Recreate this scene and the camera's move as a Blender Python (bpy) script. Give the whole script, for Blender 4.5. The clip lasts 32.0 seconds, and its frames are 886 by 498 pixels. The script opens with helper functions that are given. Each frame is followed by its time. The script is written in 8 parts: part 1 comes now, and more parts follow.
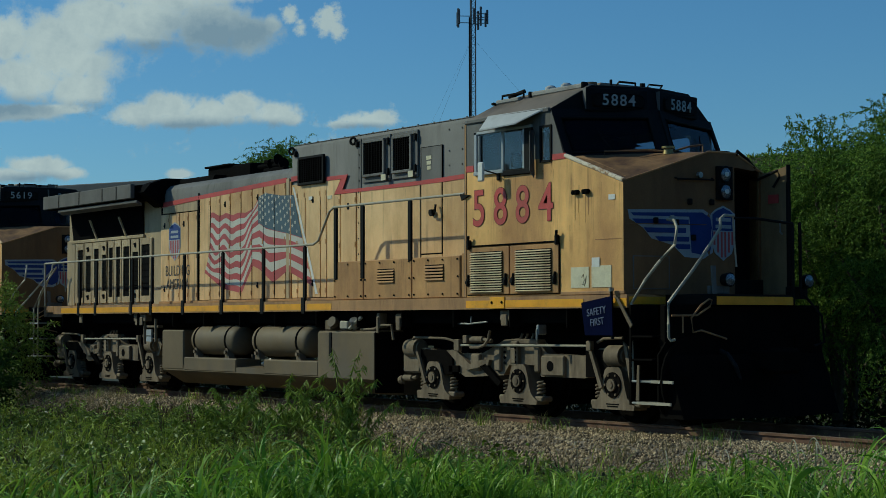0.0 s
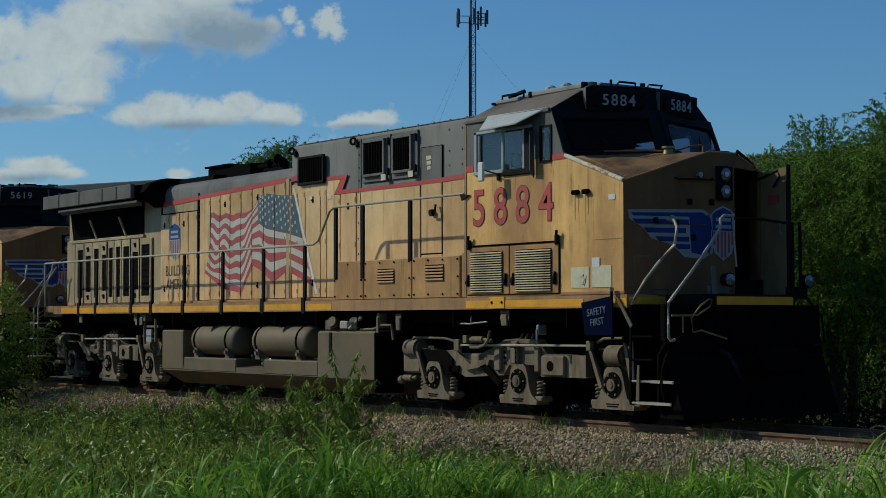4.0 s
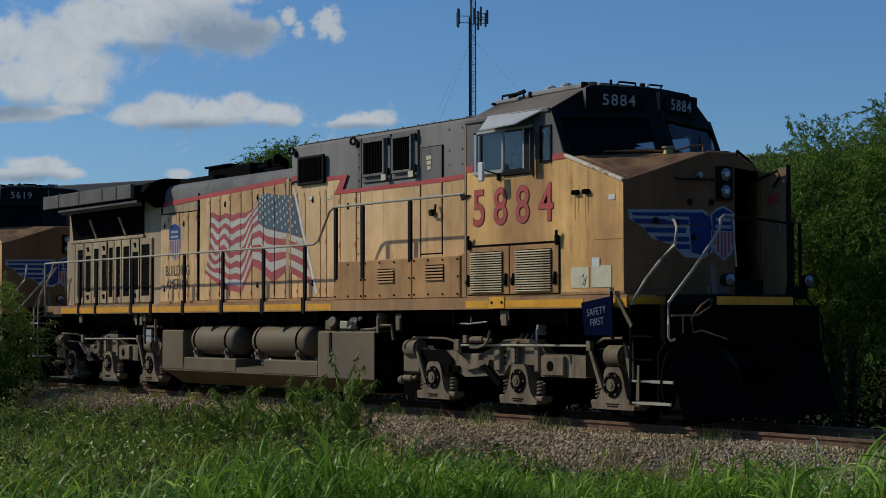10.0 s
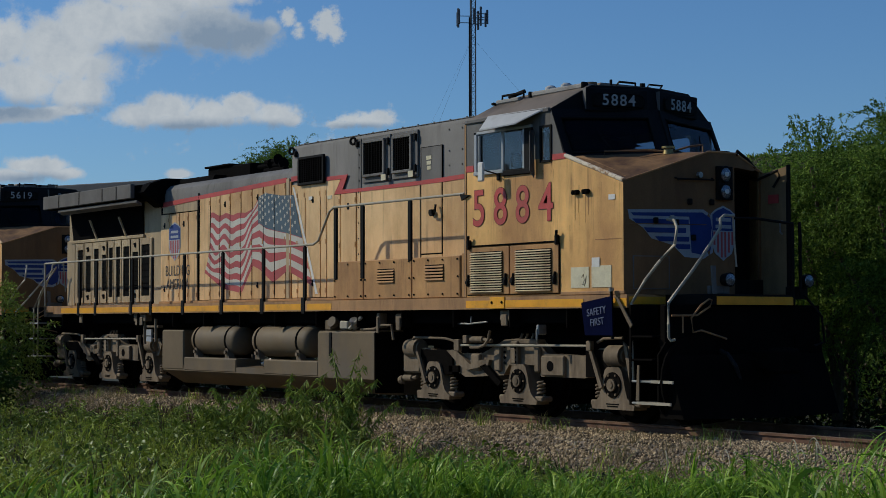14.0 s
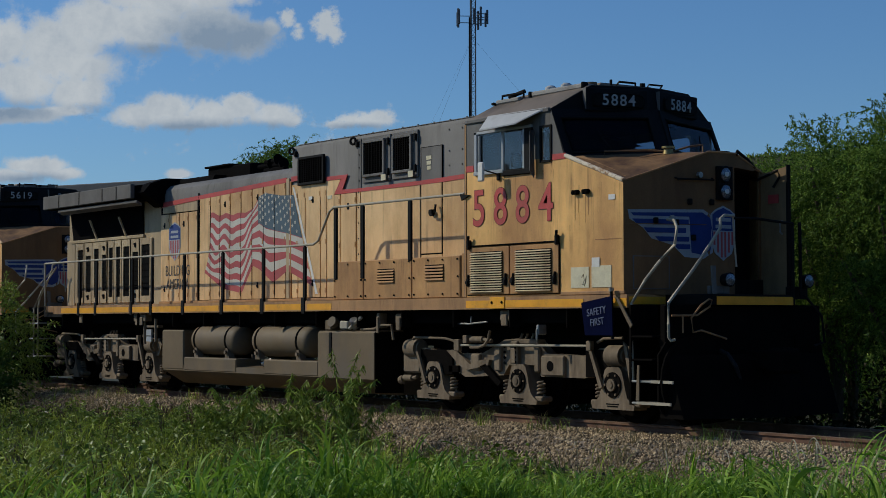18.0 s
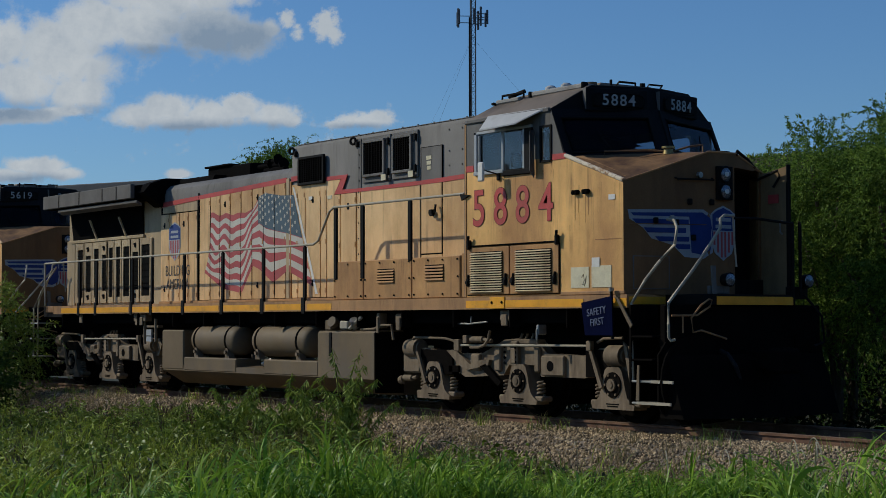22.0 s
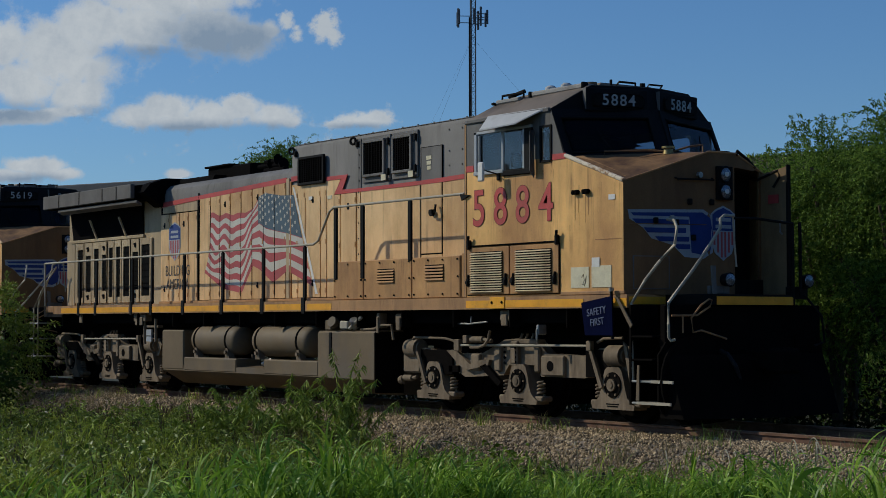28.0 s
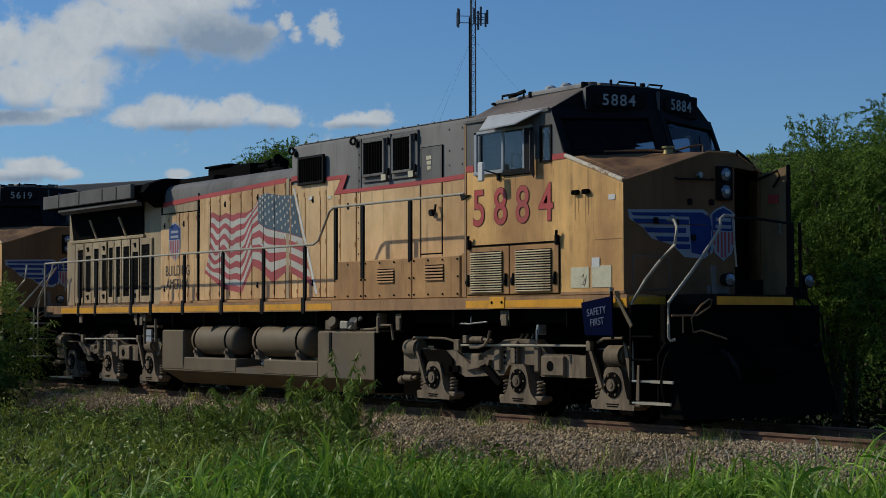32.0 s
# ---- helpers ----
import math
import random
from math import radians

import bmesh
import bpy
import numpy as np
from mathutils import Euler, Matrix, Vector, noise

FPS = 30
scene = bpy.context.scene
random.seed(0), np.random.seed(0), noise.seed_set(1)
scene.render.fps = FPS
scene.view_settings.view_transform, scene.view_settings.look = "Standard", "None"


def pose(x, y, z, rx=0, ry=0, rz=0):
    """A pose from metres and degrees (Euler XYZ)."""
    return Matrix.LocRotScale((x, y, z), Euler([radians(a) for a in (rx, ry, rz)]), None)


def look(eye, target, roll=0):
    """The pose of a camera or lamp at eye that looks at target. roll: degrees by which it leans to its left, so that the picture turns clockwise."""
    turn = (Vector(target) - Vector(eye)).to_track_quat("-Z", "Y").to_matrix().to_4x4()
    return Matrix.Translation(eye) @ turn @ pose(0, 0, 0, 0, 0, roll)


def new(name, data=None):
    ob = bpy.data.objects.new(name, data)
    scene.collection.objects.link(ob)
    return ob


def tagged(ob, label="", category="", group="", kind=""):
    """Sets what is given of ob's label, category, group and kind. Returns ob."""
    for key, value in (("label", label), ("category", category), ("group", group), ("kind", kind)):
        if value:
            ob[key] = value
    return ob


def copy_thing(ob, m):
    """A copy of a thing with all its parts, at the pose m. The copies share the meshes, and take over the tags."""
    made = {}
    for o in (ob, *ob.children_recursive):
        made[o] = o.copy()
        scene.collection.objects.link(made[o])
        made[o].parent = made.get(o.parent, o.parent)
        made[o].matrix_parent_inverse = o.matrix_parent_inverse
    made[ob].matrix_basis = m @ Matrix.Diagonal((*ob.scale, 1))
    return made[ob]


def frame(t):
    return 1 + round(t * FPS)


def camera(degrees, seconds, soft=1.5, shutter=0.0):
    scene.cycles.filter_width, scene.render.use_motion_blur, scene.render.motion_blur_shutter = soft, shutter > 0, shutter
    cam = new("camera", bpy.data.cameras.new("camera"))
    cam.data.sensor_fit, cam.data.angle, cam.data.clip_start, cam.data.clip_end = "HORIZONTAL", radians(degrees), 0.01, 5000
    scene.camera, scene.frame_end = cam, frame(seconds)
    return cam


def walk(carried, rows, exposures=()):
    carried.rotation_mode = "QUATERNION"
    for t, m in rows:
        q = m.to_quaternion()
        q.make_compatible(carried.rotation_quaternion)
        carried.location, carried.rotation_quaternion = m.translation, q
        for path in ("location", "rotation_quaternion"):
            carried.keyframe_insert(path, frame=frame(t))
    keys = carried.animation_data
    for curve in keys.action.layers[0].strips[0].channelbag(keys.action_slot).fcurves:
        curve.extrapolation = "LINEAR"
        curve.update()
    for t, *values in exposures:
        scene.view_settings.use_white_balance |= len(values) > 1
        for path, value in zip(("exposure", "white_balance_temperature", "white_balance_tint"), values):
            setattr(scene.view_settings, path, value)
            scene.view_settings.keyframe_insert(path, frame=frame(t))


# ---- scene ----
# Metres; x runs along the track towards the engine's nose, z = 0 is the top of the rails.
EYE = (18.397, -16.69, 1.382)
AIM = (EYE[0] - 82.07, EYE[1] + 57.04, EYE[2] + 4.12)
cam = camera(28.15, 32.0, soft=0.7)
STAND = look(EYE, AIM, -0.09)
walk(cam, [(0, STAND), (32, STAND)],
     exposures=[(0, -0.98, 5650, -14), (1.0, -0.97, 5650, -14), (3.0, -0.96, 5700, -12), (3.8, -0.96, 5750, -6), (5.6, -0.95, 5820, -1), (6.0, -0.94, 5840, 0), (7.2, -0.94, 5900, 5), (8.5, -0.94, 5900, 6), (32, -0.94, 5900, 6)])

# ---- sky and sun ----
TO_SUN = Vector((-0.73, -0.55, 0.60)).normalized()
world = bpy.data.worlds.new("sky")
scene.world = world
world.use_nodes = True
wn, wl = world.node_tree.nodes, world.node_tree.links
wn.clear()
w_out, w_bg, w_sky = wn.new("ShaderNodeOutputWorld"), wn.new("ShaderNodeBackground"), wn.new("ShaderNodeTexSky")
w_sky.sky_type, w_sky.sun_disc = "NISHITA", False
w_sky.sun_elevation = math.asin(TO_SUN.z)
w_sky.sun_rotation = math.atan2(TO_SUN.x, TO_SUN.y)
w_sky.air_density, w_sky.dust_density, w_sky.ozone_density = 1.0, 0.25, 8.6
w_bg.inputs[1].default_value = 0.15
wl.new(w_sky.outputs[0], w_bg.inputs[0])
wl.new(w_bg.outputs[0], w_out.inputs[0])
sun_data = bpy.data.lights.new("sun", "SUN")
sun_data.energy, sun_data.angle, sun_data.color = 5.0, radians(0.5), (1.0, 0.88, 0.68)
sun = new("sun", sun_data)
sun.matrix_world = look(TO_SUN * 300, (0, 0, 0))

# ---- materials ----
def nodes_of(name):
    m = bpy.data.materials.new(name)
    m.use_nodes = True
    n, l = m.node_tree.nodes, m.node_tree.links
    return m, n, l, n["Principled BSDF"]


def mixed(n, l, fac, a, b, blend="MIX"):
    x = n.new("ShaderNodeMix")
    x.data_type, x.blend_type = "RGBA", blend
    for sock, v in ((x.inputs[0], fac), (x.inputs[6], a), (x.inputs[7], b)):
        if hasattr(v, "is_linked"):
            l.new(v, sock)
        elif isinstance(v, (int, float)):
            sock.default_value = v
        else:
            sock.default_value = (*v[:3], 1)
    return x.outputs[2]


def noise_at(n, l, co, scale, detail=4.0, stretch=(1, 1, 1), rough=0.6):
    mp, t = n.new("ShaderNodeMapping"), n.new("ShaderNodeTexNoise")
    mp.inputs["Scale"].default_value = stretch
    l.new(co, mp.inputs[0])
    l.new(mp.outputs[0], t.inputs["Vector"])
    t.inputs["Scale"].default_value, t.inputs["Detail"].default_value, t.inputs["Roughness"].default_value = scale, detail, rough
    return t.outputs[0]


def ramp(n, l, value, lo, hi, a=(0, 0, 0), b=(1, 1, 1)):
    r = n.new("ShaderNodeValToRGB")
    r.color_ramp.elements[0].position, r.color_ramp.elements[1].position = lo, hi
    r.color_ramp.elements[0].color, r.color_ramp.elements[1].color = (*a, 1), (*b, 1)
    l.new(value, r.inputs[0])
    return r.outputs[0]


def surface(name, base, rough=0.6, metal=0.0, vary=0.25, scale=2.0, dirt=None, dirt_lo=0.5, dirt_hi=0.8, streak=False,
            bump=0.05, bscale=60.0, spread=0.0, spec=0.25, blotch=None, runs=None):
    """A worn surface: base colour, cloudy variation, dirt in patches or downward streaks, and fine relief."""
    m, n, l, b = nodes_of(name)
    co = n.new("ShaderNodeTexCoord").outputs["Object"]
    dark = tuple(c * (1 - vary) for c in base)
    lite = tuple(min(1, c * (1 + vary * 0.6)) for c in base)
    col = mixed(n, l, ramp(n, l, noise_at(n, l, co, scale), 0.3, 0.7), dark, lite)
    if blotch:
        col = mixed(n, l, ramp(n, l, noise_at(n, l, co, 0.55, 5, (1, 1, 0.6), 0.7), 0.41, 0.66, (0, 0, 0), (0.85, 0.85, 0.85)), col, blotch)
    if dirt:
        st = (1, 1, 0.22) if streak else (1, 1, 1)
        mask = ramp(n, l, noise_at(n, l, co, scale * (1.5 if streak else 0.9), 6, st, 0.65), dirt_lo, dirt_hi)
        col = mixed(n, l, mask, col, dirt)
    if runs:
        thin = ramp(n, l, noise_at(n, l, co, 7.0, 5, (1, 1, 0.055), 0.6), 0.55, 0.78)
        gate = ramp(n, l, noise_at(n, l, co, 1.3, 4), 0.34, 0.60)
        col = mixed(n, l, mixed(n, l, 1.0, thin, gate, "MULTIPLY"), col, runs)
    grain = noise_at(n, l, co, bscale, 3)
    col = mixed(n, l, 0.08, col, ramp(n, l, grain, 0.3, 0.7), "OVERLAY")
    if spread:
        info, hs = n.new("ShaderNodeObjectInfo"), n.new("ShaderNodeHueSaturation")
        mr = n.new("ShaderNodeMapRange")
        mr.inputs["To Min"].default_value, mr.inputs["To Max"].default_value = 1 - spread, 1 + spread
        l.new(info.outputs["Random"], mr.inputs[0])
        l.new(mr.outputs[0], hs.inputs["Value"])
        l.new(col, hs.inputs["Color"])
        col = hs.outputs[0]
    l.new(col, b.inputs["Base Color"])
    b.inputs["Metallic"].default_value, b.inputs["Specular IOR Level"].default_value = metal, spec
    rr = n.new("ShaderNodeMapRange")
    rr.inputs["To Min"].default_value, rr.inputs["To Max"].default_value = max(0.05, rough - 0.1), min(1, rough + 0.12)
    l.new(grain, rr.inputs[0])
    l.new(rr.outputs[0], b.inputs["Roughness"])
    bp = n.new("ShaderNodeBump")
    bp.inputs["Strength"].default_value, bp.inputs["Distance"].default_value = bump, 0.02
    l.new(grain, bp.inputs["Height"])
    l.new(bp.outputs[0], b.inputs["Normal"])
    return m


def leafy(name, a, b_col, rough=0.55, through_light=0.35, spec=0.12):
    """Leaves and blades: colour varies from leaf to leaf, and some light passes through."""
    m, n, l, b = nodes_of(name)
    g = n.new("ShaderNodeNewGeometry")
    co = n.new("ShaderNodeTexCoord").outputs["Object"]
    col = mixed(n, l, g.outputs["Random Per Island"], a, b_col)
    col = mixed(n, l, ramp(n, l, noise_at(n, l, co, 0.6, 3), 0.35, 0.7), col, tuple(c * 0.72 for c in a))
    l.new(col, b.inputs["Base Color"])
    b.inputs["Roughness"].default_value, b.inputs["Specular IOR Level"].default_value = rough, spec
    t, mx = n.new("ShaderNodeBsdfTranslucent"), n.new("ShaderNodeMixShader")
    l.new(col, t.inputs[0])
    mx.inputs[0].default_value = through_light
    l.new(b.outputs[0], mx.inputs[1])
    l.new(t.outputs[0], mx.inputs[2])
    l.new(mx.outputs[0], n["Material Output"].inputs[0])
    return m


def run_material():
    """A thin film of rusty dirt that the paint shows through."""
    m, n, l, b = nodes_of("rusty_run")
    b.inputs["Base Color"].default_value, b.inputs["Roughness"].default_value = (0.075, 0.038, 0.018, 1), 0.85
    tr, mx = n.new("ShaderNodeBsdfTransparent"), n.new("ShaderNodeMixShader")
    film = ramp(n, l, noise_at(n, l, n.new("ShaderNodeTexCoord").outputs["Object"], 3.0, 4, (1, 1, 0.4)), 0.35, 0.75, (0.03, 0.03, 0.03), (0.34, 0.34, 0.34))
    l.new(film, mx.inputs[0])
    l.new(tr.outputs[0], mx.inputs[1])
    l.new(b.outputs[0], mx.inputs[2])
    l.new(mx.outputs[0], n["Material Output"].inputs[0])
    return m


RUST = (0.16, 0.075, 0.035)
YELLOW = surface("weathered_yellow_paint", (0.84, 0.56, 0.27), 0.5, 0, 0.15, 0.8, (0.47, 0.27, 0.11), 0.48, 0.82, True, 0.03, 40, blotch=(0.46, 0.25, 0.09), runs=(0.20, 0.10, 0.04))
CAB_YELLOW = surface("rust_streaked_yellow_paint", (0.88, 0.51, 0.165), 0.5, 0, 0.2, 0.7, (0.40, 0.20, 0.075), 0.42, 0.76, True, 0.03, 40, blotch=(0.36, 0.165, 0.052), runs=(0.17, 0.075, 0.028))
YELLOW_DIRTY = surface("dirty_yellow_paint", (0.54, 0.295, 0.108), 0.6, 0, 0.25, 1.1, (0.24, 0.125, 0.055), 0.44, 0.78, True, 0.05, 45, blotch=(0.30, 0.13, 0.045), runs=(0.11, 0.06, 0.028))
GREY = surface("weathered_grey_paint", (0.185, 0.174, 0.160), 0.6, 0, 0.18, 0.9, (0.085, 0.078, 0.07), 0.45, 0.8, True, 0.03, 40, spec=0.15, runs=(0.05, 0.045, 0.04))
CAB_FRONT_BLACK = surface("matt_black_cab_front", (0.013, 0.0135, 0.015), 0.7, 0, 0.2, 2, (0.035, 0.03, 0.026), 0.55, 0.85, spec=0.08)
WING_GREY = surface("sooty_grey_paint", (0.145, 0.132, 0.12), 0.7, 0, 0.25, 1.2, (0.085, 0.075, 0.065), 0.45, 0.75, True, 0.06, 40, runs=(0.05, 0.045, 0.04))
ROOF = surface("sooty_roof_paint", (0.20, 0.16, 0.125), 0.7, 0, 0.25, 1.2, (0.09, 0.07, 0.055), 0.45, 0.75, False, 0.06, 40)
# Grimy paint, darkened further to carry the shade on the nose front.
NOSE_SHADED_GRIME = surface("shaded_grimy_yellow_paint", (0.23, 0.125, 0.056), 0.7, 0, 0.2, 1.3, (0.12, 0.065, 0.034), 0.45, 0.8, True, 0.05, 45, spec=0.1)
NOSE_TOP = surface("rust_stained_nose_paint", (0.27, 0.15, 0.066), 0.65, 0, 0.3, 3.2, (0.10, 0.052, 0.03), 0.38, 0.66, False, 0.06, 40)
RED = surface("faded_red_paint", (0.50, 0.075, 0.065), 0.5, 0, 0.2, 1.5, (0.30, 0.10, 0.07), 0.55, 0.85, True, 0.03, 50)
DARK_RED = surface("dark_red_outline", (0.06, 0.02, 0.02), 0.6)
STRIPE_YELLOW = surface("reflective_yellow_stripe", (0.82, 0.385, 0.022), 0.4, 0, 0.15, 3, (0.35, 0.2, 0.05), 0.55, 0.8)
SILL = surface("dirty_sill_paint", (0.43, 0.235, 0.10), 0.6, 0, 0.25, 1.6, (0.17, 0.095, 0.05), 0.46, 0.74, True)
CREAM = surface("faded_cream_slat_paint", (0.60, 0.48, 0.30), 0.55, 0, 0.15, 4, (0.26, 0.17, 0.09), 0.5, 0.8)
WHITE = surface("off_white_paint", (0.70, 0.68, 0.63), 0.6, 0, 0.1, 4, (0.5, 0.45, 0.36), 0.6, 0.85)
EDGE_PAINT = surface("chipped_pale_edge_paint", (0.78, 0.67, 0.50), 0.6, 0, 0.2, 6, (0.30, 0.15, 0.06), 0.48, 0.62)
PAPER = surface("weathered_paper", (0.66, 0.60, 0.42), 0.8, 0, 0.12, 8, (0.45, 0.36, 0.2), 0.55, 0.8)
FLAG_RED = surface("faded_flag_red", (0.42, 0.085, 0.085), 0.55, 0, 0.2, 2, (0.30, 0.16, 0.11), 0.58, 0.85, True)
FLAG_WHITE = surface("faded_flag_white", (0.56, 0.53, 0.45), 0.55, 0, 0.15, 2, (0.42, 0.35, 0.22), 0.55, 0.85, True)
FLAG_BLUE = surface("faded_flag_blue", (0.075, 0.115, 0.145), 0.55, 0, 0.2, 2, (0.2, 0.2, 0.17), 0.58, 0.85, True)
LOGO_BLUE = surface("emblem_blue_paint", (0.018, 0.042, 0.19), 0.5, 0, 0.15, 3)
LOGO_WHITE = surface("emblem_white_paint", (0.36, 0.38, 0.40), 0.55, 0, 0.15, 3, (0.3, 0.28, 0.24), 0.55, 0.85)
BLACK = surface("black_paint", (0.012, 0.0112, 0.0108), 0.6, 0, 0.3, 2, (0.018, 0.015, 0.012), 0.6, 0.85, spec=0.06)
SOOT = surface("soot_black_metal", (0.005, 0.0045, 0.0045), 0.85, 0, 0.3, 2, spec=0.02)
# Underframe black, set below paint so that it carries the shade there too.
UNDER = surface("underframe_and_shade_black", (0.008, 0.0068, 0.006), 0.9, 0, 0.3, 2, (0.010, 0.008, 0.006), 0.62, 0.88, spec=0.01)
TRUCK = surface("dusty_truck_grey", (0.235, 0.175, 0.112), 0.75, 0, 0.25, 3, (0.085, 0.06, 0.038), 0.42, 0.76, True, 0.12, 50)
RADIATOR_CREAM = surface("sooty_cream_paint", (0.56, 0.43, 0.25), 0.6, 0, 0.2, 0.9, (0.30, 0.215, 0.12), 0.45, 0.78, True, 0.04, 40, blotch=(0.33, 0.24, 0.14), runs=(0.12, 0.085, 0.05))
ROOF_GREY = surface("pale_grey_roof_paint", (0.30, 0.285, 0.26), 0.6, 0, 0.2, 2, (0.12, 0.10, 0.085), 0.5, 0.75)
TANK = surface("dusty_tank_grey", (0.165, 0.118, 0.066), 0.65, 0, 0.2, 1.2, (0.11, 0.095, 0.08), 0.48, 0.8, True, 0.05, 40)
STEEL = surface("worn_steel", (0.34, 0.33, 0.31), 0.42, 0.6, 0.2, 4, RUST, 0.6, 0.85)
PALE_STEEL = surface("pale_painted_rail", (0.42, 0.37, 0.28), 0.5, 0, 0.2, 4, (0.25, 0.2, 0.15), 0.55, 0.85)
RAIL_SIDE = surface("rusty_rail", (0.19, 0.105, 0.066), 0.85, 0.0, 0.3, 4, (0.09, 0.05, 0.035), 0.45, 0.8, False, 0.15, 60)
RAIL_TOP = surface("dull_railhead", (0.20, 0.14, 0.10), 0.7, 0.2, 0.2, 3, spec=0.1)
TIE = surface("weathered_timber", (0.12, 0.095, 0.075), 0.9, 0, 0.3, 3, (0.06, 0.05, 0.04), 0.5, 0.8, False, 0.3, 30, 0.15)
RUBBER = surface("black_rubber", (0.015, 0.015, 0.015), 0.85)
SIGN_BLUE = surface("navy_sign", (0.002, 0.004, 0.026), 0.75, 0, 0.15, 6, spec=0.02)
# Near-black for interiors and vent backs; their shade is in the colour.
INSIDE = surface("interior_shade_black", (0.008, 0.008, 0.008), 0.9, spec=0.03)
AWNING = surface("pale_grey_awning", (0.47, 0.47, 0.46), 0.55, 0, 0.12, 3, (0.3, 0.28, 0.25), 0.55, 0.85)
RUN = run_material()
# Darker than plain concrete: the parapet's shade is mixed into the colour.
CONCRETE = surface("shaded_bridge_concrete", (0.14, 0.137, 0.135), 0.85, 0, 0.15, 0.4, (0.09, 0.088, 0.085), 0.5, 0.8, True, 0.1, 12)
ASPHALT = surface("asphalt", (0.05, 0.05, 0.05), 0.9, 0, 0.2, 0.5)
MAST = surface("galvanised_mast", (0.10, 0.11, 0.125), 0.6, 0.3, 0.2, 1)
TRUCK_GREY = surface("grey_car_paint", (0.17, 0.18, 0.20), 0.25, 0.2, 0.05, 2)
TRUCK_BLUE = surface("pale_blue_car_paint", (0.40, 0.45, 0.52), 0.25, 0.1, 0.05, 2)
TRUCK_WHITE = surface("white_car_paint", (0.75, 0.75, 0.74), 0.25, 0, 0.05, 2)
BARK = surface("grey_brown_bark", (0.13, 0.10, 0.07), 0.9, 0, 0.3, 5, (0.07, 0.055, 0.04), 0.45, 0.75, False, 0.4, 25)
# Brown kept darker than the body paint to bring in the door's shade.
DOOR_BROWN = surface("darkened_brown_door_paint", (0.28, 0.185, 0.09), 0.7, 0, 0.2, 1.3, (0.10, 0.065, 0.036), 0.45, 0.8, True, 0.05, 45)
STONE = surface("ballast_stone", (0.25, 0.20, 0.15), 0.9, 0, 0.35, 9, (0.10, 0.085, 0.07), 0.5, 0.7, False, 0.3, 60)
CHROME = surface("lamp_reflector", (0.22, 0.23, 0.25), 0.25, 0.6, 0.02, 3)
BRASS = surface("dull_brass", (0.30, 0.23, 0.10), 0.45, 0.7, 0.2, 5)
INSECT = surface("dragonfly_body", (0.03, 0.03, 0.035), 0.4, 0, 0.2, 40)
LETTER = surface("letter_paint", (0.055, 0.05, 0.05), 0.6)
SIGN_LETTER = surface("dull_sign_lettering", (0.12, 0.14, 0.21), 0.6)
LETTER_PALE = surface("pale_letter_paint", (0.42, 0.43, 0.42), 0.6)


def stones_material():
    m, n, l, b = nodes_of("ballast_gravel")
    g = n.new("ShaderNodeNewGeometry")
    co = n.new("ShaderNodeTexCoord").outputs["Object"]
    r = n.new("ShaderNodeValToRGB")
    cr = r.color_ramp
    cr.elements[0].color, cr.elements[1].color = (0.055, 0.041, 0.024, 1), (0.70, 0.535, 0.32, 1)
    e = cr.elements.new(0.5)
    e.color = (0.32, 0.228, 0.122, 1)
    l.new(g.outputs["Random Per Island"], r.inputs[0])
    col = mixed(n, l, 0.25, r.outputs[0], noise_at(n, l, co, 40, 3), "OVERLAY")
    col = mixed(n, l, ramp(n, l, noise_at(n, l, co, 1.1, 5), 0.46, 0.74, (0, 0, 0), (0.7, 0.7, 0.7)), col, (0.12, 0.085, 0.055))
    l.new(col, b.inputs["Base Color"])
    b.inputs["Roughness"].default_value = 0.9
    return m


GRAVEL = stones_material()


def glass(name, tint, rough=0.05, ior=1.45):
    m, n, l, b = nodes_of(name)
    b.inputs["Base Color"].default_value = (*tint, 1)
    b.inputs["Roughness"].default_value = rough
    b.inputs["Transmission Weight"].default_value = 1.0
    b.inputs["IOR"].default_value = ior
    return m


PANE = glass("tinted_cab_glass", (0.58, 0.67, 0.73))
SCREEN = glass("dark_windscreen_glass", (0.16, 0.20, 0.28), 0.05, 1.22)
WING = glass("insect_wing", (0.9, 0.9, 0.88), 0.2)

LEAF_WILLOW = leafy("willow_leaves", (0.038, 0.088, 0.012), (0.40, 0.57, 0.092), 0.5, 0.28)
# Leaf colour lowered to hold the engine's shade on the undergrowth.
LEAF_UNDER_SHADE = leafy("shaded_undergrowth_leaves", (0.010, 0.017, 0.003), (0.035, 0.052, 0.010), 0.6, 0.1)
LEAF_TREE = leafy("tree_leaves", (0.045, 0.09, 0.016), (0.09, 0.15, 0.028))
LEAF_WEED = leafy("weed_leaves", (0.09, 0.15, 0.015), (0.50, 0.60, 0.10), 0.5, 0.18, 0.2)
GRASS = leafy("meadow_grass", (0.13, 0.19, 0.012), (0.76, 0.84, 0.12), 0.5, 0.2, 0.2)
GRASS_DRY = leafy("dry_grass", (0.22, 0.18, 0.09), (0.40, 0.34, 0.20), 0.7, 0.3)
DEAD_STALK = leafy("bleached_stalks", (0.46, 0.42, 0.30), (0.60, 0.56, 0.42), 0.6, 0.3)
WEED_BRIGHT = leafy("yellow_green_weed_leaves", (0.09, 0.15, 0.012), (0.66, 0.76, 0.13), 0.45, 0.18, 0.25)
WEED_DARK = leafy("dark_weed_leaves", (0.025, 0.045, 0.008), (0.20, 0.26, 0.05), 0.45, 0.1, 0.3)
DEAD_STEM = leafy("dead_brown_stems", (0.05, 0.036, 0.022), (0.26, 0.19, 0.12), 0.7, 0.15)
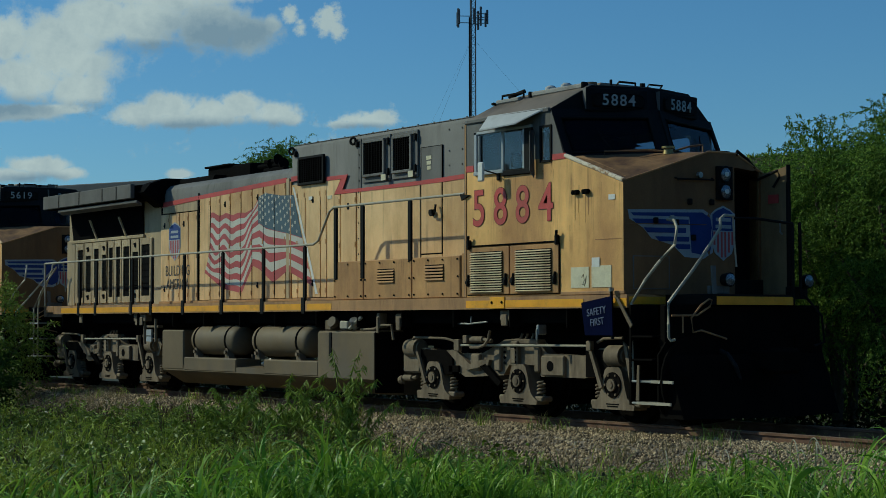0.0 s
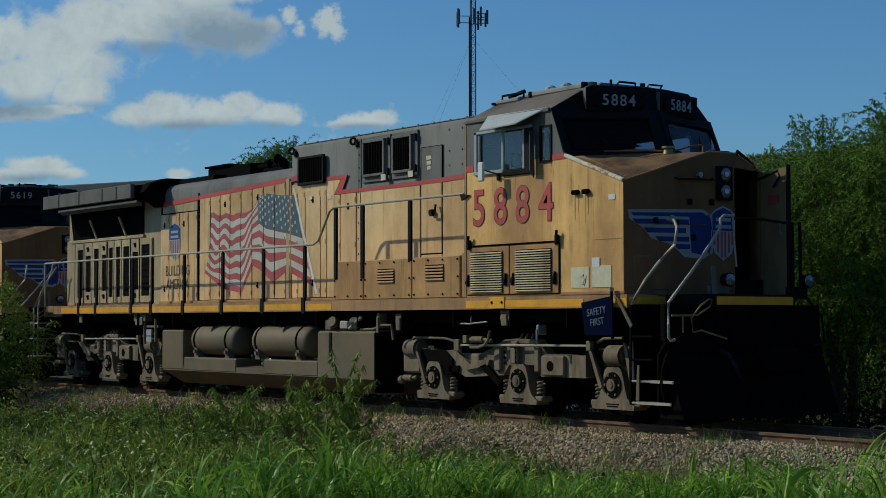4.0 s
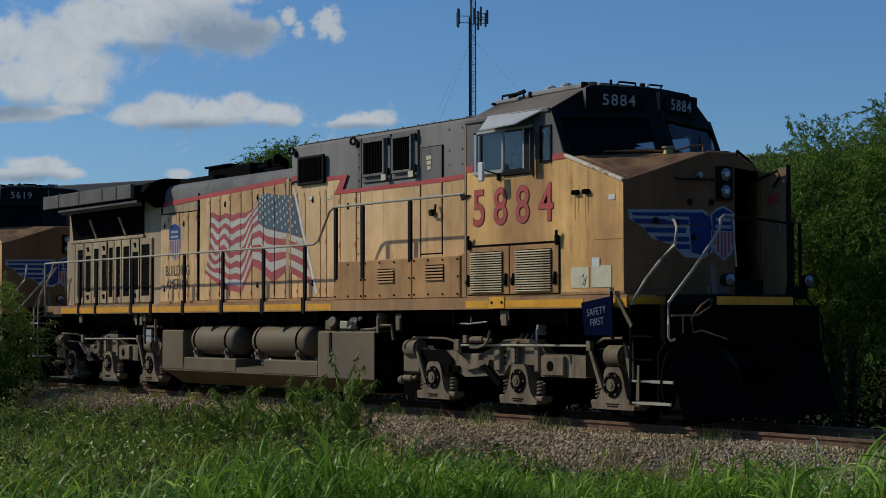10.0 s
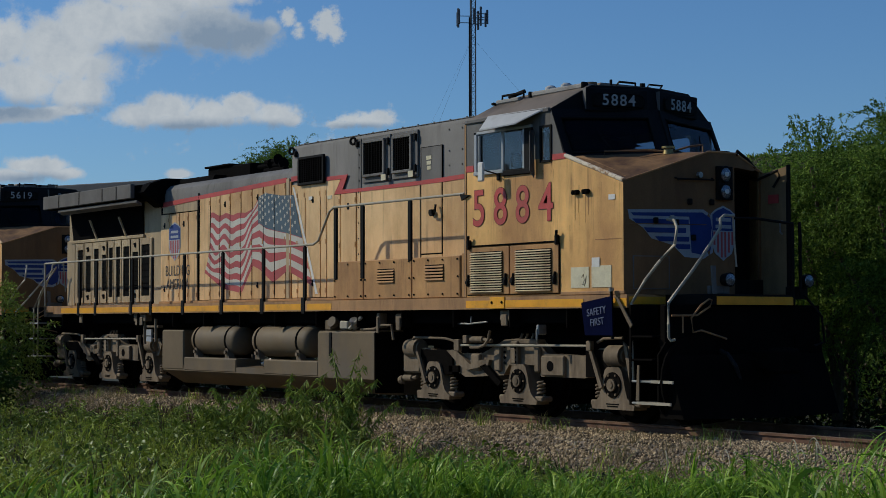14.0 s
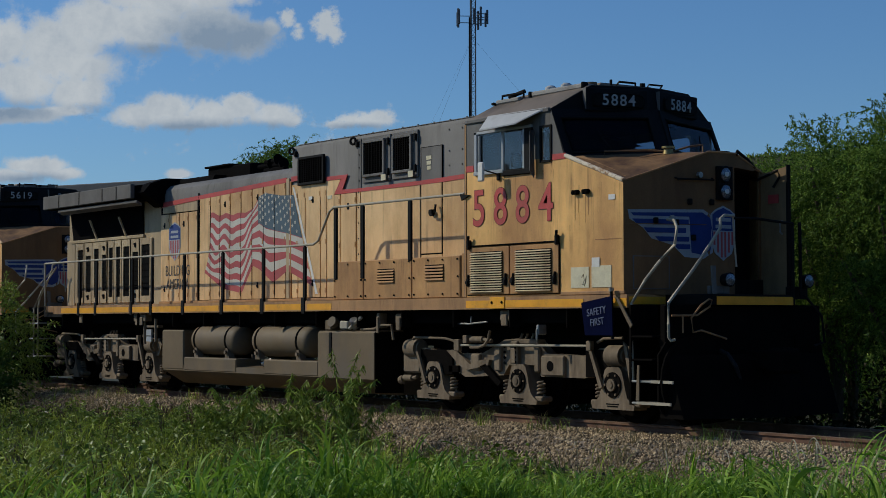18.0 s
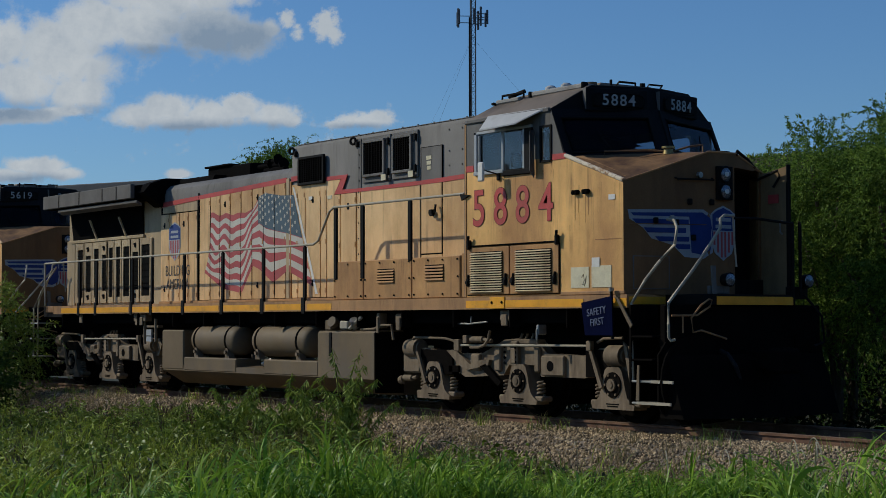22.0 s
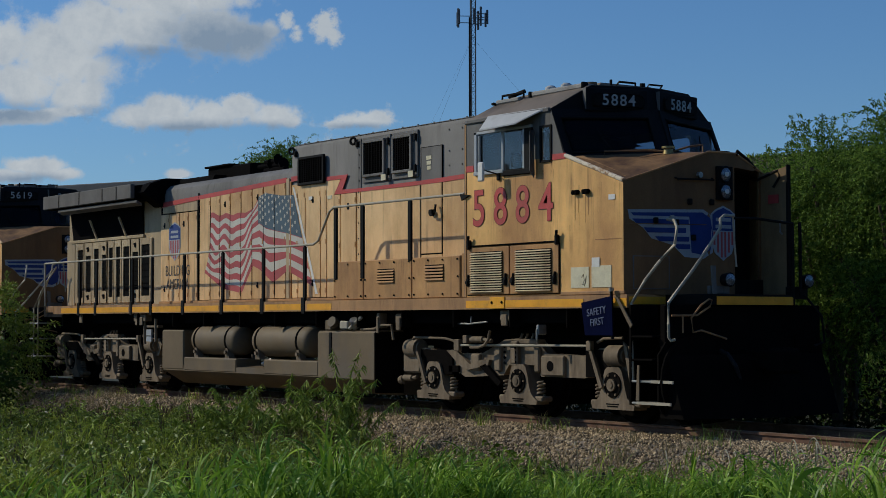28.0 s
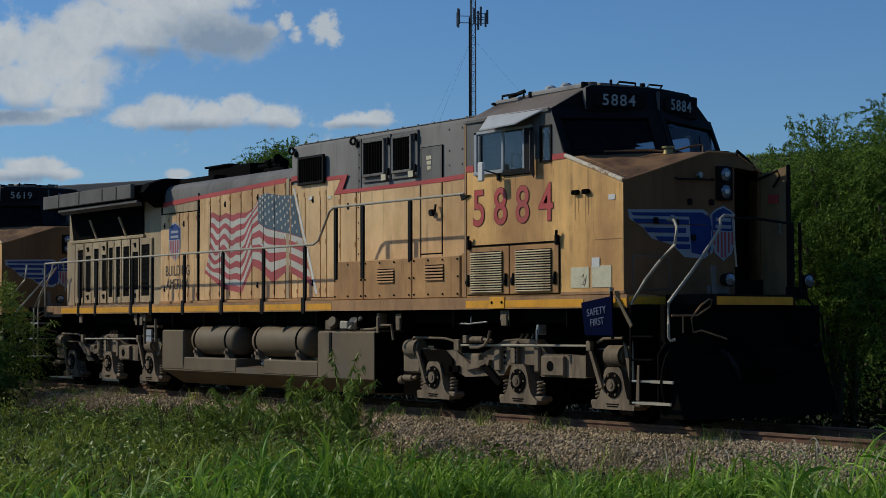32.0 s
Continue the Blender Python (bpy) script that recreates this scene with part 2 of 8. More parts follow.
BLADE = leafy("tall_grass_blades", (0.07, 0.19, 0.007), (0.72, 0.96, 0.14), 0.42, 0.36, 0.25)


def ground_material():
    m, n, l, b = nodes_of("grassy_soil")
    co = n.new("ShaderNodeTexCoord").outputs["Object"]
    a = mixed(n, l, ramp(n, l, noise_at(n, l, co, 0.35, 5), 0.35, 0.65), (0.018, 0.022, 0.006), (0.035, 0.036, 0.010))
    col = mixed(n, l, ramp(n, l, noise_at(n, l, co, 6, 5), 0.5, 0.75), a, (0.035, 0.027, 0.016))
    l.new(col, b.inputs["Base Color"])
    b.inputs["Roughness"].default_value = 0.95
    bp = n.new("ShaderNodeBump")
    bp.inputs["Strength"].default_value = 0.5
    l.new(noise_at(n, l, co, 12, 4), bp.inputs["Height"])
    l.new(bp.outputs[0], b.inputs["Normal"])
    return m


SOIL = ground_material()

# ---- mesh building ----
class Shape:
    """Collects the faces of one part."""

    def __init__(self):
        self.v, self.f = [], []

    def add(self, verts, faces):
        k = len(self.v)
        self.v += [tuple(p) for p in verts]
        self.f += [tuple(i + k for i in q) for q in faces]
        return self

    def box(self, x0, x1, y0, y1, z0, z1, bevel=0.0):
        if bevel <= 0:
            vs = [(x, y, z) for x in (x0, x1) for y in (y0, y1) for z in (z0, z1)]
            return self.add(vs, [(0, 1, 3, 2), (4, 6, 7, 5), (0, 4, 5, 1), (2, 3, 7, 6), (0, 2, 6, 4), (1, 5, 7, 3)])
        b = min(bevel, abs(x1 - x0) / 2.1, abs(y1 - y0) / 2.1, abs(z1 - z0) / 2.1)
        vs, ix = [], {}
        for i, (x, sx) in enumerate(((x0, 1), (x1, -1))):
            for j, (y, sy) in enumerate(((y0, 1), (y1, -1))):
                for k, (z, sz) in enumerate(((z0, 1), (z1, -1))):
                    for a in range(3):
                        ix[i, j, k, a] = len(vs)
                        vs.append((x + (0 if a == 0 else b * sx), y + (0 if a == 1 else b * sy), z + (0 if a == 2 else b * sz)))
        fs = []
        for a in range(3):
            o = [q for q in range(3) if q != a]
            for s in (0, 1):
                ring = []
                for p, q in ((0, 0), (1, 0), (1, 1), (0, 1)):
                    c = [0, 0, 0]
                    c[a], c[o[0]], c[o[1]] = s, p, q
                    ring.append(ix[c[0], c[1], c[2], a])
                fs.append(tuple(ring))
        for a in range(3):
            o = [q for q in range(3) if q != a]
            for p in (0, 1):
                for q in (0, 1):
                    c0, c1 = [0, 0, 0], [0, 0, 0]
                    c1[a] = 1
                    c0[o[0]] = c1[o[0]] = p
                    c0[o[1]] = c1[o[1]] = q
                    fs.append((ix[(*c0, o[0])], ix[(*c0, o[1])], ix[(*c1, o[1])], ix[(*c1, o[0])]))
        for i in (0, 1):
            for j in (0, 1):
                for k in (0, 1):
                    fs.append((ix[i, j, k, 0], ix[i, j, k, 1], ix[i, j, k, 2]))
        return self.add(vs, fs)

    def cyl(self, p0, p1, r, n=16, r2=None, caps=True):
        p0, p1 = Vector(p0), Vector(p1)
        r2 = r if r2 is None else r2
        d = (p1 - p0).normalized()
        a = d.orthogonal().normalized()
        b = d.cross(a)
        ring = [(math.cos(2 * math.pi * i / n), math.sin(2 * math.pi * i / n)) for i in range(n)]
        vs = [p0 + (a * c + b * s) * r for c, s in ring] + [p1 + (a * c + b * s) * r2 for c, s in ring]
        fs = [(i, (i + 1) % n, n + (i + 1) % n, n + i) for i in range(n)]
        if caps:
            fs += [tuple(range(n))[::-1], tuple(range(n, 2 * n))]
        return self.add(vs, fs)

    def tube(self, pts, r, n=8):
        pts = [Vector(p) for p in pts]
        ref = Vector((0.13, 0.31, 0.94))
        vs = []
        for i, p in enumerate(pts):
            d = (pts[min(i + 1, len(pts) - 1)] - pts[max(i - 1, 0)]).normalized()
            a = d.cross(ref)
            a = d.orthogonal().normalized() if a.length < 0.2 else a.normalized()
            b = d.cross(a)
            vs += [p + (a * math.cos(2 * math.pi * k / n) + b * math.sin(2 * math.pi * k / n)) * r for k in range(n)]
        fs = [(i * n + k, i * n + (k + 1) % n, (i + 1) * n + (k + 1) % n, (i + 1) * n + k) for i in range(len(pts) - 1) for k in range(n)]
        fs += [tuple(range(n))[::-1], tuple(range((len(pts) - 1) * n, len(pts) * n))]
        return self.add(vs, fs)

    def slab(self, ring, off):
        """A flat polygon given thickness along off."""
        off, n = Vector(off), len(ring)
        vs = [Vector(p) for p in ring] + [Vector(p) + off for p in ring]
        return self.add(vs, [tuple(range(n))[::-1], tuple(range(n, 2 * n))] + [(i, (i + 1) % n, n + (i + 1) % n, n + i) for i in range(n)])

    def side(self, poly, y0, y1):
        """An outline in x, z, from y0 to y1."""
        return self.slab([(x, y0, z) for x, z in poly], (0, y1 - y0, 0))

    def across(self, poly, x0, x1):
        """An outline in y, z, from x0 to x1."""
        return self.slab([(x0, y, z) for y, z in poly], (x1 - x0, 0, 0))

    def skin(self, rows, closed=False):
        k, m = len(rows), len(rows[0])
        vs = [p for r in rows for p in r]
        fs = [(i * m + j, i * m + (j + 1) % m, (i + 1) * m + (j + 1) % m, (i + 1) * m + j)
              for i in range(k - 1) for j in range(m if closed else m - 1)]
        return self.add(vs, fs)

    def mesh(self, name, smooth=True, weld=False):
        me = bpy.data.meshes.new(name)
        me.from_pydata(self.v, [], self.f)
        bm = bmesh.new()
        bm.from_mesh(me)
        if weld:
            bmesh.ops.remove_doubles(bm, verts=bm.verts, dist=0.0005)
        bmesh.ops.recalc_face_normals(bm, faces=bm.faces)
        bm.to_mesh(me)
        bm.free()
        if smooth:
            me.shade_smooth()
            me.set_sharp_from_angle(angle=radians(35))
        return me


def part(name, shape, material, parent=None, label=""):
    me = shape if isinstance(shape, bpy.types.Mesh) else shape.mesh(name)
    if not me.materials:
        me.materials.append(material)
    ob = new(name, me)
    ob.parent = parent
    return tagged(ob, label)


def thing(name, label, category, group="", kind="", m=None):
    ob = new(name)
    ob.empty_display_size = 0.3
    if m is not None:
        ob.matrix_basis = m
    return tagged(ob, label, category, group, kind)


def words(body, size, fatten=0.0, thick=0.004, spacing=1.0):
    """Raised lettering as a mesh in x, y, its middle at the origin."""
    cu = bpy.data.curves.new("lettering", "FONT")
    cu.body, cu.size, cu.extrude, cu.offset = body, size, thick, fatten
    cu.align_x, cu.align_y, cu.space_character, cu.resolution_u = "CENTER", "CENTER", spacing, 6
    ob = new("lettering", cu)
    me = bpy.data.meshes.new_from_object(ob.evaluated_get(bpy.context.evaluated_depsgraph_get()))
    bpy.data.objects.remove(ob)
    return me


def letters(body, size, at, material, parent, label="", turn=0.0, wide=1.0, fatten=0.0, name="lettering", tilt=0.0, thick=0.004):
    """Lettering on an upright face; turn 0 faces -y, 90 faces +x."""
    me = words(body, size, fatten, thick)
    me.transform(Matrix.Translation(at) @ Matrix.Rotation(radians(turn), 4, "Z") @ Matrix.Rotation(radians(90 + tilt), 4, "X") @ Matrix.Diagonal((wide, 1, 1, 1)))
    return part(name, me, material, parent, label)

# ---- the lie of the land ----
ROAD_A, ROAD_D, ROAD_N, ROAD_Z = Vector((-47.4, 46.3)), Vector((0.9216, 0.388)), Vector((0.388, -0.9216)), 9.75


def smoothstep(a, b, x):
    t = np.clip((x - a) / (b - a), 0, 1)
    return t * t * (3 - 2 * t)


def bumpy(x, y):
    return 0.06 * np.sin(x * 0.9 + 1.3 * np.sin(y * 0.7)) * np.sin(y * 1.1 + 0.6 * x) + 0.04 * np.sin(2.3 * x + y) * np.sin(1.9 * y - x)


def land(x, y):
    """Height of the ground: the ballast shoulder, a ditch, the meadow and the highway bank."""
    x, y = np.asarray(x, float), np.asarray(y, float)
    ay = np.abs(y)
    z = -0.34 - 0.40 * smoothstep(1.9, 3.4, ay)
    near = -0.74 + 0.34 * smoothstep(4.5, 11.5, -y)
    far = -0.74 + 0.2 * smoothstep(4, 12, y)
    z = np.where(y < -3.4, near, np.where(y > 3.4, far, z))
    z = z + bumpy(x, y) * smoothstep(2.2, 5, ay)
    off = (x - ROAD_A.x) * ROAD_N.x + (y - ROAD_A.y) * ROAD_N.y
    along = (x - ROAD_A.x) * ROAD_D.x + (y - ROAD_A.y) * ROAD_D.y
    bank = np.clip((27 - np.abs(off)) / 20.0, 0, 1) * (ROAD_Z - 0.75 + 0.6) * smoothstep(-48, -30, along)
    return np.maximum(z, bank - 0.6)


def build_ground():
    def axis(lo, a, b, hi, step, n):
        mid = np.arange(a, b + 1e-6, step)
        out = np.geomspace(1, 1 + hi - b, n)[1:] - 1 + b
        inn = a - (np.geomspace(1, 1 + a - lo, n)[1:] - 1)
        return np.concatenate([inn[::-1], mid, out])
    xs, ys = axis(-2500, -60, 20, 2000, 0.5, 40), axis(-2000, -20, 60, 2500, 0.5, 40)
    gx, gy = np.meshgrid(xs, ys, indexing="ij")
    co = np.stack([gx, gy, land(gx, gy)], -1).reshape(-1, 3)
    m = len(ys)
    fs = [(i * m + j, (i + 1) * m + j, (i + 1) * m + j + 1, i * m + j + 1) for i in range(len(xs) - 1) for j in range(m - 1)]
    me = bpy.data.meshes.new("ground")
    me.from_pydata(co.tolist(), [], fs)
    me.shade_smooth()
    me.materials.append(SOIL)
    tagged(new("ground", me), "overgrown grassy ground sloping away from the track", "ground", kind="structure")


build_ground()


def build_track():
    bed = Shape()
    bed.across([(-3.3, -0.9), (-3.05, -0.66), (-2.3, -0.42), (-1.75, -0.17), (1.75, -0.17), (2.3, -0.42), (3.05, -0.66), (3.3, -0.9)], -90, 45)
    tagged(part("ballast_bed", bed, STONE), "grey-brown crushed stone ballast bed", "ballast", kind="structure")
    track = thing("railway_track", "rusty steel rails on weathered timber sleepers", "railway track", kind="structure")
    prof = [(-0.07, -0.185), (0.07, -0.185), (0.07, -0.172), (0.012, -0.15), (0.012, -0.045), (0.036, -0.036), (0.036, -0.008),
            (0.026, -0.004), (-0.026, -0.004), (-0.036, -0.008), (-0.036, -0.036), (-0.012, -0.045), (-0.012, -0.15), (-0.07, -0.172)]
    for s in (-1, 1):
        r = part("rail", Shape().across([(y + s * 0.755, z) for y, z in prof], -90, 45), RAIL_SIDE, track, "rust-brown steel rail")
        part("railhead", Shape().box(-90, 45, s * 0.755 - 0.027, s * 0.755 + 0.027, -0.004, 0.0), RAIL_TOP, r, "dull running surface")
    tie = Shape().box(-0.11, 0.11, -1.3, 1.3, -0.36, -0.19, 0.012).mesh("sleeper")
    plate = Shape().box(-0.09, 0.09, -0.18, 0.18, -0.19, -0.183, 0.002)
    plate.box(-0.02, 0.02, -0.11, -0.08, -0.185, -0.16).box(-0.02, 0.02, 0.08, 0.11, -0.185, -0.16)
    plate = plate.mesh("tie_plate")
    for i in range(60):
        t = part("sleeper", tie, TIE, track)
        t.location = (-24 + 0.5 * i + random.uniform(-0.02, 0.02), random.uniform(-0.03, 0.03), random.uniform(-0.012, 0.0))
        for s in (-1, 1):
            q = part("tie_plate", plate, RAIL_SIDE, t)
            q.location = (0, s * 0.755, 0.003)


build_track()


def merged(name, co, faces, material, smooth=False):
    """One mesh from arrays: co (n, 3), faces (m, k)."""
    co, faces = np.asarray(co, np.float32), np.asarray(faces, np.int32)
    me = bpy.data.meshes.new(name)
    k = faces.shape[1]
    me.vertices.add(len(co))
    me.vertices.foreach_set("co", co.ravel())
    me.loops.add(faces.size)
    me.loops.foreach_set("vertex_index", faces.ravel())
    me.polygons.add(len(faces))
    me.polygons.foreach_set("loop_start", np.arange(0, faces.size, k, dtype=np.int32))
    me.update(calc_edges=True)
    me.validate()
    me.materials.append(material)
    if smooth:
        me.shade_smooth()
    return me


RNG = np.random.default_rng(7)


def bed_height(y):
    """Top of the loose stones: heaped against the rails, falling to the ditch."""
    return np.interp(np.abs(y), [0, 0.62, 0.9, 1.2, 1.75, 2.3, 3.05, 3.3, 4], [-0.18, -0.16, -0.12, -0.13, -0.17, -0.42, -0.66, -0.75, -0.78])


def build_stones(n=70000):
    """Loose stones over the near shoulder and between the rails."""
    base = np.array([(1, 0, 0), (-1, 0, 0), (0, 1, 0), (0, -1, 0), (0, 0, 1), (0, 0, -1)], float)
    tri = np.array([(0, 2, 4), (2, 1, 4), (1, 3, 4), (3, 0, 4), (2, 0, 5), (1, 2, 5), (3, 1, 5), (0, 3, 5)])
    x = -22 + 31 * RNG.random(n) ** 0.75
    y = np.where(RNG.random(n) < 0.85, -3.3 + 2.6 * RNG.random(n), -0.7 + 3.4 * RNG.random(n))
    z = bed_height(y)
    s = RNG.uniform(0.011, 0.031, n)
    sc = s[:, None, None] * RNG.uniform(0.55, 1.35, (n, 6, 3))
    ang = RNG.random(n) * 6.28
    c, q = np.cos(ang), np.sin(ang)
    v = base[None] * sc
    tilt = RNG.uniform(-0.6, 0.6, n)[:, None]
    v[..., 2], v[..., 0] = v[..., 2] * np.cos(tilt) + v[..., 0] * np.sin(tilt), v[..., 0] * np.cos(tilt) - v[..., 2] * np.sin(tilt)
    vx, vy = v[..., 0] * c[:, None] - v[..., 1] * q[:, None], v[..., 0] * q[:, None] + v[..., 1] * c[:, None]
    co = np.stack([vx + x[:, None], vy + y[:, None], v[..., 2] + z[:, None] + 0.006], -1).reshape(-1, 3)
    fs = (tri[None] + 6 * np.arange(n)[:, None, None]).reshape(-1, 3)
    tagged(new("ballast_stones", merged("ballast_stones", co, fs, GRAVEL)), "loose grey-brown crushed ballast stones", "gravel", kind="stuff")


build_stones()

# ---- locomotives ----
HY = 0.93   # half width of the hood's core
SY = 1.50   # half width of the cab


def bolts(at, r=0.014, h=0.012, axis=(0, -1, 0), n=8):
    s = Shape()
    for p in at:
        p = Vector(p)
        s.cyl(p, p + Vector(axis) * h, r, n)
    return s


def hood_door(loco, x0, x1, z0, z1, material=None, latch=True, y=-HY):
    g = 0.012
    d = part("hood_door", Shape().box(x0 + g, x1 - g, y - 0.026, y, z0, z1, 0.006), material or YELLOW, loco)
    for z in (z1 - 0.12, z0 + 0.12, (z0 + z1) / 2):
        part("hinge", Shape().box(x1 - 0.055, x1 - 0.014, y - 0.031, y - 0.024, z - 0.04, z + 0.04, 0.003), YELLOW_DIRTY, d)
    if latch:
        for z in (z1 - 0.22, z0 + 0.25):
            k = Shape().box((x0 + x1) / 2 - 0.028, (x0 + x1) / 2 + 0.028, y - 0.034, y - 0.024, z - 0.055, z + 0.055, 0.006)
            k.cyl(((x0 + x1) / 2, y - 0.05, z - 0.01), ((x0 + x1) / 2, y - 0.03, z - 0.01), 0.018, 8)
            part("latch", k, BLACK, d, "black recessed latch")
    return d


def grille(loco, name, x0, x1, z0, z1, y, frame_mat=None, n=9, across=7, label=""):
    f = Shape()
    w = 0.045
    f.box(x0, x1, y - 0.05, y, z0, z0 + w, 0.006).box(x0, x1, y - 0.05, y, z1 - w, z1, 0.006)
    f.box(x0, x0 + w, y - 0.048, y, z0 + w, z1 - w).box(x1 - w, x1, y - 0.048, y, z0 + w, z1 - w)
    top = part(name, f, frame_mat or GREY, loco, label)
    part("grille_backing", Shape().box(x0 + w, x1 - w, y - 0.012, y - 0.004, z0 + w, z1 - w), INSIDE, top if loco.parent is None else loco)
    deep = top if loco.parent is None else loco
    for i in range(1, n):
        z = z0 + w + (z1 - z0 - 2 * w) * i / n
        part("grille_bar", Shape().box(x0 + w, x1 - w, y - 0.035, y - 0.020, z - 0.007, z + 0.007), SOOT, deep)
    for i in range(1, across):
        x = x0 + w + (x1 - x0 - 2 * w) * i / across
        part("grille_post", Shape().box(x - 0.012, x + 0.012, y - 0.042, y - 0.014, z0 + w, z1 - w), SOOT, deep)
    return top


def louvre(loco, x0, x1, z0, z1, y, n, material, depth=0.05):
    """A louvred panel with each slat a piece of its own."""
    back = part("louvre_panel", Shape().box(x0, x1, y - 0.006, y + 0.004, z0, z1), INSIDE, loco, "louvred vent panel")
    p = (z1 - z0) / n
    slat = Shape().slab([(x0, y - depth, 0.0), (x1, y - depth, 0.0), (x1, y - 0.004, p * 0.50), (x0, y - 0.004, p * 0.50)], (0, -0.002, p * 0.14)).mesh("slat")
    for i in range(n):
        part("slat", slat, material, back).location = (0, 0, z0 + p * i)
    return back


def shield(loco, cx, zt, w, h, y, parent=None, turn=None):
    """A plain shield emblem: blue above, pale and red bars below. turn maps (across, up) to the face."""
    place = turn or (lambda a, b, d: (cx + a, y - d, zt + b))
    rim = [(-0.5, -0.12), (-0.3, -0.04), (0, 0.03), (0.3, -0.04), (0.5, -0.12), (0.5, -0.62), (0.36, -0.86), (0, -1), (-0.36, -0.86), (-0.5, -0.62)]

    def plate(poly, d, th):
        s, n = Shape(), len(poly)
        vs = [place(a * w, b * h, d) for a, b in poly] + [place(a * w, b * h, d + th) for a, b in poly]
        return s.add(vs, [tuple(range(n))[::-1], tuple(range(n, 2 * n))] + [(i, (i + 1) % n, n + (i + 1) % n, n + i) for i in range(n)])

    base = part("emblem_shield", plate(rim, 0.0, 0.004), LOGO_WHITE, loco, "shield-shaped railway emblem")
    part("emblem_field", plate([(-0.45, -0.14), (-0.28, -0.07), (0, -0.01), (0.28, -0.07), (0.45, -0.14), (0.45, -0.44), (-0.45, -0.44)], 0.004, 0.003), LOGO_BLUE, base)
    for i in range(6):
        a = -0.45 + 0.9 * (i + 0.25) / 6
        lo = -0.62 - 0.34 * (1 - (abs(a + 0.04) / 0.45) ** 1.6)
        part("emblem_bar", plate([(a, -0.46), (a + 0.075, -0.46), (a + 0.075, lo), (a, lo)], 0.004, 0.003), FLAG_RED, base)
    bars = Shape()
    for b, wd in ((-0.2, 0.62), (-0.33, 0.66)):
        s = plate([(-wd / 2, b), (wd / 2, b), (wd / 2, b - 0.065), (-wd / 2, b - 0.065)], 0.007, 0.002)
        bars.add(s.v, s.f)
    part("emblem_bar_band", bars, LOGO_WHITE, base)
    return base


def nose_x(y):
    return 0.70 + 0.30 * max(0.0, 1 - max(0, abs(y) - 0.25) / 1.25)


def nose_z(y):
    return 3.66 - 0.424 * max(0, abs(y) - 0.25) / 1.25


def build_underframe(loco, full=True):
    deck = Shape().box(-18.95, 0.80, -1.50, 1.50, 1.60, 1.738, 0.01)
    part("deck", deck, SILL, loco, "dirty walkway deck")
    for s in (-1, 1):
        sill = part("side_sill", Shape().box(-18.44, 0.80, s * 1.50, s * 1.53, 1.565, 1.742, 0.004), SILL, loco, "dirty cream side sill")
        if s < 0 and full:
            for x0, x1 in ((-18.0, -14.55), (-14.4, -13.6), (-13.5, -12.2), (-12.05, -10.65), (-10.45, -9.1), (-8.9, -7.65), (-7.45, -6.65), (-2.82, -2.22), (-2.2, -1.9), (-1.86, -0.1), (0.5, 0.79)):
                part("reflective_strip", Shape().box(x0, x1, -1.534, -1.529, 1.585, 1.690), STRIPE_YELLOW, sill, "yellow reflective strip")
    beam = Shape().box(-18.6, 1.35, -0.62, 0.62, 1.0, 1.6)
    for s in (-1, 1):
        beam.box(-18.5, 0.9, s * 1.28 - 0.03, s * 1.28 + 0.03, 1.36, 1.60)
    part("main_frame", beam, UNDER, loco, "black underframe")
    if not full:
        return
    for x in (-18.0, -16.9, -14.2, -12.6, -11.3, -9.9, -8.6, -7.2, -5.9, -4.6, -3.2, -1.8, -0.5):
        part("sill_bracket", Shape().side([(x - 0.012, 1.56), (x + 0.012, 1.56), (x + 0.012, 1.3), (x - 0.012, 1.3)], -1.5, -1.25), UNDER, loco)
    # pipes and small fittings under the sill
    for x, w, z0, z1, mt in ((-14.2, 0.55, 1.40, 1.545, TRUCK), (-17.1, 0.25, 1.45, 1.55, TRUCK), (-4.75, 0.2, 1.33, 1.51, TRUCK), (-5.35, 0.1, 1.28, 1.52, TRUCK), (-1.98, 0.24, 1.40, 1.55, TRUCK), (-1.22, 0.06, 1.2, 1.34, STEEL)):
        part("bracket", Shape().box(x - w / 2, x + w / 2, -1.45, -1.3, z0, z1, 0.012).box(x - w * 0.3, x + w * 0.3, -1.47, -1.44, z0 - 0.08, z1 - 0.06, 0.01), mt, loco)
    part("brake_pipe", Shape().tube([(-5.9, -1.42, 1.26), (-5.5, -1.42, 1.27), (-5.3, -1.42, 1.33), (-5.0, -1.42, 1.33), (-4.95, -1.42, 1.1)], 0.022), TRUCK, loco)
    part("brake_pipe", Shape().tube([(-3.3, -1.42, 1.46), (-3.25, -1.42, 1.36), (-2.9, -1.42, 1.35), (-2.45, -1.42, 1.38)], 0.014), STEEL, loco)
    part("brake_pipe", Shape().tube([(-2.85, -1.42, 1.36), (-2.84, -1.42, 1.46)], 0.012), STEEL, loco)
    part("air_valve", Shape().cyl((-3.0, -1.3, 1.12), (-2.7, -1.3, 1.12), 0.05, 12).cyl((-2.7, -1.3, 1.12), (-2.5, -1.3, 1.1), 0.03, 10).box(-3.16, -3.05, -1.36, -1.26, 1.06, 1.18, 0.01), TRUCK, loco)
    part("air_hose", Shape().tube([(-2.95, -1.36, 1.0), (-2.75, -1.36, 1.0), (-2.6, -1.36, 1.04), (-2.5, -1.36, 1.12), (-2.46, -1.36, 1.25)], 0.022), TRUCK, loco)
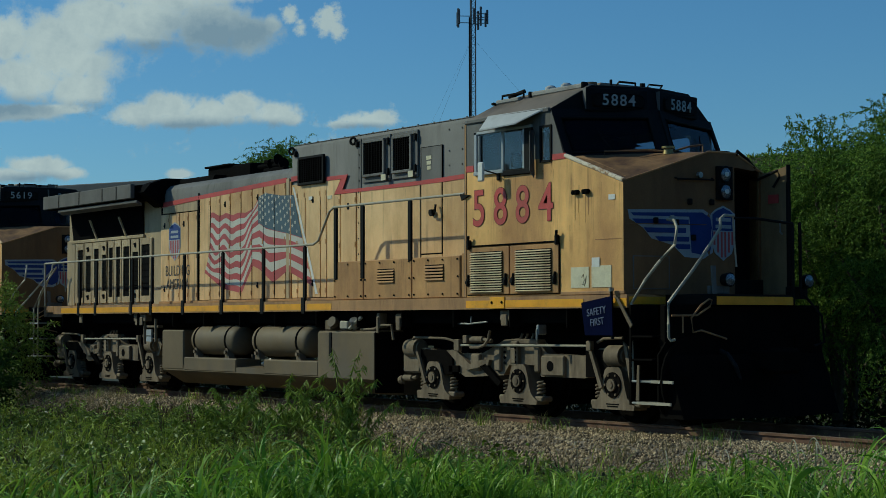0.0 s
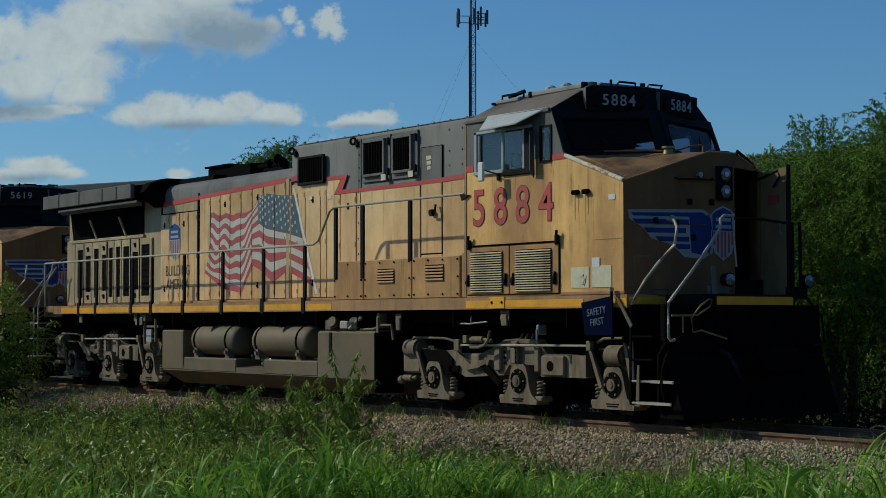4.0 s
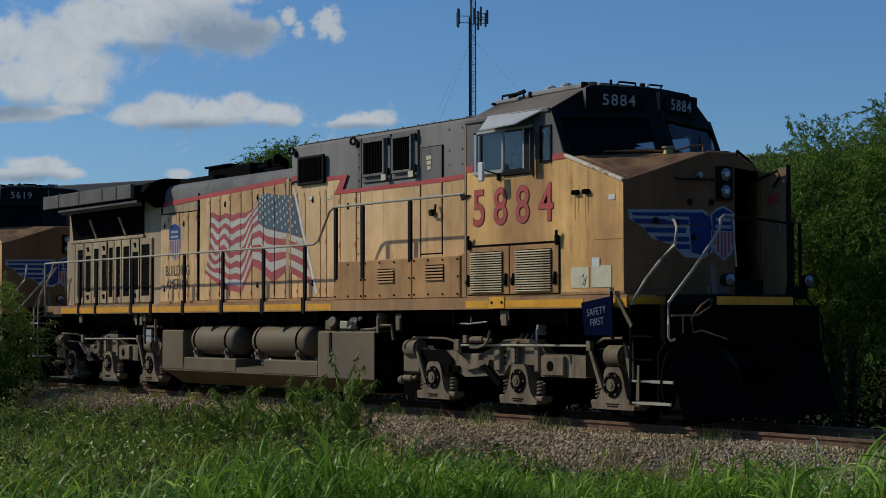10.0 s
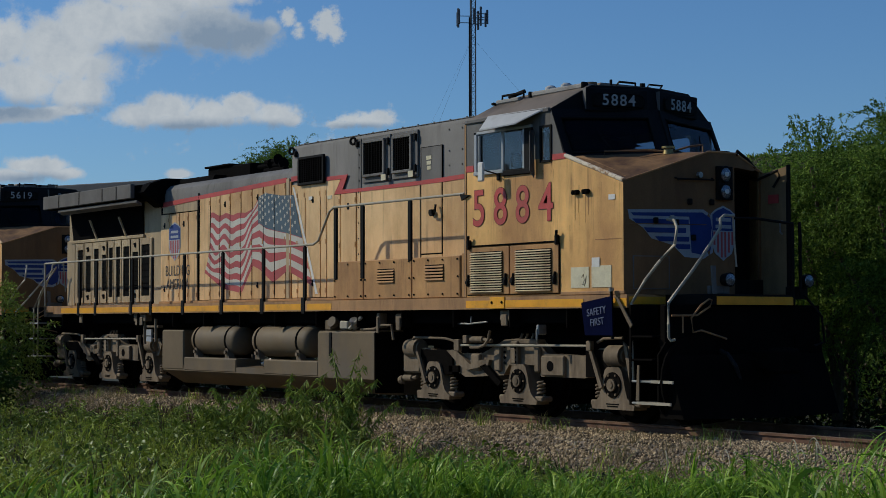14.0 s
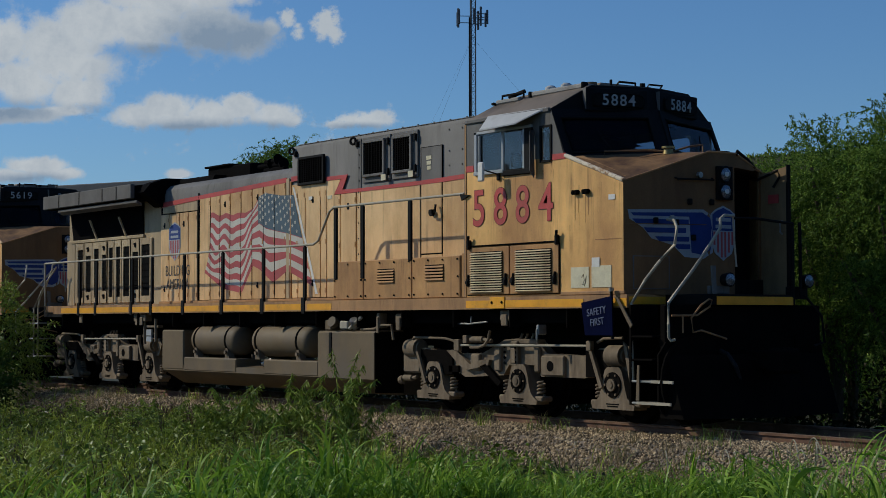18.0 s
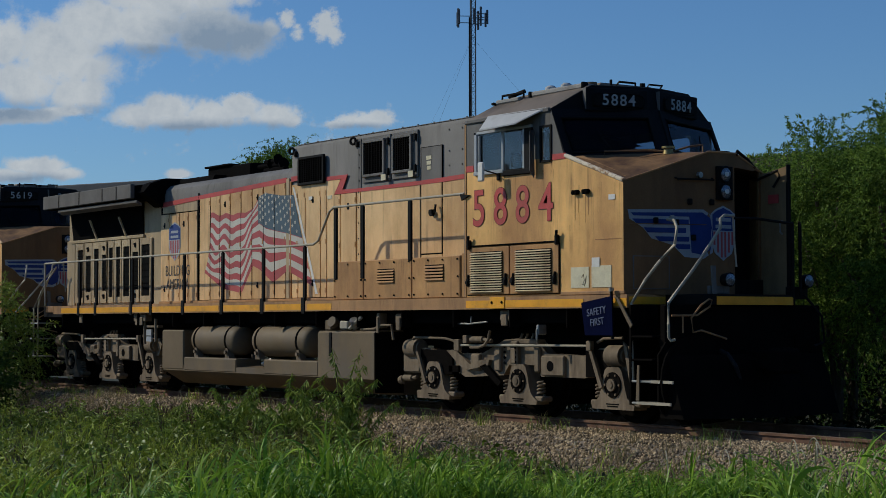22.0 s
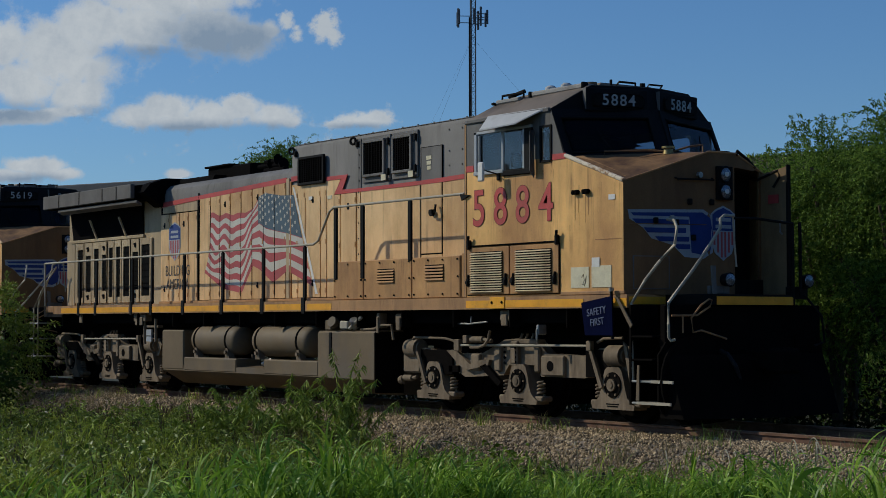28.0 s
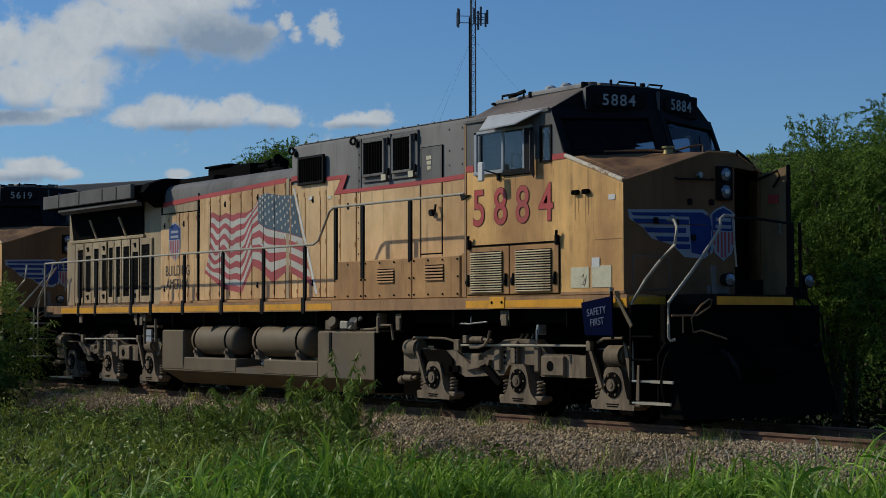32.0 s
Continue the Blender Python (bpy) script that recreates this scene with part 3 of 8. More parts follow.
    part("grab_hook", Shape().tube([(-6.2, -1.45, 1.28), (-6.05, -1.47, 1.34), (-5.9, -1.47, 1.42), (-5.84, -1.45, 1.46)], 0.03).box(-6.5, -6.25, -1.47, -1.4, 1.26, 1.40, 0.02), PALE_STEEL, loco)


def build_tank(loco):
    prof = [(-1.45, 0.46), (-1.45, 0.56), (-0.95, 0.60), (0.95, 0.60), (1.45, 0.56), (1.45, 0.46), (1.0, 0.20), (-1.0, 0.20)]
    part("fuel_tank", Shape().across(prof, -13.1, -5.5), TANK, loco, "dusty grey fuel tank")
    for s in (-1, 1):
        y0, y1 = sorted((s * 1.46, s * 0.9))
        part("tank_end_box", Shape().box(-13.15, -12.22, y0, y1, 0.47, 1.235, 0.025), TANK, loco, "grey equipment box")
        part("tank_filler_box", Shape().across([(s * 1.46, 0.46), (s * 1.46, 1.20), (s * 1.42, 1.235), (s * 0.9, 1.25), (s * 0.9, 0.2), (s * 1.02, 0.2)][::-s], -7.2, -5.45), TANK, loco, "grey filler box")
        # Thin black sheet over the end face, standing in for its shade.
        part("tank_end_shade", Shape().box(-5.45, -5.44, *sorted((s * 1.44, s * 0.9)), 0.24, 1.22), UNDER, loco, "black sheet for the shade on the tank end")
        if s > 0:
            continue
        part("tank_ledge", Shape().box(-12.2, -10.1, -1.462, -0.95, 0.465, 0.72, 0.02), TANK, loco)
        part("tank_ledge", Shape().box(-9.08, -7.2, -1.462, -0.95, 0.465, 0.725, 0.02), TANK, loco)
        part("tank_ledge", Shape().cyl((-9.35, -1.3, 0.64), (-9.1, -1.25, 0.70), 0.06, 12), STEEL, loco)
        part("conduit_box", Shape().box(-7.1, -6.88, -1.40, -1.1, 1.24, 1.42, 0.02), TANK, loco)
        part("sight_glass", Shape().box(-6.83, -6.75, -1.475, -1.45, 0.82, 1.21, 0.005), BLACK, loco)
        part("fuel_cap", Shape().cyl((-6.72, -1.42, 1.36), (-6.70, -1.50, 1.39), 0.09, 14), TANK, loco)
        part("fuel_cap", Shape().cyl((-6.1, -1.40, 1.30), (-6.04, -1.48, 1.42), 0.07, 12), STEEL, loco)
        part("stencil_plate", Shape().box(-13.95, -13.72, -1.42, -1.39, 1.12, 1.24).box(-13.95, -13.72, -1.42, -1.39, 1.0, 1.1), LOGO_WHITE, loco)
        part("pipe_rack", Shape().box(-14.15, -13.45, -1.40, -1.30, 1.28, 1.32).tube([(-14.05, -1.4, 1.45), (-14.05, -1.4, 0.95)], 0.03).tube([(-13.55, -1.4, 1.45), (-13.55, -1.4, 1.0)], 0.03), TRUCK, loco)
        for x0, x1 in ((-12.04, -10.2), (-9.65, -7.6)):
            prof2 = [(0.0, 0.0), (0.02, 0.15), (0.05, 0.225), (0.10, 0.265), (0.17, 0.28)]
            s2 = Shape()
            n = 24
            rows = []
            xs = [x0 + a for a, r in prof2] + [x1 - a for a, r in prof2[::-1]]
            rs = [r for a, r in prof2] + [r for a, r in prof2[::-1]]
            for x, r in zip(xs, rs):
                r = max(r, 0.002)
                rows.append([(x, -1.17 + r * math.cos(2 * math.pi * k / n), 1.05 + r * math.sin(2 * math.pi * k / n)) for k in range(n)])
            res = part("air_reservoir", s2.skin(rows, True), TANK, loco, "grey cylindrical air reservoir")
            for x in (x0 + 0.24, x1 - 0.36):
                st = Shape()
                ring = [[(x + d, -1.17 + q * math.cos(2 * math.pi * k / n), 1.05 + q * math.sin(2 * math.pi * k / n)) for k in range(n)] for d, q in ((-0.025, 0.281), (-0.025, 0.289), (0.025, 0.289), (0.025, 0.281))]
                st.skin(ring, True)
                part("strap", st, UNDER, res)
                part("strap_bracket", Shape().side([(x - 0.05, 0.72), (x + 0.12, 0.72), (x + 0.05, 0.9), (x - 0.02, 0.92)], -1.42, -1.30).cyl((x + 0.02, -1.46, 0.83), (x + 0.02, -1.36, 0.83), 0.035, 10), TRUCK, res)


def build_truck(loco, xs, mirror=1):
    """A three-axle truck; xs are the axles from the cab end to the far end."""
    xa, xb, xc = xs
    tr = part("truck_bolster", Shape().box(xc - 0.9, xa + 0.5, -0.62, 0.62, 0.42, 1.05, 0.04), UNDER, loco, "three-axle truck, dusty grey")
    for x in xs:
        for s in (-1, 1):
            w = Shape()
            rows = [[(x + r * math.cos(2 * math.pi * k / 36), s * yy, 0.533 + r * math.sin(2 * math.pi * k / 36)) for k in range(36)]
                    for r, yy in ((0.12, 0.70), (0.40, 0.72), (0.44, 0.69), (0.565, 0.69), (0.565, 0.715), (0.533, 0.73), (0.530, 0.82), (0.46, 0.825), (0.44, 0.80), (0.14, 0.79), (0.12, 0.83), (0.0, 0.83))]
            w.skin(rows, True)
            part("wheel", w, UNDER, loco, "dark steel wheel")
        part("traction_motor", Shape().box(x - 0.62 if x > xb - 0.1 else x + 0.05, x - 0.05 if x > xb - 0.1 else x + 0.62, -0.66, 0.66, 0.16, 0.98, 0.08), UNDER, loco)
        part("axle", Shape().cyl((x, -0.95, 0.533), (x, 0.95, 0.533), 0.09, 14), UNDER, loco)
    d = 1 if xa > xc else -1
    for s in (-1, 1):
        y0, y1 = s * 1.16, s * 1.0

        def prism(poly, a, b, name, mt, label=""):
            return part(name, Shape().side(poly, a, b), mt, loco, label)

        prism([(xc - 0.75, 0.97), (xc - 0.25, 0.98), (xc + 0.3, 0.90), (xb - 0.95, 0.92), (xb - 0.42, 1.12), (xb - 0.1, 1.14), (xb + 0.32, 1.12), (xb + 0.6, 0.93),
               (xa - 0.6, 0.91), (xa - 0.35, 1.02), (xa + 0.3, 1.06), (xa + 0.42, 0.95), (xa + 0.30, 0.72), (xa - 0.30, 0.70), (xa - 0.68, 0.60), (xb + 0.45, 0.60),
               (xb + 0.30, 0.76), (xb - 0.30, 0.76), (xb - 0.45, 0.60), (xc + 0.75, 0.55), (xc + 0.32, 0.72), (xc - 0.3, 0.72), (xc - 0.42, 0.58), (xc - 0.78, 0.6)],
              y0, y1, "truck_side_frame", TRUCK, "dusty cast truck side frame")
        if s > 0:
            continue
        # box-like pockets and ribs proud of the side frame
        for a0, a1, z0, z1 in ((xb + 0.50, xb + 1.02, 0.615, 0.90), (xb - 0.62, xb - 0.46, 0.66, 1.05), (xb + 0.34, xb + 0.46, 0.66, 1.02), (xc + 0.95, xc + 1.18, 0.66, 0.9)):
            part("frame_rib", Shape().box(a0, a1, -1.215, -1.15, z0, z1, 0.018), TRUCK, loco)
        part("frame_hole", Shape().cyl((xb + 0.72, -1.219, 0.755), (xb + 0.72, -1.20, 0.755), 0.075, 18), SOOT, loco)
        part("snubber_box", Shape().box(xb - 0.2, xb - 0.02, -1.235, -1.15, 0.74, 1.1, 0.015).box(xb - 0.17, xb - 0.05, -1.25, -1.23, 0.78, 1.0, 0.01), TRUCK, loco)
        for k in range(4):
            part("snubber_hole", bolts([(xb - 0.06, -1.235, 0.80 + 0.07 * k)], 0.022, 0.012), SOOT, loco)
            part("frame_bolt_hole", bolts([(xb - 0.40, -1.17, 0.78 + 0.08 * k)], 0.022, 0.012), SOOT, loco)
        part("diagonal_strut", Shape().slab([(xb - 0.95, -1.18, 0.72), (xb - 0.8, -1.18, 0.76), (xb - 0.42, -1.18, 0.5), (xb - 0.5, -1.18, 0.44)], (0, -0.05, 0)), UNDER, loco)
        part("shelf_arm", Shape().slab([(xc + 0.35, -1.17, 0.95), (xc + 0.6, -1.17, 0.96), (xc + 0.95, -1.17, 0.75), (xc + 1.25, -1.17, 0.82), (xc + 1.45, -1.17, 0.82), (xc + 1.42, -1.17, 0.74), (xc + 0.9, -1.17, 0.66), (xc + 0.7, -1.17, 0.72)], (0, -0.06, 0)), TRUCK, loco)
        part("brake_cylinder_block", Shape().box(xb - 0.15, xb + 0.42, -1.2, -1.05, 1.06, 1.13, 0.01).cyl((xb - 0.05, -1.15, 1.13), (xb + 0.0, -1.15, 1.21), 0.02, 8).cyl((xb + 0.08, -1.15, 1.13), (xb + 0.13, -1.15, 1.21), 0.02, 8).cyl((xb + 0.22, -1.15, 1.13), (xb + 0.27, -1.15, 1.21), 0.02, 8), TRUCK, loco)
        # black panels proud of the casting, as shade in pockets round the end axles
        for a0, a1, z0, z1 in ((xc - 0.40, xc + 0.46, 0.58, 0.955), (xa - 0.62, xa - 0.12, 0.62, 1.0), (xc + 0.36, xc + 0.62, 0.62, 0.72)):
            part("frame_shade_panel", Shape().box(a0, a1, -1.195, -1.155, z0, z1, 0.005), UNDER, loco)
        # long brake rod with its hangers
        part("brake_rod", Shape().tube([(xc + 0.75, -1.25, 1.03), (xb - 0.1, -1.25, 1.04), (xa - 0.42, -1.25, 1.05)], 0.018), PALE_STEEL, loco, "pale brake rod")
        part("rod_clevis", Shape().box(xa - 0.5, xa - 0.4, -1.29, -1.22, 0.98, 1.12, 0.01), TRUCK, loco)
        part("rod_clevis", Shape().box(xc + 0.62, xc + 0.76, -1.29, -1.22, 0.94, 1.12, 0.01), TRUCK, loco)
        part("rod_loop", Shape().tube([(xc - 0.65, -1.2, 1.06), (xc - 0.55, -1.22, 1.14), (xc + 0.3, -1.22, 1.13), (xc + 0.62, -1.22, 1.08), (xc + 0.72, -1.22, 0.96)], 0.02), TRUCK, loco)
        part("rod_loop", Shape().tube([(xa - 0.35, -1.2, 1.10), (xa - 0.2, -1.22, 1.15), (xa + 0.2, -1.22, 1.16)], 0.02), TRUCK, loco)
        # brake cylinders at both ends
        for x, dx in ((xc - 0.62, -1), (xa + 0.02, 1)):
            part("brake_cylinder", Shape().cyl((x - 0.14, -1.16, 0.97 if dx < 0 else 0.92), (x + 0.16, -1.16, 0.97 if dx < 0 else 0.92), 0.145, 18).cyl((x + 0.16, -1.16, 0.97 if dx < 0 else 0.92), (x + 0.2, -1.16, 0.97 if dx < 0 else 0.92), 0.1, 14), TRUCK, loco, "dusty brake cylinder")
        part("end_post", Shape().box(xc - 0.9, xc - 0.42, -1.2, -1.02, 0.58, 0.92, 0.03), TRUCK, loco)
        part("brake_hanger", Shape().slab([(xc - 0.42, -1.24, 0.92), (xc - 0.36, -1.24, 0.92), (xc - 0.14, -1.24, 0.45), (xc - 0.2, -1.24, 0.42)], (0, -0.04, 0)), TRUCK, loco)
        part("brake_hanger", Shape().slab([(xa - 0.45, -1.24, 0.98), (xa - 0.39, -1.24, 0.98), (xa - 0.17, -1.24, 0.5), (xa - 0.23, -1.24, 0.47)], (0, -0.04, 0)), TRUCK, loco)
        part("hose_coupling", Shape().cyl((xc - 0.85, -1.2, 0.5), (xc - 0.62, -1.2, 0.5), 0.05, 10).cyl((xc - 0.95, -1.2, 0.46), (xc - 0.85, -1.2, 0.48), 0.07, 10).cyl((xc - 0.62, -1.2, 0.5), (xc - 0.5, -1.2, 0.52), 0.03, 8), TRUCK, loco)
        for x in xs:
            # journal box: a bell-shaped pedestal with a round bearing cap, coil springs beside it
            jb = part("journal_box", Shape().side([(x - 0.44, 0.20), (x + 0.42, 0.20), (x + 0.43, 0.26), (x + 0.36, 0.30), (x + 0.29, 0.36), (x + 0.25, 0.46), (x + 0.21, 0.62), (x + 0.17, 0.73), (x + 0.12, 0.77), (x - 0.12, 0.77), (x - 0.17, 0.73), (x - 0.21, 0.62), (x - 0.25, 0.46), (x - 0.30, 0.36), (x - 0.38, 0.30), (x - 0.45, 0.26)], -1.23, -1.0), TRUCK, loco, "dusty pedestal journal box")
            part("bearing_cap", Shape().cyl((x, -1.225, 0.53), (x, -1.245, 0.53), 0.172, 24), UNDER, jb)
            part("bearing_hub", Shape().cyl((x, -1.24, 0.53), (x, -1.275, 0.53), 0.085, 20).cyl((x, -1.27, 0.53), (x, -1.285, 0.53), 0.045, 12), TRUCK, jb)
            part("cap_bolts", bolts([(x + 0.145 * math.cos(a), -1.245, 0.53 + 0.145 * math.sin(a)) for a in np.linspace(0, 2 * math.pi, 7)[:-1]], 0.016, 0.015), TRUCK, jb)
            part("cast_marks", Shape().box(x - 0.14, x + 0.12, -1.236, -1.229, 0.265, 0.28).box(x - 0.12, x + 0.1, -1.236, -1.229, 0.235, 0.25), UNDER, jb)
            for q in (-1, 1):
                sp = Shape()
                pts = [(x + q * 0.40 + 0.052 * math.cos(a), -1.12 + 0.052 * math.sin(a), 0.33 + 0.0125 * a / 1.57) for a in np.arange(0, 4 * 2 * math.pi, 0.5)]
                part("coil_spring", sp.tube(pts, 0.018, 6), TRUCK, jb)
                part("spring_seat", Shape().box(x + q * 0.40 - 0.12, x + q * 0.40 + 0.12, -1.2, -1.0, 0.24, 0.32, 0.02), TRUCK, jb)


def build_hood(loco, full=True):
    # core of the engine hood with rounded shoulders
    core = [(-HY, 1.738), (-HY, 3.92), (-0.90, 4.05), (-0.80, 4.14), (-0.65, 4.18), (0.65, 4.18), (0.80, 4.14), (0.90, 4.05), (HY, 3.92), (HY, 1.738)]
    part("engine_hood", Shape().across(core, -14.3, -9.0), GREY, loco, "grey-topped yellow engine hood")
    hi = [(-HY, 1.738), (-HY, 4.46), (-0.90, 4.51), (-0.82, 4.535), (0.82, 4.535), (0.90, 4.51), (HY, 4.46), (HY, 1.738)]
    part("equipment_hood", Shape().across(hi, -8.99, -2.87), GREY, loco, "tall grey and yellow equipment hood")
    part("roof_ridge", Shape().box(-8.9, -2.9, -0.86, -0.82, 4.53, 4.545, 0.004), GREY, loco)
    for i in range(13):
        part("roof_bolt", bolts([(-8.7 + 0.45 * i, -0.84, 4.545)], 0.016, 0.015, (0, 0, 1)), GREY, loco)
    if not full:
        return
    # doors of the engine hood
    part("lower_hood_skin", Shape().box(-14.3, -9.0, -HY - 0.004, -HY, 1.80, 3.78), SOOT, loco)
    part("lower_hood_skin", Shape().box(-8.98, -2.88, -HY - 0.004, -HY, 1.80, 3.56), SOOT, loco)
    seams = [-14.28, -13.89, -13.43, -13.04, -12.65]
    for i, (a, b) in enumerate(zip(seams, seams[1:])):
        hood_door(loco, a, b, 1.80, 3.55 if i != 9 else 3.5, latch=i % 2 == 0)
    part("upper_panel", Shape().box(-14.2, -12.66, -HY - 0.02, -HY, 3.57, 3.80, 0.006), RADIATOR_CREAM, loco)
    part("hood_joint", Shape().box(-12.62, -12.60, -HY - 0.030, -HY, 1.80, 3.90, 0.004), BLACK, loco)
    seams = [-12.56, -12.10, -11.70, -11.29, -10.86, -10.43, -10.0, -9.58, -9.18]
    for i, (a, b) in enumerate(zip(seams, seams[1:])):
        hood_door(loco, a, b, 1.81, 3.80 + 0.02 * i, latch=i in (2, 5))
    part("hood_joint", Shape().box(-9.165, -9.05, -HY - 0.03, -HY, 1.80, 3.95, 0.008), RADIATOR_CREAM, loco)
    part("hood_joint", Shape().box(-9.03, -8.98, -HY - 0.034, -HY, 1.80, 3.9, 0.008), YELLOW_DIRTY, loco)
    seams = [-8.97, -8.74, -8.49, -7.97, -7.76, -7.31, -6.80]
    for i, (a, b) in enumerate(zip(seams, seams[1:])):
        hood_door(loco, a, b, 1.81, 3.74 if b < -7.7 else 3.56, latch=i in (2, 5))
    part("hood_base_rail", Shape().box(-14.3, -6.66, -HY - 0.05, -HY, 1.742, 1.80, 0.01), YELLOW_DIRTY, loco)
    part("side_panel", Shape().box(-6.66, -4.89, -HY - 0.02, -HY, 2.30, 3.62, 0.006), YELLOW, loco)
    part("side_panel", Shape().box(-4.258, -2.88, -HY - 0.02, -HY, 2.30, 3.62, 0.006), YELLOW, loco)
    part("seam_strip", Shape().box(-6.775, -6.67, -HY - 0.026, -HY, 1.8, 3.57, 0.004), YELLOW, loco)
    part("seam_strip", Shape().box(-6.775, -6.67, -HY - 0.012, -HY, 3.625, 4.46, 0.004), GREY, loco)
    part("seam_bolts", bolts([(-6.72, -HY - 0.026, 2.0 + 0.26 * i) for i in range(7)] + [(-6.72, -HY - 0.012, 3.75 + 0.22 * i) for i in range(4)], 0.012, 0.01), BLACK, loco)
    # zigzag red band
    def band(pts_top, pts_bot):
        n = len(pts_top)
        s = Shape()
        for i in range(n - 1):
            s.slab([(pts_top[i][0], -HY - 0.029, pts_top[i][1]), (pts_top[i + 1][0], -HY - 0.029, pts_top[i + 1][1]), (pts_bot[i + 1][0], -HY - 0.029, pts_bot[i + 1][1]), (pts_bot[i][0], -HY - 0.029, pts_bot[i][1])], (0, 0.012, 0))
        return s
    red = part("red_band", band([(-14.25, 3.80), (-12.6, 3.85), (-9.15, 3.97)], [(-14.22, 3.70), (-12.6, 3.77), (-9.15, 3.88)]), RED, loco, "faded red paint band")
    part("band_zigzag", band([(-8.98, 3.97), (-8.75, 3.98)], [(-8.98, 3.88), (-8.75, 3.89)]), RED, red)
    part("band_zigzag", band([(-7.79, 3.888), (-7.07, 3.884), (-7.235, 3.634), (-6.63, 3.622), (-4.87, 3.63)], [(-7.79, 3.82), (-7.285, 3.818), (-7.51, 3.564), (-6.63, 3.565), (-4.87, 3.564)]), RED, red)
    part("band_zigzag", band([(-4.87, 3.63), (-4.3, 3.639), (-2.88, 3.672)], [(-4.87, 3.564), (-4.3, 3.568), (-2.88, 3.60)]), RED, red)
    # openings of the tall section
    grille(loco, "intake_grille", -8.68, -7.80, 3.79, 4.29, -HY - 0.028, BLACK, 12, 10, "black mesh intake")
    part("upper_panel", Shape().slab([(-8.97, -HY - 0.004, 3.56), (-7.53, -HY - 0.004, 3.56), (-7.31, -HY - 0.004, 3.815), (-8.97, -HY - 0.004, 3.82)], (0, -0.018, 0)), YELLOW, loco)
    for hx in (-8.93, -6.86):
        part("lifting_eye", Shape().tube([(hx + 0.05 * math.cos(a), -0.98 + 0.02 * math.cos(a), 4.43 + 0.055 * math.sin(a)) for a in np.linspace(0, 2 * math.pi, 15)], 0.022).box(hx + 0.05, hx + 0.13, -0.98, -0.90, 4.32, 4.42, 0.02), BLACK, loco, "black lifting eye")
    for x0, x1 in ((-6.60, -5.74), (-5.70, -4.94)):
        g = part("grille_door", Shape().box(x0, x1, -HY - 0.03, -HY, 3.70, 4.46, 0.008), GREY, loco, "grey door with a dark louvred grille")
        grille(g, "door_grille", x0 + 0.06, x1 - 0.13, 3.79, 4.40, -HY - 0.031, GREY, 14, 7)
        for z in (3.84, 4.34):
            part("hinge", Shape().box(x1 - 0.07, x1 - 0.02, -HY - 0.07, -HY - 0.03, z - 0.06, z + 0.06, 0.01), BLACK, g, "black hinge")
        part("placard", Shape().box(x1 - 0.2, x1 - 0.06, -HY - 0.086, -HY - 0.082, 3.70, 3.80), PAPER, g, "pale paper placard")
    d = part("equipment_door", Shape().box(-4.85, -4.28, -HY - 0.021, -HY, 2.46, 4.15, 0.003), GREY, loco, "narrow side door, grey above yellow")
    part("door_lower_panel", Shape().box(-4.848, -4.282, -HY - 0.025, -HY - 0.02, 2.465, 3.565, 0.002), YELLOW, d)
    part("door_gasket", Shape().box(-4.864, -4.856, -HY - 0.024, -HY, 2.45, 4.16).box(-4.276, -4.268, -HY - 0.024, -HY, 2.45, 4.16).box(-4.856, -4.276, -HY - 0.024, -HY, 4.152, 4.158).box(-4.856, -4.276, -HY - 0.024, -HY, 2.448, 2.456), SOOT, d)
    part("side_panel", Shape().box(-4.856, -4.276, -HY - 0.02, -HY, 2.30, 2.444, 0.004), YELLOW, loco)
    part("door_latch", Shape().tube([(-4.38, -1.0, 3.22), (-4.36, -1.03, 3.12), (-4.40, -1.03, 3.06), (-4.5, -1.02, 3.06)], 0.02).box(-4.56, -4.46, -1.02, -0.96, 3.07, 3.15, 0.01), BLACK, d)
    for k, z in enumerate((3.98, 3.90, 3.82)):
        part("door_label", Shape().box(-4.70 + 0.01 * k, -4.56 - 0.01 * k, -HY - 0.027, -HY - 0.02, z - 0.03, z + 0.03), PAPER, d)
    part("panel_bolts", bolts([(-4.1 + 0.35 * i, -HY - 0.001, z) for i in range(4) for z in (4.38, 4.05, 3.82)], 0.014, 0.01), GREY, loco)
    part("placard", Shape().box(-7.72, -7.58, -HY - 0.035, -HY - 0.028, 3.50, 3.56), PAPER, loco)
    part("placard", Shape().box(-8.36, -8.24, -HY - 0.035, -HY - 0.028, 3.52, 3.58), WHITE, loco)
    # low cabinets along the walkway behind the cab
    for x0, x1 in ((-6.64, -5.72), (-5.70, -4.32), (-4.30, -3.02)):
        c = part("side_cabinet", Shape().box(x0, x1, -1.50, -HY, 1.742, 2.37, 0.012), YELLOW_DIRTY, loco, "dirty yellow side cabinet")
        n = max(2, int((x1 - x0) / 0.42))
        at = [(x0 + 0.06 + (x1 - x0 - 0.12) * i / n, -1.50, z) for i in range(n + 1) for z in (1.80, 2.32)] + [(x, -1.50, 2.06) for x in (x0 + 0.05, x1 - 0.05)]
        for q in at:
            part("bolt", bolts([q], 0.015, 0.014), SOOT, c)
    louvre(loco, -5.28, -4.80, 2.0, 2.22, -1.502, 5, YELLOW_DIRTY, 0.024)
    louvre(loco, -3.92, -3.44, 2.01, 2.25, -1.502, 5, YELLOW_DIRTY, 0.024)
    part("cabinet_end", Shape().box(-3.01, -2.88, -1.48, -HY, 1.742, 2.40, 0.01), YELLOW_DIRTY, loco)
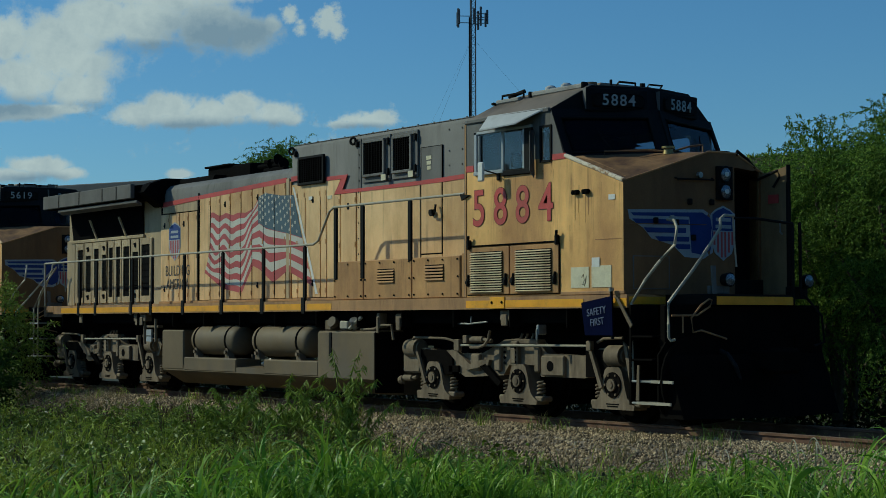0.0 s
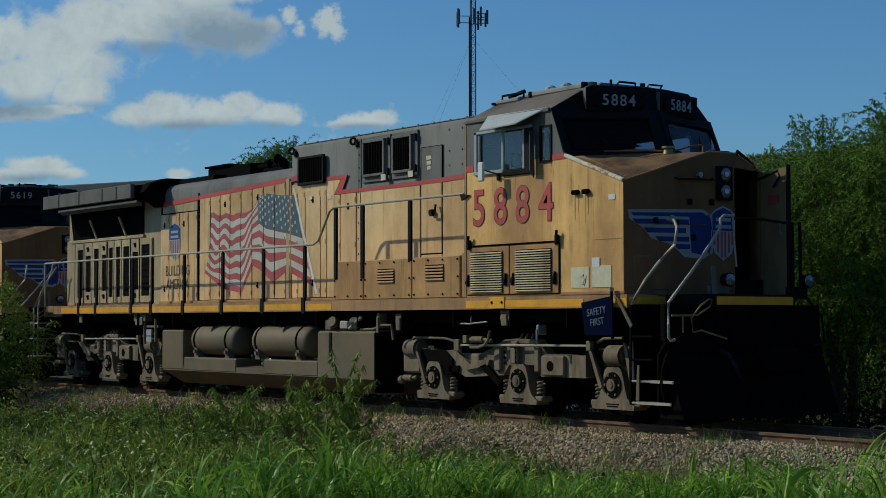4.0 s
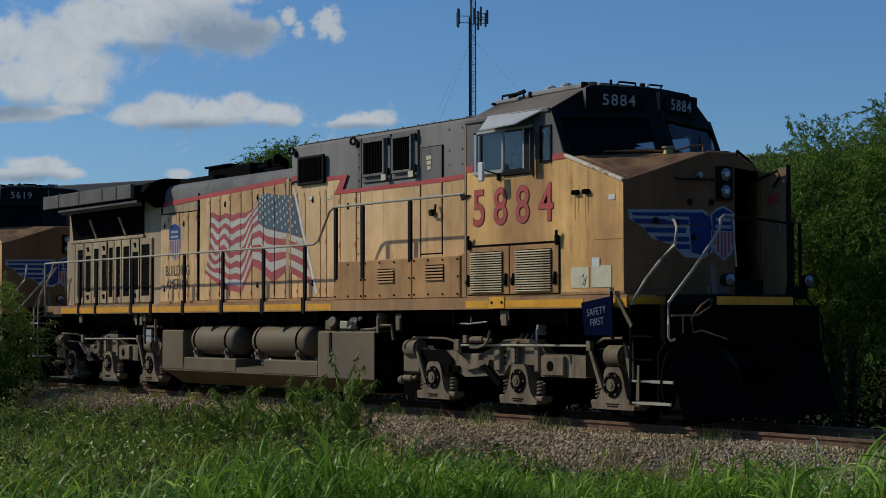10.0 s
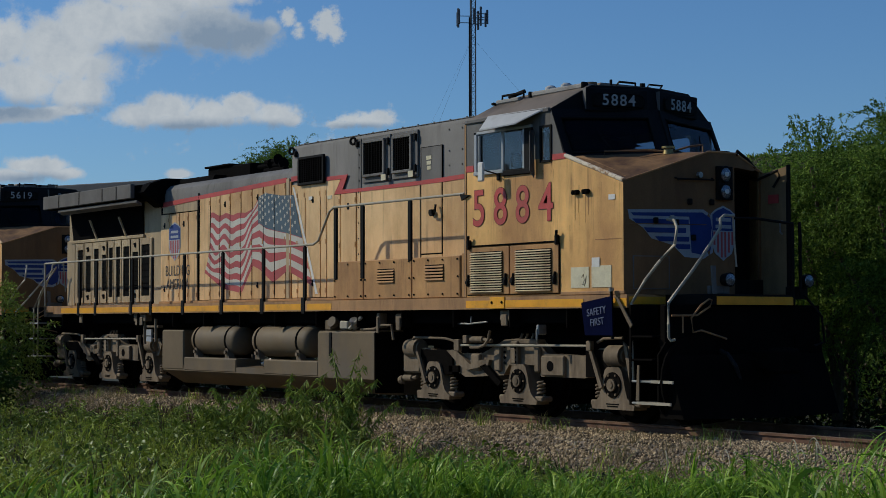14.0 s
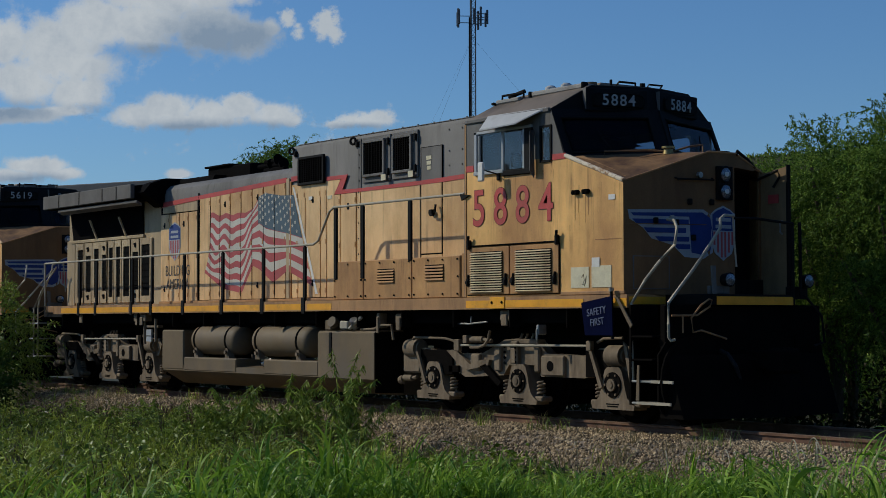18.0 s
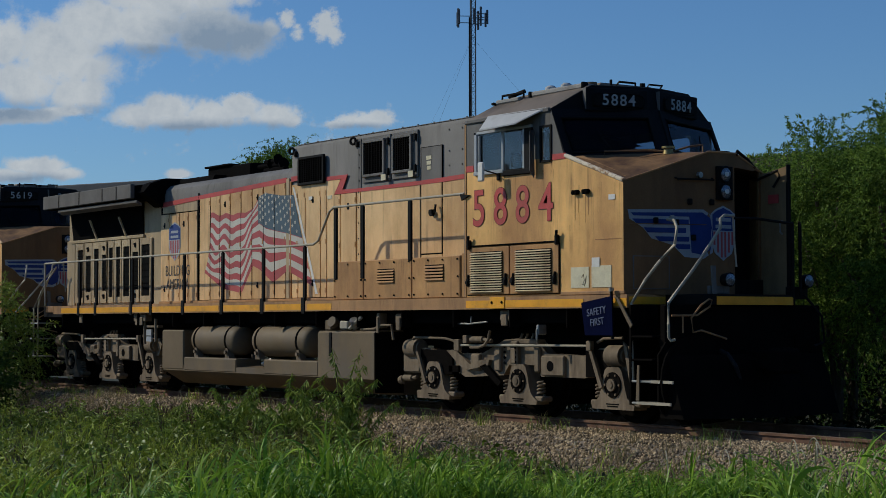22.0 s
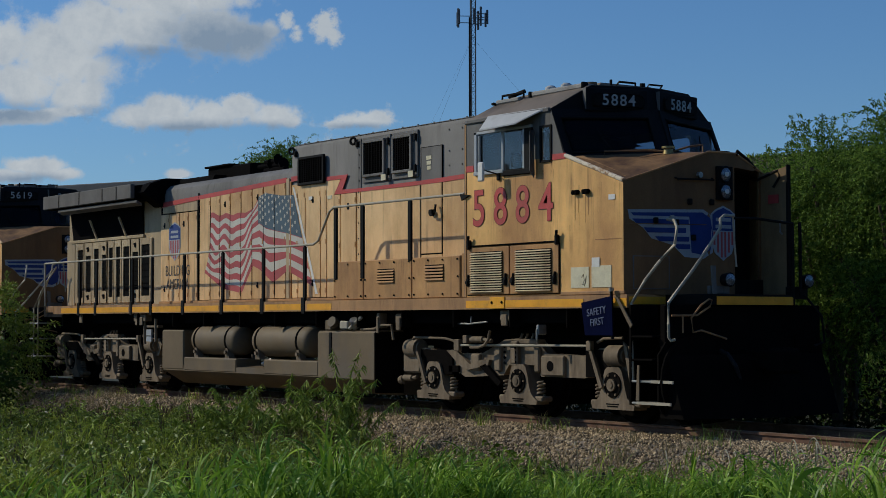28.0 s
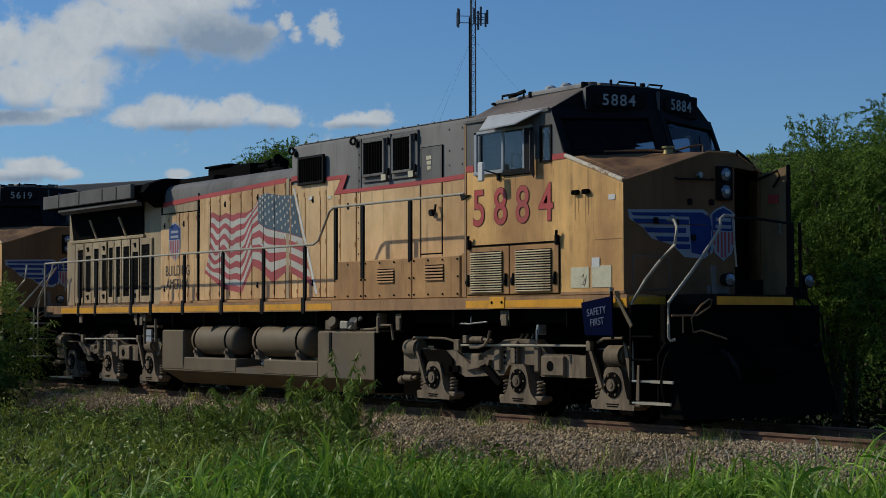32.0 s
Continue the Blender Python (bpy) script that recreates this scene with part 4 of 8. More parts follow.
    # radiator cab
    part("radiator_body", Shape().box(-19.0, -14.3, -HY, HY, 1.738, 4.0, 0.01), RADIATOR_CREAM, loco, "sooty cream radiator compartment")
    core = part("radiator_screen_base", Shape().across([(-HY - 0.01, 3.20), (-1.02, 3.86), (1.02, 3.86), (HY + 0.01, 3.20)], -18.75, -15.1), SOOT, loco, "dark radiator intake screen")
    for x in (-17.4, -15.9):
        part("screen_strut", Shape().slab([(x - 0.03, -HY - 0.02, 3.18), (x + 0.03, -HY - 0.02, 3.18), (x - 0.03, -1.10, 3.60), (x - 0.09, -1.10, 3.60)], (0, -0.03, 0)), RADIATOR_CREAM, core)
    part("screen_sill", Shape().box(-18.8, -15.05, -HY - 0.05, -HY, 3.13, 3.20, 0.01), RADIATOR_CREAM, core)
    part("screen_lip", Shape().slab([(-18.4, -1.34, 3.74), (-14.35, -1.34, 3.74), (-14.35, -1.46, 3.80), (-18.4, -1.46, 3.80)], (0, 0, 0.05)), WING_GREY, core)
    for s in (-1, 1):
        y0, y1 = sorted((s * 1.52, s * 1.42))
        w = part("radiator_wing", Shape().box(-19.1, -14.5, y0, y1, 3.89, 4.18, 0.01), WING_GREY, loco, "grey overhanging radiator wing")
        for x in (-18.2, -17.1, -15.9, -15.2):
            part("wing_joint", Shape().box(x - 0.015, x + 0.015, y0 - 0.006, y0 + 0.004, 3.90, 4.17), UNDER, w)
    part("radiator_roof", Shape().across([(-1.44, 3.88), (-1.44, 4.15), (-1.0, 4.22), (1.0, 4.22), (1.44, 4.15), (1.44, 3.88)], -19.1, -14.5), SOOT, loco, "sooty radiator roof")
    part("radiator_front", Shape().across([(-1.40, 4.0), (-1.25, 4.18), (-0.9, 4.30), (0.9, 4.30), (1.25, 4.18), (1.40, 4.0), (1.0, 3.72), (-1.0, 3.72)], -14.5, -14.15).across([(-0.7, 4.1), (-0.6, 4.28), (0.6, 4.28), (0.7, 4.1)], -14.2, -12.6), SOOT, loco)
    for k, (x0, x1, zt, zb) in enumerate(((-18.44, -18.16, 2.98, 1.93), (-18.0, -17.73, 2.84, 2.05), (-17.55, -17.31, 2.98, 1.92), (-17.13, -16.92, 2.84, 2.06), (-16.78, -16.58, 2.98, 1.92), (-16.41, -16.21, 2.99, 1.92), (-16.04, -15.75, 2.98, 1.93), (-15.59, -15.31, 2.85, 2.06), (-15.15, -14.77, 2.99, 1.93))):
        lo, hi = x0 - 0.14, x1 + 0.10
        d = part("vent_door", Shape().box(lo + 0.012, x0, -HY - 0.04, -HY, 1.80, 3.12, 0.006).box(x1, hi, -HY - 0.04, -HY, 1.80, 3.12, 0.006).box(x0, x1, -HY - 0.04, -HY, zt, 3.12).box(x0, x1, -HY - 0.04, -HY, 1.80, zb), RADIATOR_CREAM, loco, "cream door with a tall dark vent")
        # A near-black sheet replaces the shaded depth of the vent.
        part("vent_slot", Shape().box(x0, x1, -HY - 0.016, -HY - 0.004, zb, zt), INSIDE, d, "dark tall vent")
        for m in range(1, 8):
            z = zb + (zt - zb) * m / 8
            part("vent_blade", Shape().box(x0, x1, -HY - 0.030, -HY - 0.016, z - 0.006, z + 0.006), SOOT, d)
        part("door_gap", Shape().box(lo, lo + 0.012, -HY - 0.03, -HY, 1.80, 3.12), SOOT, d)
        if k in (1, 3, 7):
            for z in (zt + 0.14, zb - 0.12):
                part("latch", Shape().box((x0 + x1) / 2 - 0.035, (x0 + x1) / 2 + 0.035, -HY - 0.06, -HY - 0.03, z - 0.05, z + 0.05, 0.01).cyl(((x0 + x1) / 2, -HY - 0.075, z + 0.02), ((x0 + x1) / 2, -HY - 0.05, z + 0.02), 0.025, 8), BLACK, d, "dark latch")
    part("radiator_post", Shape().box(-19.05, -18.62, -HY - 0.03, -HY, 1.75, 3.2, 0.01), RADIATOR_CREAM, loco)
    # roof gear
    part("exhaust_housing", Shape().box(-13.4, -11.6, -0.35, 0.45, 4.16, 4.46, 0.03).box(-13.45, -12.4, -0.40, 0.5, 4.46, 4.50, 0.01), SOOT, loco, "soot-black exhaust housing")
    horn = part("air_horn", Shape().box(-11.1, -10.3, -0.36, -0.24, 4.16, 4.30, 0.02), SOOT, loco, "black three-bell air horn")
    for dx, dz in ((0, 0.03), (0.25, 0.10), (0.45, 0.02)):
        part("horn_bell", Shape().cyl((-11.0 + dx, -0.3, 4.32 + dz), (-10.85 + dx, -0.3, 4.34 + dz), 0.04, 10, 0.11).cyl((-11.35 + dx, -0.3, 4.32 + dz), (-11.0 + dx, -0.3, 4.32 + dz), 0.045, 10), SOOT, horn)


def build_cab(loco, number, full=True):
    # cab shell: plan outline at three levels, closed by the roof
    def ring(z, xr, xf_side, xf_mid, half, mid):
        return [(xr, -half, z), (xf_side, -half, z), (xf_mid - 0.04, -mid, z), (xf_mid, 0, z), (xf_mid - 0.04, mid, z), (xf_side, half, z), (xr, half, z)]
    side = part("cab_side", Shape().box(-2.86, -0.50, -SY, -SY + 0.05, 1.738, 3.53), CAB_YELLOW, loco, "weathered yellow cab side")
    for b in ((-2.86, -2.62, 3.53, 4.30), (-1.23, -1.06, 3.53, 4.30)):
        part("window_post", Shape().box(b[0], b[1], -SY, -SY + 0.05, b[2], b[3]), CAB_YELLOW, side)
    for b in ((-2.62, -1.23, 4.15, 4.30), (-1.06, -0.8, 4.10, 4.30), (-1.06, -0.8, 3.53, 3.62)):
        part("window_header", Shape().box(b[0], b[1], -SY, -SY + 0.05, b[2], b[3]), CAB_YELLOW, side)
    part("window_post", Shape().slab([(-0.82, -SY, 3.53), (-0.50, -SY, 3.53), (-0.52, -SY, 3.66), (-0.80, -SY, 4.30), (-0.82, -SY, 4.30)], (0, 0.05, 0)), CAB_YELLOW, side)
    part("cab_side_far", Shape().box(-2.86, -0.52, SY - 0.05, SY, 1.738, 3.60).box(-2.86, -2.5, SY - 0.05, SY, 3.6, 4.3).box(-1.2, -0.8, SY - 0.05, SY, 3.6, 4.3).box(-2.5, -1.2, SY - 0.05, SY, 4.15, 4.3), YELLOW, loco)
    part("cab_rear", Shape().across([(-SY, 1.738), (-SY, 4.3), (-0.9, 4.66), (0.9, 4.66), (SY, 4.3), (SY, 1.738)], -2.90, -2.86), GREY, loco)
    part("cab_floor", Shape().box(-2.85, -0.6, -1.45, 1.45, 1.74, 2.4), INSIDE, loco)
    upper = Shape()
    upper.box(-2.85, -2.625, -SY - 0.004, -SY, 3.66, 4.3).box(-1.235, -1.055, -SY - 0.004, -SY, 3.66, 4.3).box(-2.625, -1.235, -SY - 0.004, -SY, 4.155, 4.3)
    upper.box(-1.055, -0.82, -SY - 0.004, -SY, 4.10, 4.3)
    upper.slab([(-0.82, -SY - 0.004, 3.66), (-0.535, -SY - 0.004, 3.66), (-0.80, -SY - 0.004, 4.30), (-0.82, -SY - 0.004, 4.30)], (0, 0.004, 0))
    part("cab_grey_panel", upper, GREY, side, "grey upper cab paint")
    part("cab_red_band", Shape().box(-0.83, -0.50, -SY - 0.008, -SY, 3.62, 3.70).box(-2.85, -2.66, -SY - 0.008, -SY, 3.59, 3.68), RED, side)
    part("cab_corner_strip", Shape().box(-2.88, -2.84, -SY - 0.012, -SY + 0.02, 1.74, 4.3, 0.005), YELLOW_DIRTY, side)
    # sliding side windows
    win = part("cab_side_window", Shape().box(-2.62, -2.55, -SY - 0.03, -SY + 0.03, 3.53, 4.16, 0.006).box(-2.62, -1.23, -SY - 0.03, -SY + 0.03, 4.12, 4.16, 0.006).box(-2.62, -1.9, -SY - 0.04, -SY + 0.02, 3.52, 3.575, 0.006).box(-1.95, -1.89, -SY - 0.03, -SY + 0.02, 3.55, 4.12, 0.006), LOGO_WHITE, side, "sliding cab window with pale frame")
    part("pane", Shape().box(-2.55, -1.95, -SY + 0.0, -SY + 0.008, 3.57, 4.12), PANE, win, "tinted glass pane").visible_shadow = False
    part("pane", Shape().box(-1.88, -1.44, -SY - 0.02, -SY - 0.012, 3.56, 4.10), PANE, win).visible_shadow = False
    part("window_rail", Shape().box(-2.5, -2.48, -SY - 0.03, -SY, 3.58, 4.1).box(-1.44, -1.41, -SY - 0.03, -SY + 0.01, 3.55, 4.12), LOGO_WHITE, win)
    part("window_seal", Shape().box(-1.41, -1.23, -SY - 0.03, -SY + 0.01, 3.5, 4.12, 0.01).box(-1.95, -1.23, -SY - 0.035, -SY, 3.47, 3.55, 0.01), BLACK, win)
    part("wind_deflector", Shape().slab([(-1.2, -SY - 0.02, 4.08), (-1.17, -SY - 0.12, 4.05), (-1.17, -SY - 0.12, 3.5), (-1.2, -SY - 0.02, 3.4)], (0.015, 0, 0)), GREY, loco, "hinged wind deflector")
    q = part("quarter_window", Shape().box(-1.07, -1.04, -SY - 0.02, -SY + 0.02, 3.6, 4.12, 0.005).box(-0.84, -0.80, -SY - 0.02, -SY + 0.02, 3.62, 4.12, 0.005).box(-1.04, -0.84, -SY - 0.02, -SY + 0.02, 4.09, 4.12).box(-1.04, -0.84, -SY - 0.02, -SY + 0.02, 3.6, 3.63), BLACK, side, "small fixed quarter window")
    part("pane", Shape().box(-1.04, -0.84, -SY + 0.0, -SY + 0.008, 3.63, 4.09), PANE, q).visible_shadow = False
    part("mirror", Shape().box(-2.22, -2.08, -SY - 0.26, -SY - 0.22, 3.40, 3.68, 0.015), WHITE, loco, "pale rear-view mirror")
    part("mirror_arm", Shape().tube([(-2.04, -SY, 3.50), (-2.06, -SY - 0.1, 3.53), (-2.10, -SY - 0.2, 3.56)], 0.010).box(-2.07, -2.0, -SY - 0.03, -SY, 3.42, 3.52, 0.01), BLACK, loco)
    part("awning", Shape().slab([(-2.30, -SY, 4.36), (-0.93, -SY, 4.35), (-1.32, -SY - 0.26, 4.15), (-2.16, -SY - 0.26, 4.135)], (0, 0, 0.018)), AWNING, loco, "pale grey sheet-metal window awning")
    part("awning_rail", Shape().box(-2.85, -0.85, -SY - 0.03, -SY + 0.02, 4.30, 4.36, 0.01), GREY, loco)
    # roof
    roof = Shape()
    lo = [(-2.92, -1.52, 4.33), (-0.86, -1.52, 4.33), (-0.86, 1.52, 4.33), (-2.92, 1.52, 4.33)]
    hi = [(-2.80, -0.92, 4.66), (-0.66, -0.92, 4.70), (-0.66, 0.92, 4.70), (-2.80, 0.92, 4.66)]
    fr = [(-0.40, -0.2, 4.34), (-0.40, 0.2, 4.34), (-0.44, -0.2, 4.70), (-0.44, 0.2, 4.70)]
    roof.add(lo + hi + fr, [(0, 1, 5, 4), (2, 3, 7, 6), (0, 4, 7, 3), (4, 5, 10, 11, 6, 7), (1, 8, 10, 5), (8, 9, 11, 10), (9, 2, 6, 11), (0, 3, 2, 9, 8, 1)])
    rf = part("cab_roof", roof, ROOF, loco, "hipped sooty cab roof")
    for s in (-1, 1):
        part("roof_front_panel", Shape().slab([(-0.852, s * 1.50, 4.34), (-0.392, s * 0.2, 4.35), (-0.432, s * 0.2, 4.69), (-0.65, s * 0.92, 4.69)], (0.008, 0, 0)), CAB_FRONT_BLACK, rf)
    part("roof_front_panel", Shape().slab([(-0.392, -0.2, 4.35), (-0.392, 0.2, 4.35), (-0.432, 0.2, 4.69), (-0.432, -0.2, 4.69)], (0.008, 0, 0)), CAB_FRONT_BLACK, rf)
    part("air_conditioner", Shape().box(-2.55, -0.85, -0.78, 0.78, 4.66, 4.745, 0.03).box(-1.75, -0.95, -0.5, 0.5, 4.74, 4.80, 0.02), ROOF, rf)
    for x in (-1.9, -1.35, -0.95):
        part("roof_vent", Shape().cyl((x, -0.66, 4.72), (x, -0.66, 4.785), 0.075, 14), TANK, rf)
    part("roof_duct", Shape().box(-1.95, -0.78, -0.98, -0.74, 4.655, 4.735, 0.02), ROOF_GREY, rf, "pale grey roof duct")
    part("roof_duct", Shape().box(-2.78, -2.2, -1.02, -0.80, 4.62, 4.69, 0.02), ROOF_GREY, rf, "pale grey roof duct")
    part("duct_clamp", Shape().box(-2.84, -2.78, -1.05, -0.80, 4.62, 4.66, 0.01).box(-2.0, -1.95, -1.0, -0.74, 4.655, 4.74, 0.01).box(-0.80, -0.75, -0.99, -0.88, 4.66, 4.75, 0.01), BLACK, rf)
    part("roof_grab_rail", Shape().tube([(-2.62, -1.0, 4.64), (-2.62, -1.0, 4.74), (-2.1, -1.0, 4.74), (-2.1, -1.0, 4.66)], 0.018).tube([(-2.45, -1.0, 4.7), (-2.2, -0.9, 4.78)], 0.03), BLACK, rf)
    for ax in (-1.66, -1.30):
        part("antenna_dome", Shape().cyl((ax, -0.84, 4.73), (ax, -0.84, 4.77), 0.085, 14).cyl((ax, -0.84, 4.77), (ax, -0.84, 4.80), 0.085, 14, 0.05), AWNING, rf, "pale antenna dome")
    part("antenna", Shape().cyl((-0.66, -0.55, 4.70), (-0.66, -0.55, 4.80), 0.02, 8).cyl((-0.50, -0.1, 4.70), (-0.50, -0.1, 4.76), 0.04, 10), BLACK, rf)
    part("roof_edge_rail", Shape().tube([(-0.75, 0.2, 4.74), (-0.7, 0.2, 4.79), (-0.7, 0.45, 4.79), (-0.75, 0.45, 4.74)], 0.014).tube([(-0.7, -0.45, 4.70), (-0.6, -0.45, 4.77), (-0.6, -0.15, 4.77), (-0.65, -0.1, 4.7)], 0.016), BLACK, rf)
    # front of the cab: pillars, windscreens, number boards
    for s in (-1, 1):
        a, b = Vector((-0.52, s * SY, 3.64)), Vector((-0.84, s * 1.50, 4.33))
        c, d = Vector((-0.12, s * 0.06, 3.74)), Vector((-0.36, s * 0.06, 4.36))
        out = (c - a).cross(b - a).normalized() * (0.03 * -s)
        if out.x < 0:
            out = -out

        def at(u, v):
            return (a * (1 - u) + c * u) * (1 - v) + (b * (1 - u) + d * u) * v

        fr = Shape()
        u0, u1, v0, v1 = 0.07, 0.93, 0.06, 0.80
        for q in ([at(0, 0), at(u0, 0), at(u0, 1), at(0, 1)], [at(u1, 0), at(1, 0), at(1, 1), at(u1, 1)], [at(u0, 0), at(u1, 0), at(u1, v0), at(u0, v0)], [at(u0, v1), at(u1, v1), at(u1, 1), at(u0, 1)]):
            fr.slab(q, out)
        f = part("windscreen_frame", fr, CAB_FRONT_BLACK, loco, "matt black windscreen surround")
        part("windscreen", Shape().slab([at(u0, v0), at(u1, v0), at(u1, v1), at(u0, v1)], out * 0.3), SCREEN, f, "dark windscreen glass").visible_shadow = False
        part("windscreen_seal", Shape().tube([at(u0, v0) + out, at(u1, v0) + out, at(u1, v1) + out, at(u0, v1) + out, at(u0, v0) + out], 0.02), BLACK, f)
        part("wiper", Shape().tube([at(0.5, 0.02) + out * 1.6, at(0.42, 0.3) + out * 1.8, at(0.38, 0.55) + out * 1.8], 0.01), BLACK, f)
        # number boards lie on the sloping roof front
        e0, e1 = Vector((-0.64, s * 0.95, 4.475)), Vector((-0.46, s * 0.20, 4.475))
        dirv = (e1 - e0).normalized()
        yaw = math.degrees(math.atan2(dirv.y * -s, dirv.x * -s)) if s > 0 else math.degrees(math.atan2(dirv.y, dirv.x))
        mid = (e0 + e1) / 2
        m = Matrix.Translation(mid + Vector((0.06, 0, 0))) @ Matrix.Rotation(radians(yaw), 4, "Z")
        bx = Shape().box(-0.43, 0.43, -0.04, 0.22, -0.125, 0.125, 0.05)
        nb = part("number_board", bx, BLACK, loco, "black number board with pale digits")
        nb.data.transform(m)
        hs = part("board_housing", Shape().box(-0.49, 0.47, -0.015, 0.30, -0.15, 0.175, 0.012), CAB_FRONT_BLACK, nb, "square black board housing")
        hs.data.transform(m)
        gs = part("housing_gusset", Shape().slab([(-0.494, -0.015, -0.14), (-0.494, -0.015, 0.17), (-0.494, 0.14, 0.17)], (-0.008, 0, 0)), GREY, nb)
        gs.data.transform(m)
        rim = [(0.40 * math.cos(q) * (abs(math.cos(q)) + 1e-6) ** -0.55, -0.043, 0.105 * math.sin(q) * (abs(math.sin(q)) + 1e-6) ** -0.35) for q in np.linspace(0, 2 * math.pi, 25)]
        rb = part("board_rim", Shape().tube(rim, 0.008, 6), BLACK, nb)
        rb.data.transform(m)
        for k, ch in enumerate(number):
            me = words(ch, 0.225, 0.002)
            me.transform(m @ Matrix.Translation((-0.205 + 0.137 * k, -0.046, 0)) @ Matrix.Rotation(radians(90), 4, "X"))
            part("number_digit", me, LETTER_PALE, nb)
    part("windscreen_post", Shape().slab([(-0.10, -0.09, 3.72), (-0.10, 0.09, 3.72), (-0.36, 0.09, 4.38), (-0.36, -0.09, 4.38)], (-0.05, 0, -0.01)), CAB_FRONT_BLACK, loco)
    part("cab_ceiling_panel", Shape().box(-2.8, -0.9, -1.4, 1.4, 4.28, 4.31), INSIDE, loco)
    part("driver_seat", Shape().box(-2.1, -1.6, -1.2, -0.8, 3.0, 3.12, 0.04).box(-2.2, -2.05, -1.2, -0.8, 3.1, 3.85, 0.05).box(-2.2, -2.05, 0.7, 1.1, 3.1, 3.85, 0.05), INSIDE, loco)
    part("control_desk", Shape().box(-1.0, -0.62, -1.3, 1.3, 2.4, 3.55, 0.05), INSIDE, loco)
    # the nose, pointed in plan and falling away to both sides
    ys = [-1.5, -1.1, -0.7, -0.25]
    top = Shape()
    back = lambda y: (-0.52 + 0.40 * (1 - abs(y) / 1.5), y, 3.66 + 0.09 * (1 - abs(y) / 1.5))
    allys = ys + [0.25, 0.7, 1.1, 1.5]
    rows = [[back(y) for y in allys], [(nose_x(y), y, nose_z(y)) for y in allys]]
    top.skin(rows).skin([[(x, y, z - 0.03) for x, y, z in r] for r in rows])
    n = len(allys)
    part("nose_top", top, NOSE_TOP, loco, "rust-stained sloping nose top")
    nose = Shape()
    hole = full
    def face(y0, y1, z0a, z0b, z1a, z1b):
        nose.slab([(nose_x(y0), y0, z0a), (nose_x(y1), y1, z0b), (nose_x(y1), y1, z1b), (nose_x(y0), y0, z1a)], (-0.04, 0, 0))
    cuts = sorted(allys + [0.22, 0.82])
    for y0, y1 in zip(cuts, cuts[1:]):
        if hole and y0 >= 0.215 and y1 <= 0.825:
            face(y0, y1, 3.47, 3.47 if y1 < 0.7 else 3.45, nose_z(y0), nose_z(y1))
        else:
            face(y0, y1, 1.738, 1.738, nose_z(y0), nose_z(y1))
    nf = part("nose_front", nose.mesh("nose_front", True, True), NOSE_SHADED_GRIME, loco, "shaded yellow nose front with painted wings")
    if full:
        # Black strip laid over the nose foot as the shade below the doorway.
        part("doorway_shade_strip", Shape().box(0.80, 0.90, 0.22, 0.86, 1.738, 1.95, 0.01), BLACK, loco, "black strip for the shade below the doorway")
        hatch = lambda y0, y1, z0, z1: Shape().slab([(nose_x(y0) + 0.002, y0, z0), (nose_x(y1) + 0.002, y1, z0), (nose_x(y1) + 0.002, y1, z1), (nose_x(y0) + 0.002, y0, z1)], (0.012, 0, 0))
        hp = part("nose_hatch", hatch(-1.36, -0.86, 1.82, 2.24), NOSE_SHADED_GRIME, nf, "bolted hatch in grimy paint darkened for shade")
        for b in ((-1.372, -0.848, 2.24, 2.252), (-1.372, -0.848, 1.808, 1.82), (-1.372, -1.36, 1.82, 2.24), (-0.86, -0.848, 1.82, 2.24)):
            part("hatch_gap", hatch(*b), GREY, hp)
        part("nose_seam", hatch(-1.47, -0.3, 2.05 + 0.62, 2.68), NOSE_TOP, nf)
    ns = Shape().side([(-0.53, 1.738), (0.70, 1.738), (0.70, 3.236), (-0.52, 3.66)], -SY - 0.002, -SY + 0.05)
    part("nose_side", ns, CAB_YELLOW, loco, "weathered yellow nose side")
    part("nose_side", Shape().side([(-0.53, 1.738), (0.70, 1.738), (0.70, 3.236), (-0.52, 3.66)], SY - 0.05, SY), YELLOW, loco)
    part("nose_trim", Shape().tube([(-0.52, -SY + 0.01, 3.665), (0.70, -SY + 0.01, 3.242)], 0.032), EDGE_PAINT if full else YELLOW, loco, "pale worn nose edge")
    part("nose_front_edge", Shape().tube([(nose_x(y), y, nose_z(y) + 0.002) for y in allys], 0.014), SILL, loco)
    # Near-black walls, one close behind the doorway, give the nose its inner shade.
    part("nose_interior", Shape().box(-0.4, 0.62, 0.1, 0.95, 1.75, 1.80).box(-0.45, -0.4, 0.1, 0.95, 1.75, 3.6).box(0.50, 0.54, 0.1, 0.95, 1.75, 3.45), INSIDE, loco)
    part("anti_slip_strip", Shape().slab([(-0.42, -1.40, 3.64), (-0.30, -1.36, 3.64), (0.62, -1.36, 3.31), (0.62, -1.40, 3.295)], (0, 0, 0.012)), SILL, loco)
    # headlights in the nose
    hl = part("headlight_housing", Shape().slab([(nose_x(-0.13) + 0.002, -0.13, 3.02), (nose_x(0.13) + 0.002, 0.13, 3.02), (nose_x(0.13) + 0.002, 0.13, 3.47), (nose_x(-0.13) + 0.002, -0.13, 3.47)], (0.06, 0, 0)), BLACK, loco, "black twin headlight housing")
    for z in (3.36, 3.13):
        bow = Shape().skin([[(1.062 + d, r * math.cos(2 * math.pi * k / 20), z + r * math.sin(2 * math.pi * k / 20)) for k in range(20)] for d, r in ((0.002, 0.105), (0.012, 0.095), (0.03, 0.06), (0.036, 0.008))], True)
        part("headlight", bow, CHROME, hl, "round headlight with a silvery reflector")
